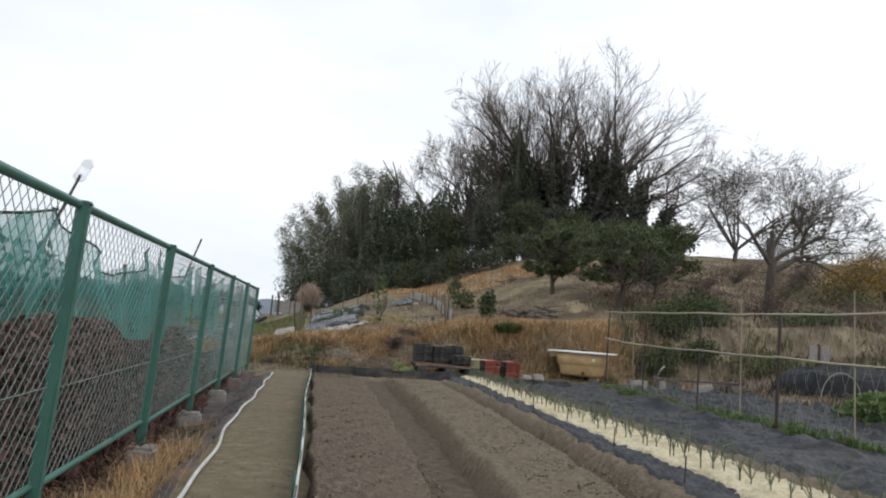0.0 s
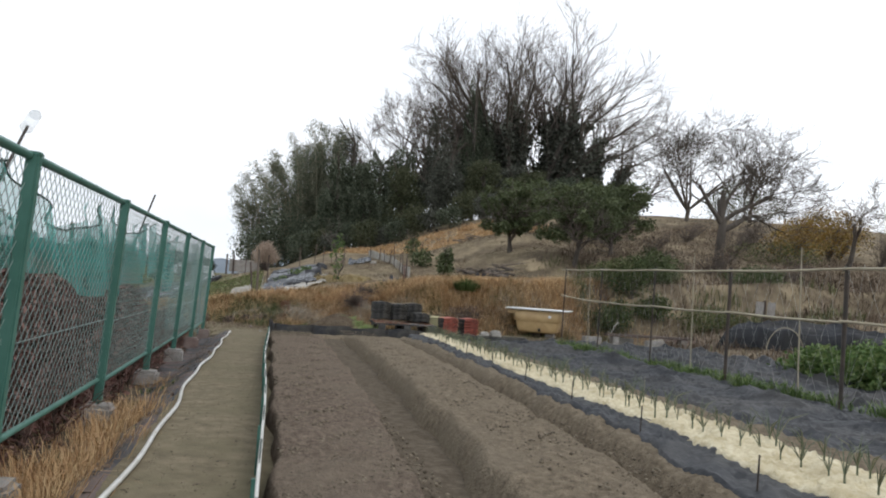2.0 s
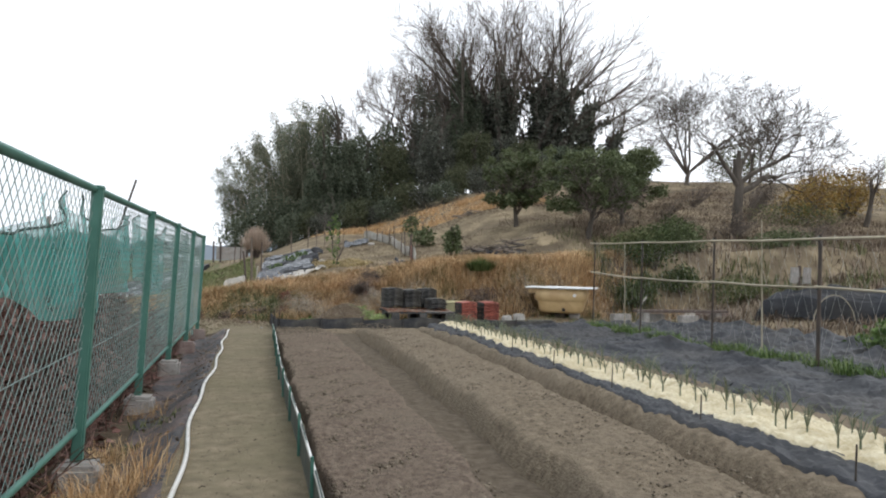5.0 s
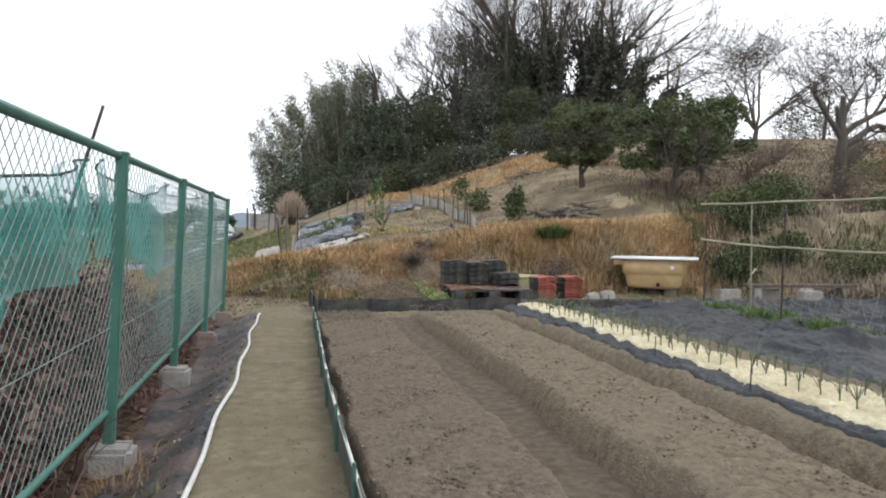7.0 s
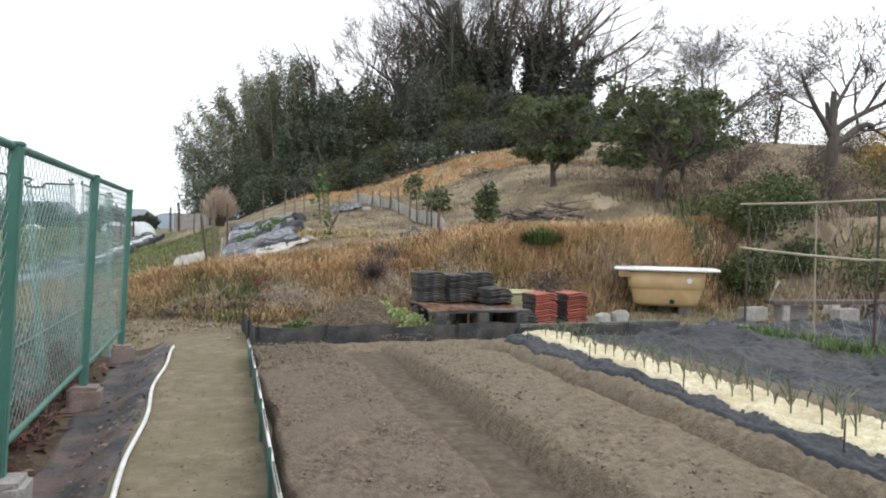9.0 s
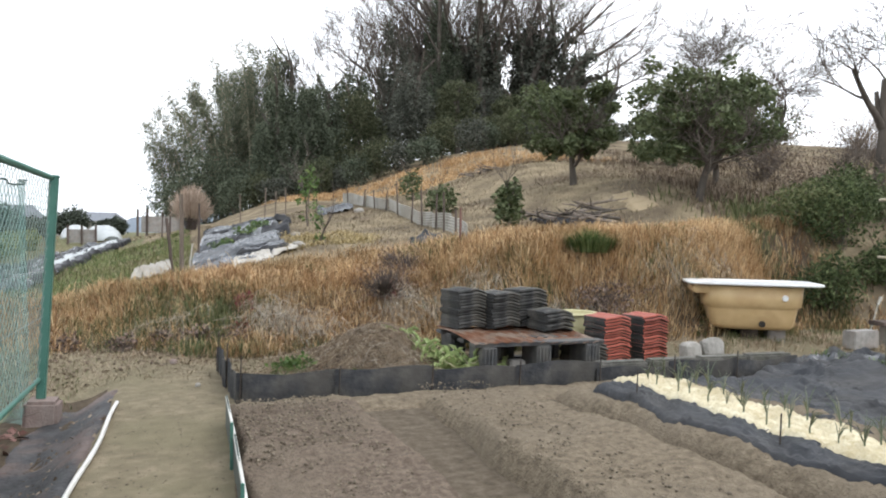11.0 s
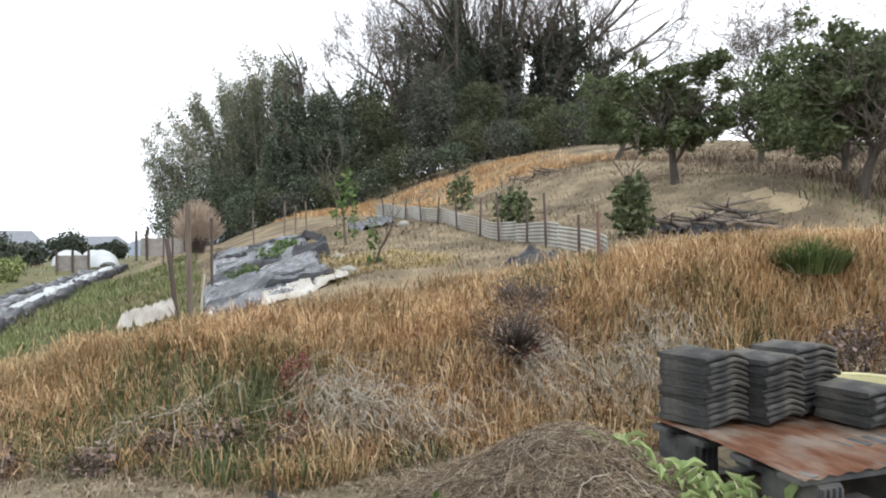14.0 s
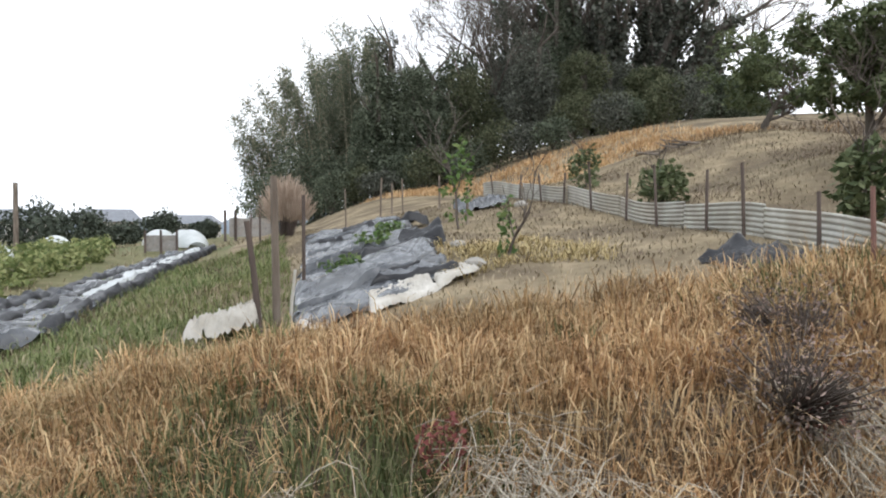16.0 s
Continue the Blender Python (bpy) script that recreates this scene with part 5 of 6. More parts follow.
tubes("rim", [(0.215 * math.cos(a), 0.215 * math.sin(a), 0.41, 0.215 * math.cos(a + 0.2244), 0.215 * math.sin(a + 0.2244), 0.41, 0.014, 0.014) for a in np.arange(0, 6.28, 0.2244)], M["bucket"], bk, sides=6)

# stones and blocks on the ground
for k, (x, y, s) in enumerate([(5.18, 10.02, 0.14), (5.4, 10.0, 0.16)]):
    bm = bmesh.new()
    bmesh.ops.create_icosphere(bm, subdivisions=2, radius=1.0)
    for vtx in bm.verts:
        vtx.co = Vector([math.copysign(abs(c) ** 0.6, c) for c in vtx.co]) * 0.86
        vtx.co *= 1 + 0.3 * noise.noise(vtx.co * 2.3 + Vector((k * 9, 0, 0)))
    bmesh.ops.scale(bm, vec=(s * 0.8, s * 0.6, s), verts=bm.verts)
    st = part("stone", bm, M["stone"])
    st.location = (x, y, float(land(x, y)) + s * 0.75)
    tagged(st, "rough pale grey stone standing beside the bed", "stone")
for k, (x, y, t) in enumerate([(7.59, 10.32, 6), (8.4, 10.5, -8), (8.9, 10.1, 4)]):
    ob = part("concrete_block", box_bm(0.39, 0.15, 0.19, (0, 0, 0.09), 0.01), M["concrete"])
    ob.location, ob.rotation_euler = (x, y, float(land(x, y)) + 0.02), (0, 0, radians(t))
    tagged(ob, "grey concrete block lying on the weed cloth", "block", "loose blocks")
bench = thing("plank_bench", (8.9, 10.35, float(land(8.9, 10.35))), "low weathered reddish plank on short legs", "plank")
part("plank", box_bm(1.9, 0.22, 0.05, (0, 0, 0.27), 0.006, (0, 0, -6)), M["stake"], bench)
for dx in (-0.75, 0.75):
    part("leg", box_bm(0.14, 0.18, 0.27, (dx, -dx * 0.1, 0.12), 0.01), M["concrete"], bench)
pipe = thing("bent_pipe", (8.0, 10.6, float(land(8.0, 10.6))), "grey watering pipe leaning by the trellis", "pipe")
tubes("tube", [(0, 0, -0.05, 0.28, 0.1, 0.42, 0.007, 0.007), (0.28, 0.1, 0.42, 0.38, 0.14, 0.5, 0.014, 0.022)], M["corrug"], pipe, sides=7)

# ---- bathtub ----
tub = thing("bathtub", (6.62, 10.88, float(land(6.6, 10.9)) - 0.11), "old yellow bathtub with a white rim set on blocks", "bathtub", turn=-32)
tub.scale = (0.95, 0.95, 1.0)


def ring_shell(levels, seg=40, power=3.2):
    """A rounded box from (half length, half width, z) levels."""
    bm = bmesh.new()
    rows = []
    for hx_, hy_, z_ in levels:
        row = []
        for i in range(seg):
            a = 2 * math.pi * i / seg
            c, s = math.cos(a), math.sin(a)
            r = (abs(c) ** power + abs(s) ** power) ** (-1 / power)
            row.append(bm.verts.new((hx_ * r * c, hy_ * r * s, z_)))
        rows.append(row)
    for r0, r1 in zip(rows, rows[1:]):
        for i in range(seg):
            j = (i + 1) % seg
            bm.faces.new((r0[i], r0[j], r1[j], r1[i]))
    bm.faces.new(rows[0][::-1])
    bm.faces.new(rows[-1])
    for face in bm.faces:
        face.smooth = True
    return bm


part("basin", ring_shell([(0.34, 0.22, 0.2), (0.41, 0.27, 0.215), (0.44, 0.3, 0.25), (0.475, 0.325, 0.42), (0.48, 0.33, 0.435), (0.515, 0.35, 0.45), (0.53, 0.36, 0.66), (0.47, 0.30, 0.66), (0.42, 0.25, 0.28), (0.3, 0.16, 0.24)], power=5.0), M["tub"], tub, "yellow enamelled basin")
part("rim", ring_shell([(0.70, 0.42, 0.672), (0.712, 0.428, 0.68), (0.712, 0.428, 0.693), (0.70, 0.42, 0.70), (0.5, 0.32, 0.698), (0.49, 0.31, 0.672)], power=8), M["tubwhite"], tub, "white flat rim")
part("shelf", box_bm(0.2, 0.6, 0.09, (-0.55, 0, 0.622), 0.02), M["tub"], tub, "yellow end shelf under the rim")
for dx in (0.08, 0.3):
    bm = bmesh.new()
    bmesh.ops.create_cone(bm, cap_ends=True, segments=14, radius1=0.035, radius2=0.03, depth=0.03, matrix=pose(dx, -0.328 if dx < 0.2 else -0.355, 0.27 if dx < 0.2 else 0.55, 90))
    part("drain_fitting", bm, M["dark" if dx < 0.2 else "tubwhite"], tub, "drain hole with a dark ring" if dx < 0.2 else "small white plug")
for dx, mm in ((-0.02, "stake"), (0.27, "concrete")):
    part("support_block", box_bm(0.18, 0.3, 0.22, (dx, 0, 0.095), 0.012), M[mm], tub, "supporting block")


def litter(name, n, region, label, seed, keep=None, size=(0.02, 0.05), mat="brush"):
    rng = np.random.default_rng(seed)
    x, y = rng.uniform(region[0], region[1], n), rng.uniform(region[2], region[3], n)
    if keep is not None:
        ok = keep(x, y)
        x, y = x[ok], y[ok]
    c = np.stack([x, y, land(x, y) + 0.012], 1)
    v, f = leaf_arrays(c, rng.uniform(*size, len(x)), rng, 0.85, 0.6)
    return tagged(np_part(name, v, f, M[mat]), label, "litter", "", "stuff")


litter("dead_leaf_litter", 2600, (-0.6, 3.2, 9.9, 12.4), "dead brown leaves and straw bits at the foot of the bank", 51, lambda x, y: (y > 10.6 + 0.5 * np.sin(2 * x)) | (x > 1.3))
litter("dead_leaf_litter", 700, (0.08, 0.42, -1.5, 9.9), "dead leaves caught on the weed cloth by the fence", 52)
litter("straw_bits", 500, (4.2, 6.4, -2, 9), "pale straw bits blown over the weed cloth", 53, size=(0.02, 0.06), mat="straw")
grass("foot_straw", 3800, (-0.6, 2.9, 11.0, 12.5), (0.05, 0.16), (0.003, 0.006), (0.8, 1.3), M["straw"], "dead straw lying at the foot of the bank", lambda x, y: np.abs(y - foot(x)) < 0.45, 54, clump=0.1)
for k, (x, y, s) in enumerate([(0.75, 11.2, 0.03), (0.95, 10.2, 0.02)]):
    bm = bmesh.new()
    bmesh.ops.create_icosphere(bm, subdivisions=2, radius=s)
    for vtx in bm.verts:
        vtx.co *= 1 + 0.3 * noise.noise(vtx.co * 16 + Vector((k * 3, 1, 0)))
    st = part("pebble", bm, M["stone"] if k % 2 else M["redblock"])
    st.location = (x, y, float(land(x, y)) + s * 0.5)
    tagged(st, "small rough stone beside the path", "stone", "path stones")


# ---- terrace: film sheet, stakes, corrugated fence ----
mulch_sheet = thing("mulch_film", (0, 0, 0), "shiny crumpled grey-black mulch film pieces lapped over a bed", "plastic sheet")
corners = np.array([(0.85, 14.35), (2.15, 15.35), (2.75, 22.3), (1.15, 21.6)])
for k in range(9):
    a, b = max(0, (k - 0.12) / 9), min(1, (k + 1.12) / 9)
    q = [corners[0] + (corners[3] - corners[0]) * a, corners[1] + (corners[2] - corners[1]) * a, corners[1] + (corners[2] - corners[1]) * b, corners[0] + (corners[3] - corners[0]) * b]
    piece = film("film_piece", q, 56, 34, M["film"], "", "", 0.085, 210 + k, 0.03 + 0.05 * (k % 2), 3.2)
    piece.parent = mulch_sheet
film("white_cloth", [(1.4, 14.62), (1.98, 15.0), (1.9, 15.5), (1.45, 15.2)], 40, 30, M["whitecloth"], "dirty white cloth draped over the edge of the film", "cloth", 0.13, 2, 0.03, 3.2, ragged=0.06)
film("white_cloth", [(1.95, 14.98), (2.35, 15.25), (2.3, 15.6), (2.0, 15.45)], 26, 24, M["whitecloth"], "dirty white rag bunched at the corner of the film", "cloth", 0.09, 12, 0.015, 3.0, ragged=0.06)
film("white_cloth", [(0.86, 14.42), (1.12, 14.5), (1.14, 14.78), (0.88, 14.7)], 22, 22, M["whitecloth"], "small dirty white rag beside the post", "cloth", 0.12, 9, 0.02, 4, ragged=0.05)
film("white_cloth", [(0.14, 14.65), (0.62, 14.55), (0.66, 14.95), (0.3, 15.05)], 30, 26, M["whitecloth"], "crumpled white sack lying in the grass", "cloth", 0.34, 3, 0.1, 2.3, ragged=0.05)
for k, (x, y) in enumerate([(1.75, 17.3), (2.1, 18.6), (1.35, 16.0)]):
    leafy_clump("film_weed", (x, y), [(0, 0, 0.1, 0.2, 0.16, 0.09)], 160, 0.07, M["weed"], "green weed growing through the mulch film", "plant", 560 + k, 0.05)
# small black pieces laid on the film in place of dark holes
for k, (x, y) in enumerate([(2.5, 19.6), (1.9, 20.6), (1.35, 19.0), (2.2, 17.0)]):
    film("film_scrap", [(x - 0.25, y - 0.12), (x + 0.25, y - 0.16), (x + 0.2, y + 0.16), (x - 0.2, y + 0.14)], 20, 14, M["blackfilm"], "small black piece bunched on the mulch film as a dark hole", "plastic sheet", 0.14, 30 + k, 0.1, 6)
# thin black strips stand in for crease shadows and tears in the film
rsc = np.random.default_rng(66)
for k in range(14):
    v = (k + 0.6) / 14.5
    u = rsc.uniform(0.2, 0.8)
    c = (corners[0] + (corners[3] - corners[0]) * v) * (1 - u) + (corners[1] + (corners[2] - corners[1]) * v) * u
    lg, wd = rsc.uniform(0.2, 0.5), rsc.uniform(0.03, 0.07)
    film("film_scrap", [(c[0] - lg, c[1] - wd), (c[0] + lg, c[1] - wd + 0.06), (c[0] + lg, c[1] + wd + 0.06), (c[0] - lg, c[1] + wd)], 22, 8, M["blackfilm"], "dark strip across the mulch film for crease shadows and tears", "plastic sheet", 0.045, 330 + k, 0.085, 9)
film("crumpled_plastic", [(3.72, 13.65), (4.1, 13.45), (4.25, 14.2), (3.75, 14.35)], 24, 26, M["blackfilm"], "heap of crumpled black plastic film", "plastic sheet", 0.12, 4, 0.03, 9)
film("crumpled_plastic", [(6.0, 14.6), (7.1, 14.5), (7.0, 15.1), (6.1, 15.2)], 34, 22, M["blackfilm"], "heap of black plastic and branches on the terrace", "plastic sheet", 0.2, 5, 0.02, 9)
film("crumpled_plastic", [(3.6, 20.8), (4.3, 20.4), (4.4, 21.6), (3.7, 21.9)], 24, 20, M["film"], "dark plastic film at the end of the terrace", "plastic sheet", 0.18, 6, 0.02, 8)
film("pale_track", [(7.75, 14.75), (8.3, 14.75), (8.25, 15.7), (7.95, 15.8)], 14, 22, M["track"], "pale trodden track on the slope", "path", 0.02, 8, 0.02)
grass("straw_litter", 4200, (2.2, 3.5, 14.6, 17.6), (0.06, 0.18), (0.005, 0.011), (0.8, 1.3), material("yellow_straw", [(0.3, 0.23, 0.1), (0.5, 0.4, 0.21)], 4, island=0.7), "yellow straw strewn on the terrace", lambda x, y: np.hypot(x - 2.8, y - 16) < 0.9 + 0.3 * np.sin(4 * x), 31, clump=0.1)

rngd = np.random.default_rng(15)
for k in range(26):
    bx, by = (6.1 + 0.065 * k + rngd.normal(0, 0.12), 14.85 + rngd.normal(0, 0.28)) if k < 20 else (8.2 + rngd.normal(0, 0.3), 22.5 + rngd.normal(0, 0.2))
    br = thing("broken_branch", (bx, by, float(land(bx, by)) + 0.1), "grey broken branch thrown on the plastic heap", "branch", "broken branches", turn=rngd.uniform(0, 360))
    tubes("stick", [(-0.35, 0, 0, 0.05, 0.03, 0.06, 0.03, 0.024), (0.05, 0.03, 0.06, 0.4, -0.05, 0.12, 0.018, 0.008), (0.05, 0.03, 0.06, 0.25, 0.15, 0.16, 0.012, 0.006)], M["oldwood" if k % 3 else "bark"], br, sides=6)


def stake(at, h, r, mat, label, lean=(0, 0), group="stakes"):
    z = float(land(*at))
    ob = thing("stake", (*at, z), label, "stake", group)
    tubes("shaft", [(0, 0, -0.2, lean[0] * 0.5, lean[1] * 0.5, h * 0.5, r, r * 0.95), (lean[0] * 0.5, lean[1] * 0.5, h * 0.5, lean[0], lean[1], h, r * 0.95, r * 0.85)], mat, ob, sides=7)
    return ob


stake((0.76, 14.96), 1.1, 0.03, M["oldwood"], "tall grey weathered wooden post at the corner of the film", (-0.02, 0))
stake((0.66, 14.8), 0.8, 0.024, M["stake"], "dark leaning stake beside the tall post", (-0.1, 0))
stake((0.98, 16.2), 0.85, 0.018, M["stake"], "dark stake beside the film", (0.0, 0))
stake((0.84, 14.8), 0.42, 0.012, M["whitecloth"], "short pale rag-wrapped stake", (0.05, 0))
for k, (x, y, h) in enumerate([(4.14, 13.08, 0.5), (4.3, 13.7, 0.42), (4.52, 14.8, 0.6), (4.62, 15.5, 0.56), (4.74, 16.6, 0.66), (4.78, 17.4, 0.56), (4.8, 18.4, 0.64), (4.8, 19.4, 0.45), (4.77, 20.2, 0.42), (4.7, 21.1, 0.42), (4.58, 22.2, 0.4)]):
    stake((x - 0.06, y), h, 0.016, M["stake"] if k else M["redpole"], "thin dark stake holding the corrugated sheet" if k else "thin red stake at the end of the corrugated sheet", (0.05 * math.sin(3 * k), 0.02), "corrugated fence stakes")
for k, (x, y, h) in enumerate([(0.35, 23.5, 0.9), (0.1, 25, 0.8), (2.6, 23.4, 0.8), (3.0, 24.6, 0.7), (3.4, 25.6, 0.8), (2.2, 26.5, 0.9), (3.6, 22.6, 0.6), (3.2, 19.0, 0.5)]):
    stake((x, y), h, 0.02, M["oldwood"] if k > 1 else M["stake"], "thin grey stake on the terrace", (0.03 * math.sin(k), 0))

cf = thing("corrugated_fence", (0, 0, 0), "low fence of corrugated galvanised sheets along the terrace", "fence")
line = [(4.18, 13.1), (4.5, 14.6), (4.7, 16.1), (4.8, 17.7), (4.8, 19.4), (4.7, 21.1), (4.5, 22.8)]
for k, (a, b) in enumerate(zip(line, line[1:])):
    n, rows = 24, 29
    u, v = np.meshgrid(np.linspace(0, 1, n), np.linspace(0, 1, rows))
    x, y = a[0] + (b[0] - a[0]) * u, a[1] + (b[1] - a[1]) * u
    wav = 0.009 * np.sin(v * 2 * np.pi * 7)
    x = x + wav + 0.01 * np.sin(5 * u + k)
    z = land(x, y) - 0.05 + 0.3 * v + 0.015 * np.sin(4 * u + k)
    i = (np.arange(rows - 1)[:, None] * n + np.arange(n - 1)[None]).ravel()
    ob = np_part("sheet", np.stack([x, y, z], -1).reshape(-1, 3), np.stack([i, i + 1, i + n + 1, i + n], 1), M["corrug"], cf, smooth=True)
    sol = ob.modifiers.new("thickness", "SOLIDIFY")
    sol.thickness = 0.003
for k, (x, y, s) in enumerate([(4.0, 13.45, 0.08), (2.4, 15.5, 0.09), (2.5, 16.6, 0.07), (4.3, 20.0, 0.09), (2.4, 19.6, 0.07)]):
    bm = bmesh.new()
    bmesh.ops.create_icosphere(bm, subdivisions=2, radius=s)
    for vtx in bm.verts:
        vtx.co *= 1 + 0.25 * noise.noise(vtx.co * 9 + Vector((k * 5, 2, 0)))
    st = part("stone", bm, M["stone"])
    st.location, st.scale = (x, y, float(land(x, y)) + s * 0.35), (1.2, 0.9, 0.7)
    tagged(st, "pale rough stone on the terrace", "stone", "terrace stones")


# ---- trees ----
def branches(rng, start, direction, length, radius, depth, spread, segs, up=0.12, kids=(2, 4), shrink=0.68, wander=0.14, floor=0.004):
    """Grows a branch with its side branches; adds tapered segments to segs."""
    p, d = np.array(start, float), np.array(direction, float)
    d /= np.linalg.norm(d)
    steps_ = 4 if depth > 1 else 3
    r = radius
    for s in range(steps_):
        d = d + rng.normal(0, wander, 3) + np.array([0, 0, up])
        d /= np.linalg.norm(d)
        q = p + d * length / steps_
        r2 = max(r * 0.86, floor)
        segs.append((*p, *q, r, r2))
        if depth > 0 and s >= (1 if depth > 1 else 0):
            for _ in range(rng.integers(*kids)):
                side = rng.normal(size=3)
                side -= d * (side @ d)
                side /= np.linalg.norm(side) + 1e-9
                nd = d * (1 - spread * 0.45) + side * spread
                branches(rng, q, nd, length * shrink * rng.uniform(0.75, 1.1), max(r2 * 0.58, floor), depth - 1, spread, segs, up, kids, shrink, wander, floor)
        p, r = q, r2
    return segs


def tree(name, at, label, trunk_parts, crown=None, crown_mat=None, leaf=0.2, n=0, seed=0, bark="bark", category="tree", group="", sides=5, ratio=0.5, tall=0.0, wide=1.0, ivy=0, dome=0.0, twigs="twig"):
    rng = np.random.default_rng(seed)
    ob = thing(name, (*at, float(land(*at)) - 0.1), label, category, group)
    segs = []
    for start, d, length, radius, depth, spread, kw in trunk_parts:
        branches(rng, start, d, length, radius, depth, spread, segs, **kw)
    segs = np.array(segs)
    if tall:
        k = tall / segs[:, 5].max()
        segs[:, :6] *= k
        segs[:, [0, 1, 3, 4]] *= wide
        if dome:
            for c in (segs[:, :3], segs[:, 3:6]):
                mid = np.array([0, 0, dome * tall])
                d = (c - mid) / ((1 - dome) * tall * np.array([1.12, 1.0, 1.0]))
                r = np.linalg.norm(d, axis=1, keepdims=True) + 1e-9
                c[:] = mid + (c - mid) / r * np.where(r > 0.72, 0.72 + 0.28 * np.tanh((r - 0.72) / 0.34), r)
    thick = segs[:, 6] > 0.045
    if thick.any():
        tubes("trunk", segs[thick], M[bark], ob, sides=7)
    if (~thick).any():
        tubes("branchwork", segs[~thick], M[twigs], ob, sides=3)
    if ivy:
        big = segs[(segs[:, 6] > 0.085) & (segs[:, 2] < 0.74 * segs[:, 5].max())]
        pick = rng.integers(0, len(big), ivy)
        t = rng.random((ivy, 1))
        c = big[pick, :3] * (1 - t) + big[pick, 3:6] * t
        fat = (0.12 + 0.26 * (1 - c[:, 2:3] / segs[:, 5].max())) * (0.6 + 0.4 * np.sin(pick * 1.7)[:, None] ** 2)
        v, f = leaf_arrays(c + rng.normal(0, 1, (ivy, 3)) * fat, rng.uniform(0.16, 0.34, ivy), rng, 0.2, 0.7)
        np_part("ivy", v, f, M["ivy"], ob, "dark ivy climbing the limbs")
    if crown is not None:
        v, f = leaf_arrays(blob_points(crown, n, rng, 0.45), rng.uniform(leaf * 0.6, leaf * 1.3, n), rng, 0.2, ratio)
        np_part("crown", v, f, M[crown_mat], ob)
    return ob


def citrus(at, w, h, seed, n, lift=0.55):
    rng = np.random.default_rng(seed)
    blobs = [(w * 0.62 * math.cos(a) * rr, w * 0.6 * math.sin(a) * rr, lift + (h - lift) * zz, w * s, w * s, (h - lift) * s * 0.8)
             for a, rr, zz, s in [(rng.uniform(0, 6.28), rng.uniform(0.25, 1.25), rng.uniform(0.12, 0.95), rng.uniform(0.06, 0.15)) for _ in range(80)]]
    blobs.append((0, 0, lift + (h - lift) * 0.5, w * 0.32, w * 0.3, (h - lift) * 0.26))
    return tree("citrus_tree", at, "broad dark green citrus tree with a short trunk", [((0, 0, 0), (0.05, 0, 1), lift + 0.3, 0.085, 3, 0.8, dict(kids=(2, 4), shrink=0.8))], blobs, "citrus", 0.095, int(n * 1.6), seed, group="citrus trees")


citrus((9.12, 14.85), 1.55, 2.4, 101, 6500, 0.65)
citrus((8.05, 17.3), 1.2, 2.0, 102, 6500, 0.55)
citrus((11.2, 17.0), 1.8, 2.3, 103, 8000)
citrus((13.2, 21.0), 1.8, 2.3, 106, 4500)
citrus((10.6, 23.0), 1.6, 2.2, 107, 4000)


def sapling(at, w, h, seed, n, label, mat="citrus"):
    blobs = [(0, 0, h * 0.5, w, w, h * 0.42), (w * 0.3, 0, h * 0.75, w * 0.6, w * 0.6, h * 0.25), (-w * 0.35, 0.05, h * 0.62, w * 0.5, w * 0.5, h * 0.25)]
    return tree("young_tree", at, label, [((0, 0, 0), (0, 0, 1), h * 0.85, 0.022, 2, 0.5, dict(kids=(1, 3), shrink=0.55))], blobs, mat, 0.1, n, seed)


sapling((5.44, 14.63), 0.23, 0.86, 111, 750, "small bushy green citrus sapling on the terrace")
sapling((5.49, 17.9), 0.34, 0.66, 112, 600, "low bushy green sapling on the terrace")
sapling((5.77, 21.0), 0.3, 0.85, 113, 350, "thin green sapling on the terrace")
sapling((3.0, 18.6), 0.22, 1.35, 114, 150, "tall thin sapling with few leaves", "weed")
sapling((2.75, 15.8), 0.1, 0.7, 115, 50, "thin bare sapling in yellow straw", "weed")

# round withered plume grass
pl = thing("plume_grass", (0.84, 22.3, float(land(0.84, 22.3))), "round tuft of tall pale brown plume grass", "grass tuft")
pl.scale = (0.86, 0.86, 0.8)
rngp = np.random.default_rng(4)
n = 1700
a, e = rngp.uniform(0, 6.28, n), rngp.uniform(0.1, 1.0, n)
tip = np.stack([0.58 * e * np.cos(a), 0.58 * e * np.sin(a), (1.28 - 0.5 * e ** 2) * rngp.uniform(0.62, 1.0, n) + rngp.normal(0, 0.05, n)], 1)
tip += rngp.normal(0, 0.05, tip.shape)
base = tip * np.array([0.55, 0.55, 0.52])
stalk = tip[:160] * np.array([0.55, 0.55, 0.56])
tubes("stalk_bundle", np.concatenate([stalk * np.array([0.4, 0.4, 0]), stalk, np.full((160, 1), 0.005), np.full((160, 1), 0.003)], 1), M["stake"], pl, "dark bare stalks", sides=4)
tubes("stem_tangle", np.concatenate([base, tip, np.full((n, 1), 0.0025), np.full((n, 1), 0.0035)], 1), material("plume", [(0.34, 0.25, 0.19), (0.55, 0.44, 0.35)], 5, island=0.7), pl, sides=3)

# large bare trees on the hill
BIG = dict(kids=(1, 3), shrink=0.62, up=0.05, wander=0.065, floor=0.0085)


def fan(count, tilt, length, radius, rng, depth=3, spread=0.5, base=0.3):
    """Main limbs that rise from one foot and spread like a fan."""
    out = []
    for k in range(count):
        a = 2 * math.pi * k / count + rng.uniform(-0.3, 0.3)
        t = tilt * (0.35 + 0.75 * ((k * 0.618) % 1))
        out.append(((base * t / tilt * math.cos(a), 0.3 * math.sin(a), 0), (math.sin(t) * math.cos(a), math.sin(t) * math.sin(a), math.cos(t)), length * (1.12 - 0.3 * t) * rng.uniform(0.93, 1.05), radius, depth, spread, BIG))
    return out


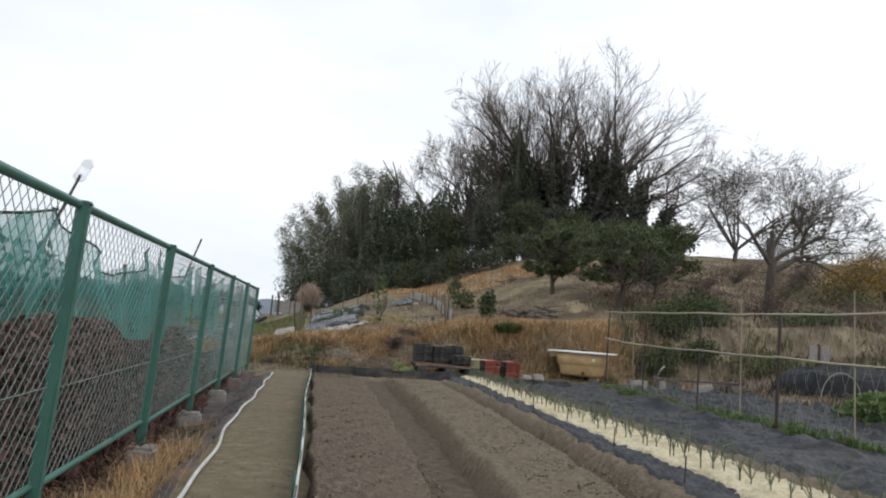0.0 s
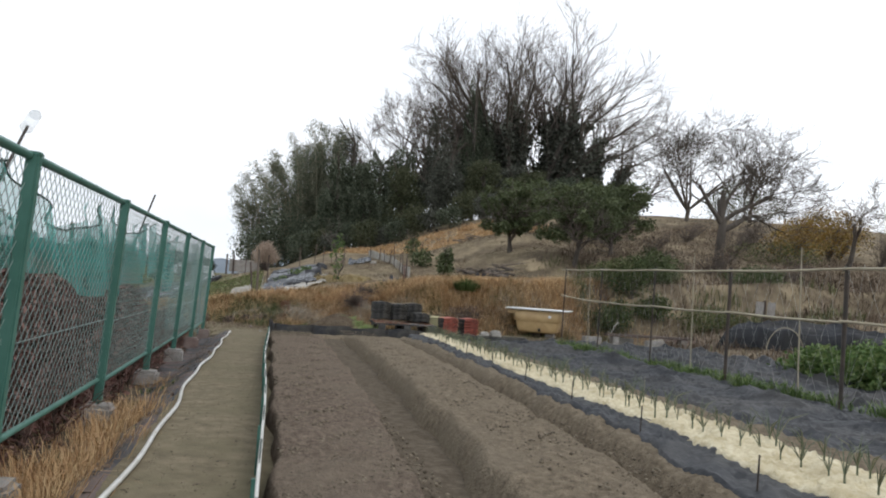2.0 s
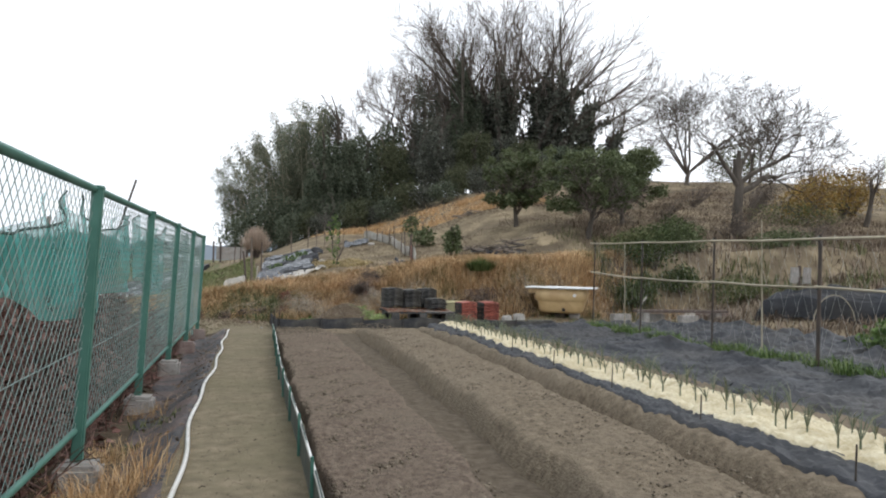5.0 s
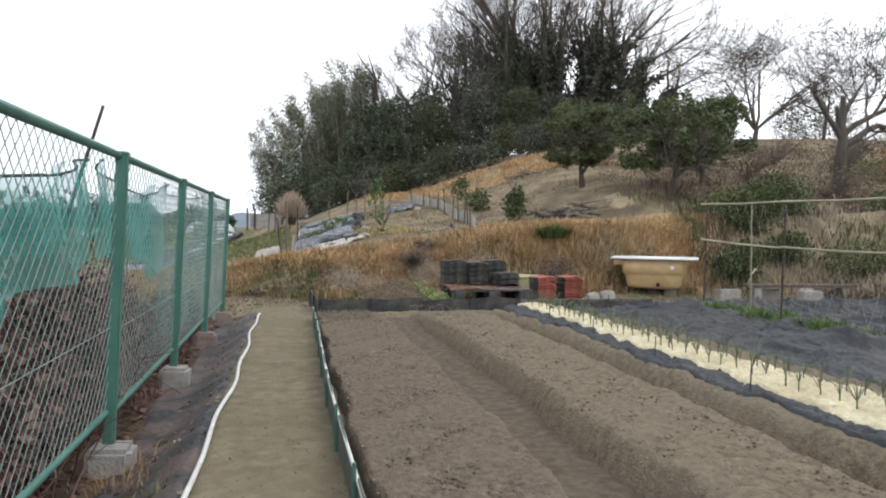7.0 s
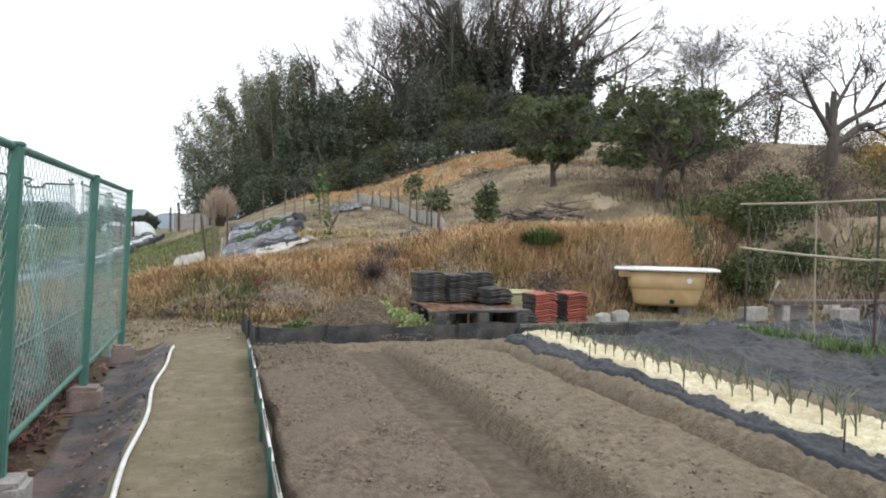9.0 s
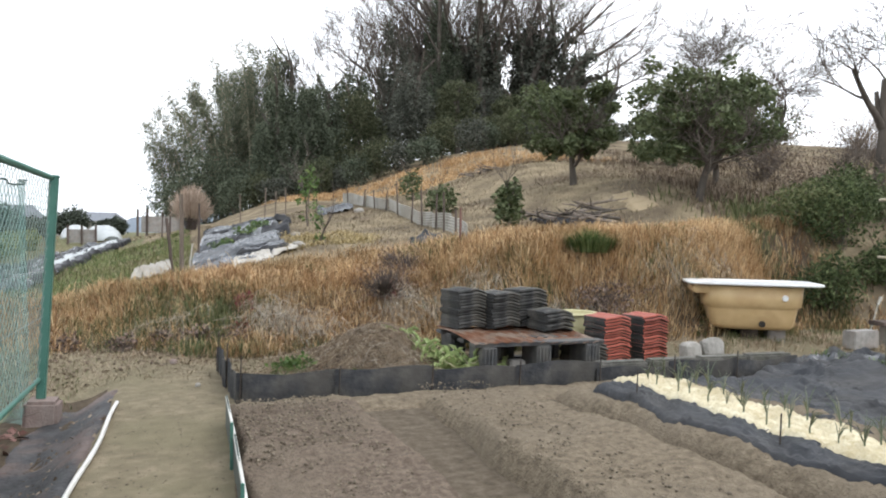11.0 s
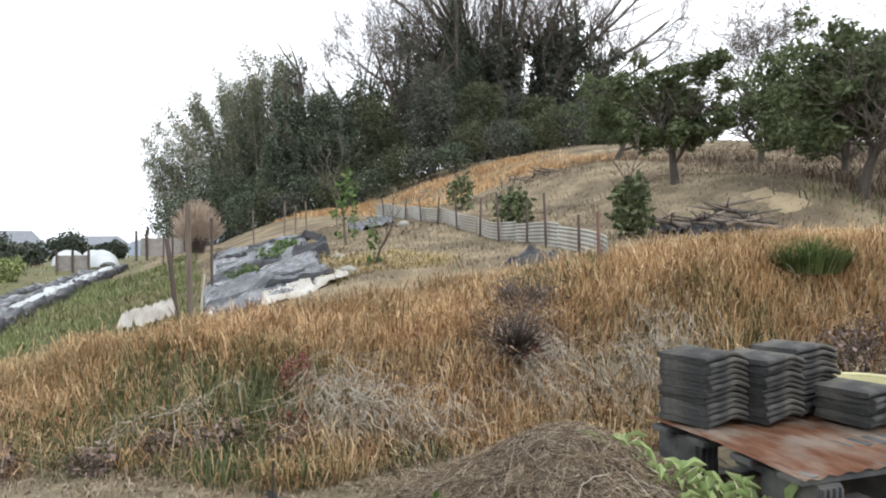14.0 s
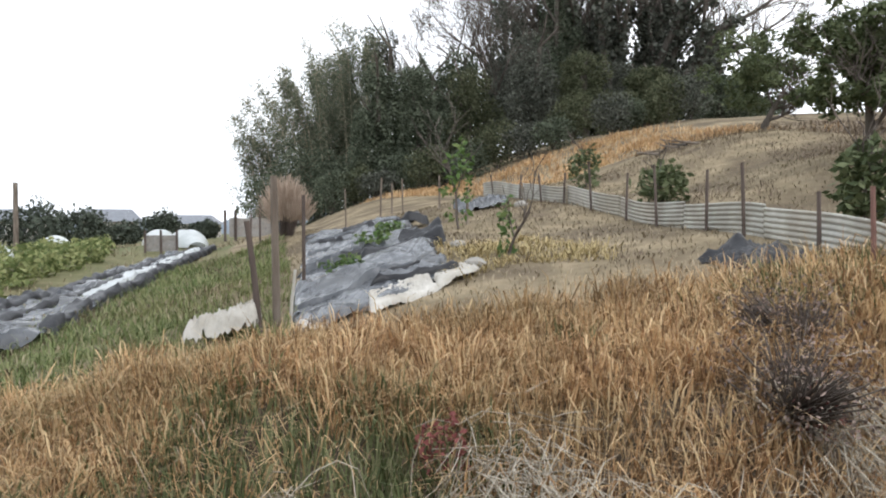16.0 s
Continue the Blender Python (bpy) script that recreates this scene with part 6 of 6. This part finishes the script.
rf = np.random.default_rng(21)
tree("bare_tree", (18.7, 45), "huge bare winter tree with ivy-clad limbs", fan(17, 0.72, 11.5, 0.3, rf, 4, 0.42, 1.7), None, seed=121, tall=17.3, wide=1.12, ivy=26000, dome=0.40)
tree("bare_tree", (24.0, 44), "bare winter tree leaning outwards with drooping twigs", [((0, 0, 0), (0.45, 0, 1), 7, 0.24, 4, 0.5, BIG), ((0, 0, 0.2), (0.95, 0.1, 0.75), 6.5, 0.18, 4, 0.5, dict(BIG, up=0.0))], None, seed=122, tall=8.6, ivy=2500)
tree("bare_tree", (14.4, 46), "tall slender bare winter tree", fan(6, 0.5, 9.5, 0.2, rf, 4, 0.45), None, seed=123, tall=13.4, wide=1.15, ivy=1500, dome=0.5)
tree("bare_tree", (10.4, 45), "tall slender bare winter tree", fan(5, 0.6, 8.6, 0.17, rf, 4, 0.5), None, seed=124, tall=11.6, wide=1.2, dome=0.5)
tree("bare_tree", (22.0, 30), "rounded bare winter tree on the slope", [((0, 0, 0), (0, 0, 1), 1.2, 0.14, 0, 0.5, BIG)] + [((0, 0, 0.9), (math.sin(t) * math.cos(a_), math.sin(t) * math.sin(a_), math.cos(t)), 3.6, 0.07, 4, 0.6, dict(kids=(1, 3), shrink=0.66, up=0.05, wander=0.075, floor=0.007)) for a_, t in [(0, 0.6), (1.0, 0.4), (1.9, 0.65), (2.8, 0.5), (3.7, 0.7), (4.6, 0.35), (5.5, 0.65)]], None, seed=126, tall=6.3, wide=1.4, twigs="bark")
tree("bare_tree", (26.5, 31), "small bare winter tree on the slope", [((0, 0, 0), (0.1, 0, 1), 3.6, 0.1, 3, 0.6, dict(kids=(2, 3), shrink=0.66, up=0.08, wander=0.12, floor=0.011))], None, seed=127, tall=4.2)
snag = dict(kids=(1, 3), shrink=0.7, up=0.05, wander=0.15, floor=0.006)
tree("old_tree", (13.9, 15.4), "gnarled old bare tree with a broken trunk", [((0, 0, 0), (0.07, 0, 1), 2.5, 0.17, 0, 0.5, dict(snag, wander=0.02, up=0.0)), ((0.16, 0, 2.4), (0.0, 0, 1), 1.3, 0.1, 0, 0.5, dict(snag, wander=0.02, up=0.0)), ((0.1, 0.05, 2.3), (0.05, 0.2, 1), 1.1, 0.07, 0, 0.5, dict(snag, wander=0.03, up=0.0)), ((0.18, 0, 2.0), (0.95, 0.1, 0.5), 2.6, 0.1, 4, 0.6, snag), ((0.2, 0, 2.4), (0.8, -0.3, 0.75), 2.3, 0.08, 4, 0.6, snag), ((0.12, 0, 2.3), (-0.7, 0.1, 0.8), 1.9, 0.08, 3, 0.55, dict(snag, up=0.12)), ((0.2, 0, 2.8), (0.5, 0.2, 0.9), 1.8, 0.07, 4, 0.6, snag)], None, seed=128, tall=4.7, twigs="bark")
tree("old_tree", (20.2, 17.2), "small twisted bare tree on the slope", [((0, 0, 0), (0.1, 0, 1), 2.4, 0.1, 4, 0.7, snag)], None, seed=129, tall=3.4)
for k, (x, y, w, h, mat) in enumerate([(19.4, 18.4, 1.1, 1.7, "yellow_leaf"), (21.0, 19, 1.0, 1.9, "yellow_leaf"), (18.2, 17.6, 0.9, 1.3, "yellow_leaf"), (22.4, 20, 1.2, 1.6, "yellow_leaf"), (17.0, 22, 1.3, 1.2, "brush"), (16.4, 18.2, 1.5, 1.6, "brush"), (18.6, 20.5, 1.6, 1.9, "brush"), (24.0, 24, 2.0, 2.2, "brush"), (21.8, 17.4, 1.2, 2.2, "brush"), (23.8, 18.8, 1.5, 2.6, "brush"), (26.5, 27, 2.4, 2.4, "brush"), (13.6, 15.2, 1.2, 0.9, "brush"), (15.6, 14.6, 1.3, 1.0, "brush"), (12.9, 17.5, 1.0, 0.9, "brush"), (11.6, 15.0, 0.9, 0.8, "brush")]):
    leafy_clump("autumn_shrub", (x, y), [(0, 0, h * 0.5, w, w * 0.8, h * 0.5), (w * 0.5, 0, h * 0.7, w * 0.6, w * 0.6, h * 0.35)], 2300 if mat == "yellow_leaf" else 1500, 0.09 if mat == "yellow_leaf" else 0.05, M[mat], "sparse shrub with yellow-brown autumn leaves" if mat == "yellow_leaf" else "tangled brown leafless shrub", "shrub", 130 + k, stems=140)


# evergreens and bamboo on the hill
def evergreen(at, w, h, seed, n, mat="evergreen"):
    rng = np.random.default_rng(seed)
    blobs = []
    for zz in rng.uniform(0.08, 0.97, 30):
        reach = w * 1.05 * (1.05 - 0.75 * zz ** 1.5)
        blobs.append((reach * rng.uniform(-0.9, 0.9), 0.6 * reach * rng.uniform(-0.8, 0.8), h * zz, w * rng.uniform(0.12, 0.34), w * 0.34, h * rng.uniform(0.06, 0.17)))
    blobs += [(0, 0, h * 0.35, w * 0.7, w * 0.5, h * 0.3), (0, 0, h * 0.65, w * 0.45, w * 0.4, h * 0.25)]
    return tree("evergreen_tree", at, "dense dark evergreen tree on the hill", [((0, 0, 0), (0, 0, 1), h * 0.9, 0.16, 1, 0.6, dict(kids=(1, 3), shrink=0.3, up=0.05, wander=0.05, floor=0.02))], blobs, mat, 0.12, int(n * 1.6), seed, group="wood on the hill", ratio=0.6)


for k, (x, y, w, h) in enumerate([(5.8, 46, 1.8, 8.4), (7.4, 43, 2.0, 5.9), (9.4, 44, 2.2, 5.4), (11.4, 43, 1.7, 7.6), (13.9, 43, 1.3, 9.8), (15.2, 44, 1.4, 5.2), (16.2, 42, 2.2, 3.4), (18.2, 43, 2.4, 3.4), (20.4, 42, 2.5, 2.9), (22.6, 43, 2.5, 2.8), (25.2, 44, 2.0, 2.6), (8.4, 39, 1.7, 4.2), (10.8, 38, 1.7, 4.8), (13.2, 38, 1.8, 3.4), (6.2, 39, 1.6, 5.4), (16.0, 38, 1.9, 2.6), (19.0, 37, 2.1, 2.0), (4.6, 39, 1.4, 5.2), (2.4, 48, 1.2, 5.4), (4.2, 48, 1.5, 6.6), (17.4, 46, 1.1, 8.5), (21.2, 46, 1.2, 8.0), (23.6, 45, 1.0, 6.2)]):
    evergreen((x, y), w, h, 300 + k, 11000 if h > 5 else 6000, "olive" if h < 4.5 and k % 2 else ("evergreen" if k % 3 else "ivy"))


def bamboo(at, h, seed, lean, n=700):
    """A culm that arches over at its tip, with drooping sprays of narrow leaves."""
    rng = np.random.default_rng(seed)
    ob = thing("bamboo", (*at, float(land(*at)) - 0.1), "tall bamboo with drooping feathery leaves", "bamboo", "bamboo grove")
    pts = [np.array([lean * (t ** 2.6) * h * 0.34, 0.1 * math.sin(t * 2 + seed), h * (t - 0.2 * abs(lean) * t ** 5)]) for t in np.linspace(0, 1, 11)]
    segs = [(*a, *b, 0.045 * (1 - 0.085 * i), 0.045 * (1 - 0.085 * (i + 1))) for i, (a, b) in enumerate(zip(pts, pts[1:]))]
    leaves, ways = [], []
    sprays = 46
    for k in range(sprays):
        t = 1.5 + 8.5 * (k / sprays) ** 0.8
        i = min(int(t), 9)
        b = pts[i] + (pts[i + 1] - pts[i]) * (t - i)
        a = rng.uniform(0, 6.28)
        out = np.array([math.cos(a), math.sin(a), 0])
        ln = rng.uniform(0.5, 1.15) * (1.15 - 0.06 * t)
        mid, end = b + out * ln * 0.55 + np.array([0, 0, 0.16]), b + out * ln + np.array([0, 0, -0.22])
        segs += [(*b, *mid, 0.011, 0.007), (*mid, *end, 0.007, 0.004)]
        m = n // sprays
        s = rng.random((m, 1))
        c = np.where(s < 0.5, b + (mid - b) * s * 2, mid + (end - mid) * (s * 2 - 1))
        leaves.append(c + rng.normal(0, 0.17, (m, 3)) - np.array([0, 0, 1]) * rng.random((m, 1)) * 0.25)
    tubes("culm", segs, M["cane"], ob, "green-brown bamboo culm", sides=5)
    c = np.concatenate(leaves)
    v, f = leaf_arrays(c, rng.uniform(0.1, 0.22, len(c)), rng, 0.0, 0.22)
    np_part("foliage", v, f, M["bamboo_leaf"], ob)


rb = np.random.default_rng(77)
for k in range(30):
    x = 0.2 + 5.0 * (k + 0.5) / 30 + rb.normal(0, 0.25)
    hgt = 4.7 + 3.2 * smooth((x + 1.6) / 5.0) + rb.normal(0, 0.6)
    bamboo((x, 46 + rb.uniform(-3, 3)), float(hgt), 400 + k, float(-0.62 + 0.52 * smooth((x + 1.5) / 6) + rb.normal(0, 0.2)), 1300 if x < 2.2 else 2600)
for k, (x, h, lean) in enumerate([(-0.1, 6.5, -0.7), (0.3, 7.2, -0.6), (-0.4, 5.2, -0.6), (1.0, 7.8, -0.6), (1.9, 8.4, -0.5), (2.9, 9.2, -0.4), (3.7, 9.6, -0.25), (-0.3, 4.2, -0.5), (4.4, 9.2, 0.3)]):
    bamboo((x, 44.5 + 0.4 * math.sin(3 * k)), h, 450 + k, lean, 1500)
for k in range(15):
    x = 2.6 + 0.85 * k
    y = 37.5 - 0.55 * max(0, x - 4.5) + 0.5 * math.sin(2.7 * k)
    h = 1.5 + 0.4 * math.sin(1.9 * k + 1)
    leafy_clump("underbrush", (x, y), [(0, 0, h * 0.45, 0.75, 0.6, h * 0.5), (0.35, 0.1, h * 0.7, 0.45, 0.4, h * 0.35), (-0.3, 0.1, h * 0.55, 0.4, 0.4, h * 0.4)], 2000, 0.11, M[("evergreen", "olive", "ivy")[k % 3]], "dark bush at the foot of the wood", "shrub", 520 + k, stems=12)
leafy_clump("far_thicket", (27.5, 33.5), [(0, 0, 1.2, 1.6, 1.2, 1.5), (1.8, 0, 1.0, 1.4, 1.0, 1.2), (-1.2, 0, 0.9, 1.0, 1.0, 1.1)], 5200, 0.12, M["olive"], "grey-green thicket behind the rise", "shrub", 530, stems=40)
leafy_clump("underbrush", (1.5, 42), [(-1.6, 0, 1.0, 1.2, 1.1, 1.4), (0.5, 0, 1.6, 2.4, 1.2, 2.0), (3.4, 0, 1.6, 2.6, 1.2, 1.7), (6.5, -1, 1.5, 2.4, 1.0, 1.5), (10, -2, 1.4, 2.6, 1.0, 1.5), (14, -3, 1.3, 2.8, 1.0, 1.5), (18, -3, 1.3, 2.8, 1.0, 1.5), (22, -4, 1.3, 2.8, 1.2, 1.6)], 36000, 0.15, M["evergreen"], "dark evergreen underbrush at the edge of the wood", "shrub", 500, stems=60)

# ---- field beyond the fence ----
film("mulch_strip", [(-2.9, 15.3), (-1.35, 16.3), (-1.2, 31), (-2.2, 31)], 34, 240, M["film"], "long grey mulch film strip over a vegetable bed", "plastic sheet", 0.14, 11, 0.04, 4)
for a, w in ((-1.42, 0.12), (-2.05, 0.1), (-2.6, 0.12)):
    film("film_edge", [(a - w, 17.2), (a + w, 17.0), (0.45 * a - 0.55 + w, 30.5), (0.45 * a - 0.55 - w, 30.5)], 8, 150, M["blackfilm"], "black folded edge of the mulch film strip", "plastic sheet", 0.09, int(90 - 10 * a), 0.13, 6)
film("mulch_strip", [(-1.9, 20), (-1.6, 20), (-1.4, 31), (-1.75, 31)], 12, 150, M["tunnel"], "pale strip of mulch cloth over the bed", "cloth", 0.1, 12, 0.13, 5)
for k, (x, y, lg) in enumerate([(-6.4, 29, 3.0), (-5.9, 33, 3.4), (-2.4, 35, 3.0), (-3.6, 37, 3.4)]):
    tn = thing("row_cover_tunnel", (x, y, float(land(x, y))), "low white row cover tunnel over vegetables", "row cover", "row cover tunnels", turn=20 * math.sin(k))
    u, v = np.meshgrid(np.linspace(0, math.pi, 13), np.linspace(0, 1, 18))
    w = 0.5 * np.minimum(1, 0.55 + 2.2 * np.minimum(v, 1 - v))
    sx, sy, sz = w * np.cos(u), lg * (v - 0.5), 0.55 * np.minimum(1, 0.3 + 3 * np.minimum(v, 1 - v)) * np.sin(u) * (1 + 0.07 * np.sin(16 * v + k)) - 0.03
    i = (np.arange(17)[:, None] * 13 + np.arange(12)[None]).ravel()
    np_part("cover", np.stack([sx, sy, sz], -1).reshape(-1, 3), np.stack([i, i + 1, i + 14, i + 13], 1), M["tunnel"], tn, smooth=True)
rv = np.random.default_rng(31)
for k in range(16):
    x, y = -3.6 - 0.05 * k + rv.normal(0, 0.25) - (1.1 if k % 2 else 0), 19.5 + k * 0.8
    leafy_clump("vegetable_plant", (x, y), [(0, 0, 0.22, 0.5, 0.55, 0.3)], 420, 0.13, M["fieldcrop"], "leafy yellow-green vegetable in the field", "plant", 600 + k)
for k, (x, y, s) in enumerate([(-2.6, 31, 0.9)]):
    bn = thing("board_screen", (x, y, float(land(x, y))), "grey board screen with dark posts in the field", "screen")
    part("board", box_bm(0.9, 0.04, 0.45, (0, 0, 0.28), 0.004), M["concrete"], bn)
    for dx in (-0.42, 0.0, 0.42):
        part("post", box_bm(0.06, 0.06, 0.7, (dx, -0.06, 0.3), 0.008), M["stake"], bn)
scr = thing("board_fence", (-0.45, 33.5, float(land(-0.45, 33.5))), "weathered grey board fence with dark posts", "fence")
part("board", box_bm(1.4, 0.05, 0.6, (0.2, 0, 0.4), 0.004, (0, 0, 4)), M["concrete"], scr)
for dx in (-0.62, -0.3, 0.9):
    part("post", box_bm(0.08, 0.08, 1.0, (dx, -0.08, 0.45), 0.008), M["stake"], scr)
for k, (x, y, w, h) in enumerate([(-8.6, 45, 1.7, 2.2), (-11.5, 48, 2.0, 3.0), (-6.6, 55, 1.3, 2.2), (-14.5, 47, 2.3, 2.8), (-9.9, 60, 1.6, 1.9), (-18.5, 52, 3.0, 2.4), (-4.4, 58, 1.1, 1.4), (-23, 56, 3.0, 2.6)]):
    h *= 0.8
    leafy_clump("hedge", (x, y), [(0, 0, h * 0.5, w, w * 0.7, h * 0.52), (w * 0.4, 0, h * 0.6, w * 0.5, w * 0.5, h * 0.5)], 2600, 0.22, M["farleaf"], "dark rounded evergreen bush across the field", "shrub", 700 + k)
for k, (x, y, h) in enumerate([(-11.3, 46, 3.4), (-15, 50, 1.8)]):
    stake((x, y), h, 0.12, M["oldwood"], "grey wooden post across the field", (0, 0), "field posts")


def house(at, w, dpt, h, turn, label):
    ob = thing("house", (*at, float(land(*at))), label, "house", turn=turn)
    part("wall", box_bm(w, dpt, h, (0, 0, h / 2), 0.03), M["plaster"], ob)
    bm = bmesh.new()
    o = 0.6
    c = [(-w / 2 - o, -dpt / 2 - o, h), (w / 2 + o, -dpt / 2 - o, h), (w / 2 + o, dpt / 2 + o, h), (-w / 2 - o, dpt / 2 + o, h)]
    r = [(-w / 2 + 0.8, 0, h + 1.7), (w / 2 - 0.8, 0, h + 1.7)]
    vv = [bm.verts.new(q) for q in c + r]
    for idx in ((0, 1, 5, 4), (2, 3, 4, 5), (1, 2, 5), (3, 0, 4), (3, 2, 1, 0)):
        bm.faces.new([vv[q] for q in idx])
    part("roof", bm, M["rooftile"], ob, "grey tiled hip roof")
    for k in range(int(w / 2.6)):
        wx = -w / 2 + 1.4 + 2.6 * k
        win = part("window", box_bm(1.5, 0.08, 1.2, (wx, -dpt / 2 - 0.02, h * 0.55), 0.01), M["tubwhite"], ob, "white framed window")
        part("pane", box_bm(1.3, 0.04, 1.0, (wx, -dpt / 2 - 0.06, h * 0.55), 0.0), M["glass"], win)


house((-22, 112), 7, 6, 2.6, 12, "low house with a grey tiled roof across the field")
house((-37, 122), 9, 7, 2.8, 0, "low wide house with a grey roof far across the field")
house((-17, 152), 10, 7, 2.8, -10, "far house with a grey tiled roof")

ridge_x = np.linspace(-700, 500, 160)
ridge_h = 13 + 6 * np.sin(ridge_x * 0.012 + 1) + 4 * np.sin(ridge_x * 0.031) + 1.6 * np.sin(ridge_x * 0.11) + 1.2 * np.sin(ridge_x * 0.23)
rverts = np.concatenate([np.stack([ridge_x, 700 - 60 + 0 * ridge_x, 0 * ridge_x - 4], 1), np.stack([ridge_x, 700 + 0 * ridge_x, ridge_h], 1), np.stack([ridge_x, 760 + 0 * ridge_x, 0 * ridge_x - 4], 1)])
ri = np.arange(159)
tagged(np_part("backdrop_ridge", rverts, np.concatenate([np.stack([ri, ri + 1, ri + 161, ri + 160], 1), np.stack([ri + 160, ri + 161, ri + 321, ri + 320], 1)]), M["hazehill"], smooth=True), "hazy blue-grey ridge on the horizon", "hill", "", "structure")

litter("red_litter", 2600, (-1.6, -0.05, -4.5, 9.8), "withered reddish leaf litter behind the fence", 55, size=(0.04, 0.1), mat="redtwig")

# ---- beyond the trellis ----
film("dark_mulch_mound", [(10.2, 9.9), (11.5, 6.4), (12.3, 6.6), (10.9, 10.2)], 34, 110, M["mulch"], "long dark mounded row under black weed cloth", "weed cloth", 0.12, 41, 0.36, 4)
sign = thing("notice_board", (11.9, 10.6, float(land(11.9, 10.6))), "two pale weathered boards on a dark post", "sign", turn=-20)
part("post", box_bm(0.06, 0.06, 0.75, (0, 0.05, 0.25), 0.006), M["stake"], sign)
for dx in (-0.12, 0.13):
    part("board", box_bm(0.17, 0.02, 0.34, (dx, 0, 0.42), 0.004, (0, 3, 0)), M["concrete"], sign, "pale grey board")
film("plastic_bag", [(9.3, 10.75), (9.5, 10.7), (9.52, 10.9), (9.34, 10.92)], 18, 16, M["whitecloth"], "crumpled grey-white plastic bag on the slope", "bag", 0.3, 43, 0.1, 5)
bd = thing("board_pile", (9.95, 10.9, float(land(9.95, 10.9))), "low pile of reddish-brown boards on the ground", "boards", turn=-72)
for k in range(4):
    part("board", box_bm(1.25 - 0.1 * k, 0.13, 0.035, (0.04 * k, 0.06 * math.sin(2 * k), 0.02 + 0.038 * k), 0.005, (0, 0, 3 * math.sin(3 * k))), M["redblock"], bd)
hoop = thing("wire_hoop", (10.5, 8.2, float(land(10.5, 8.2))), "bent pale wire hoop beside the mulch row", "hoop")
tubes("arch", line_segments([(0.3 * math.cos(a), -0.15 * math.cos(a), 0.55 * math.sin(a)) for a in np.linspace(0.1, 3.04, 14)], 0.008), M["cane"], hoop, sides=6)
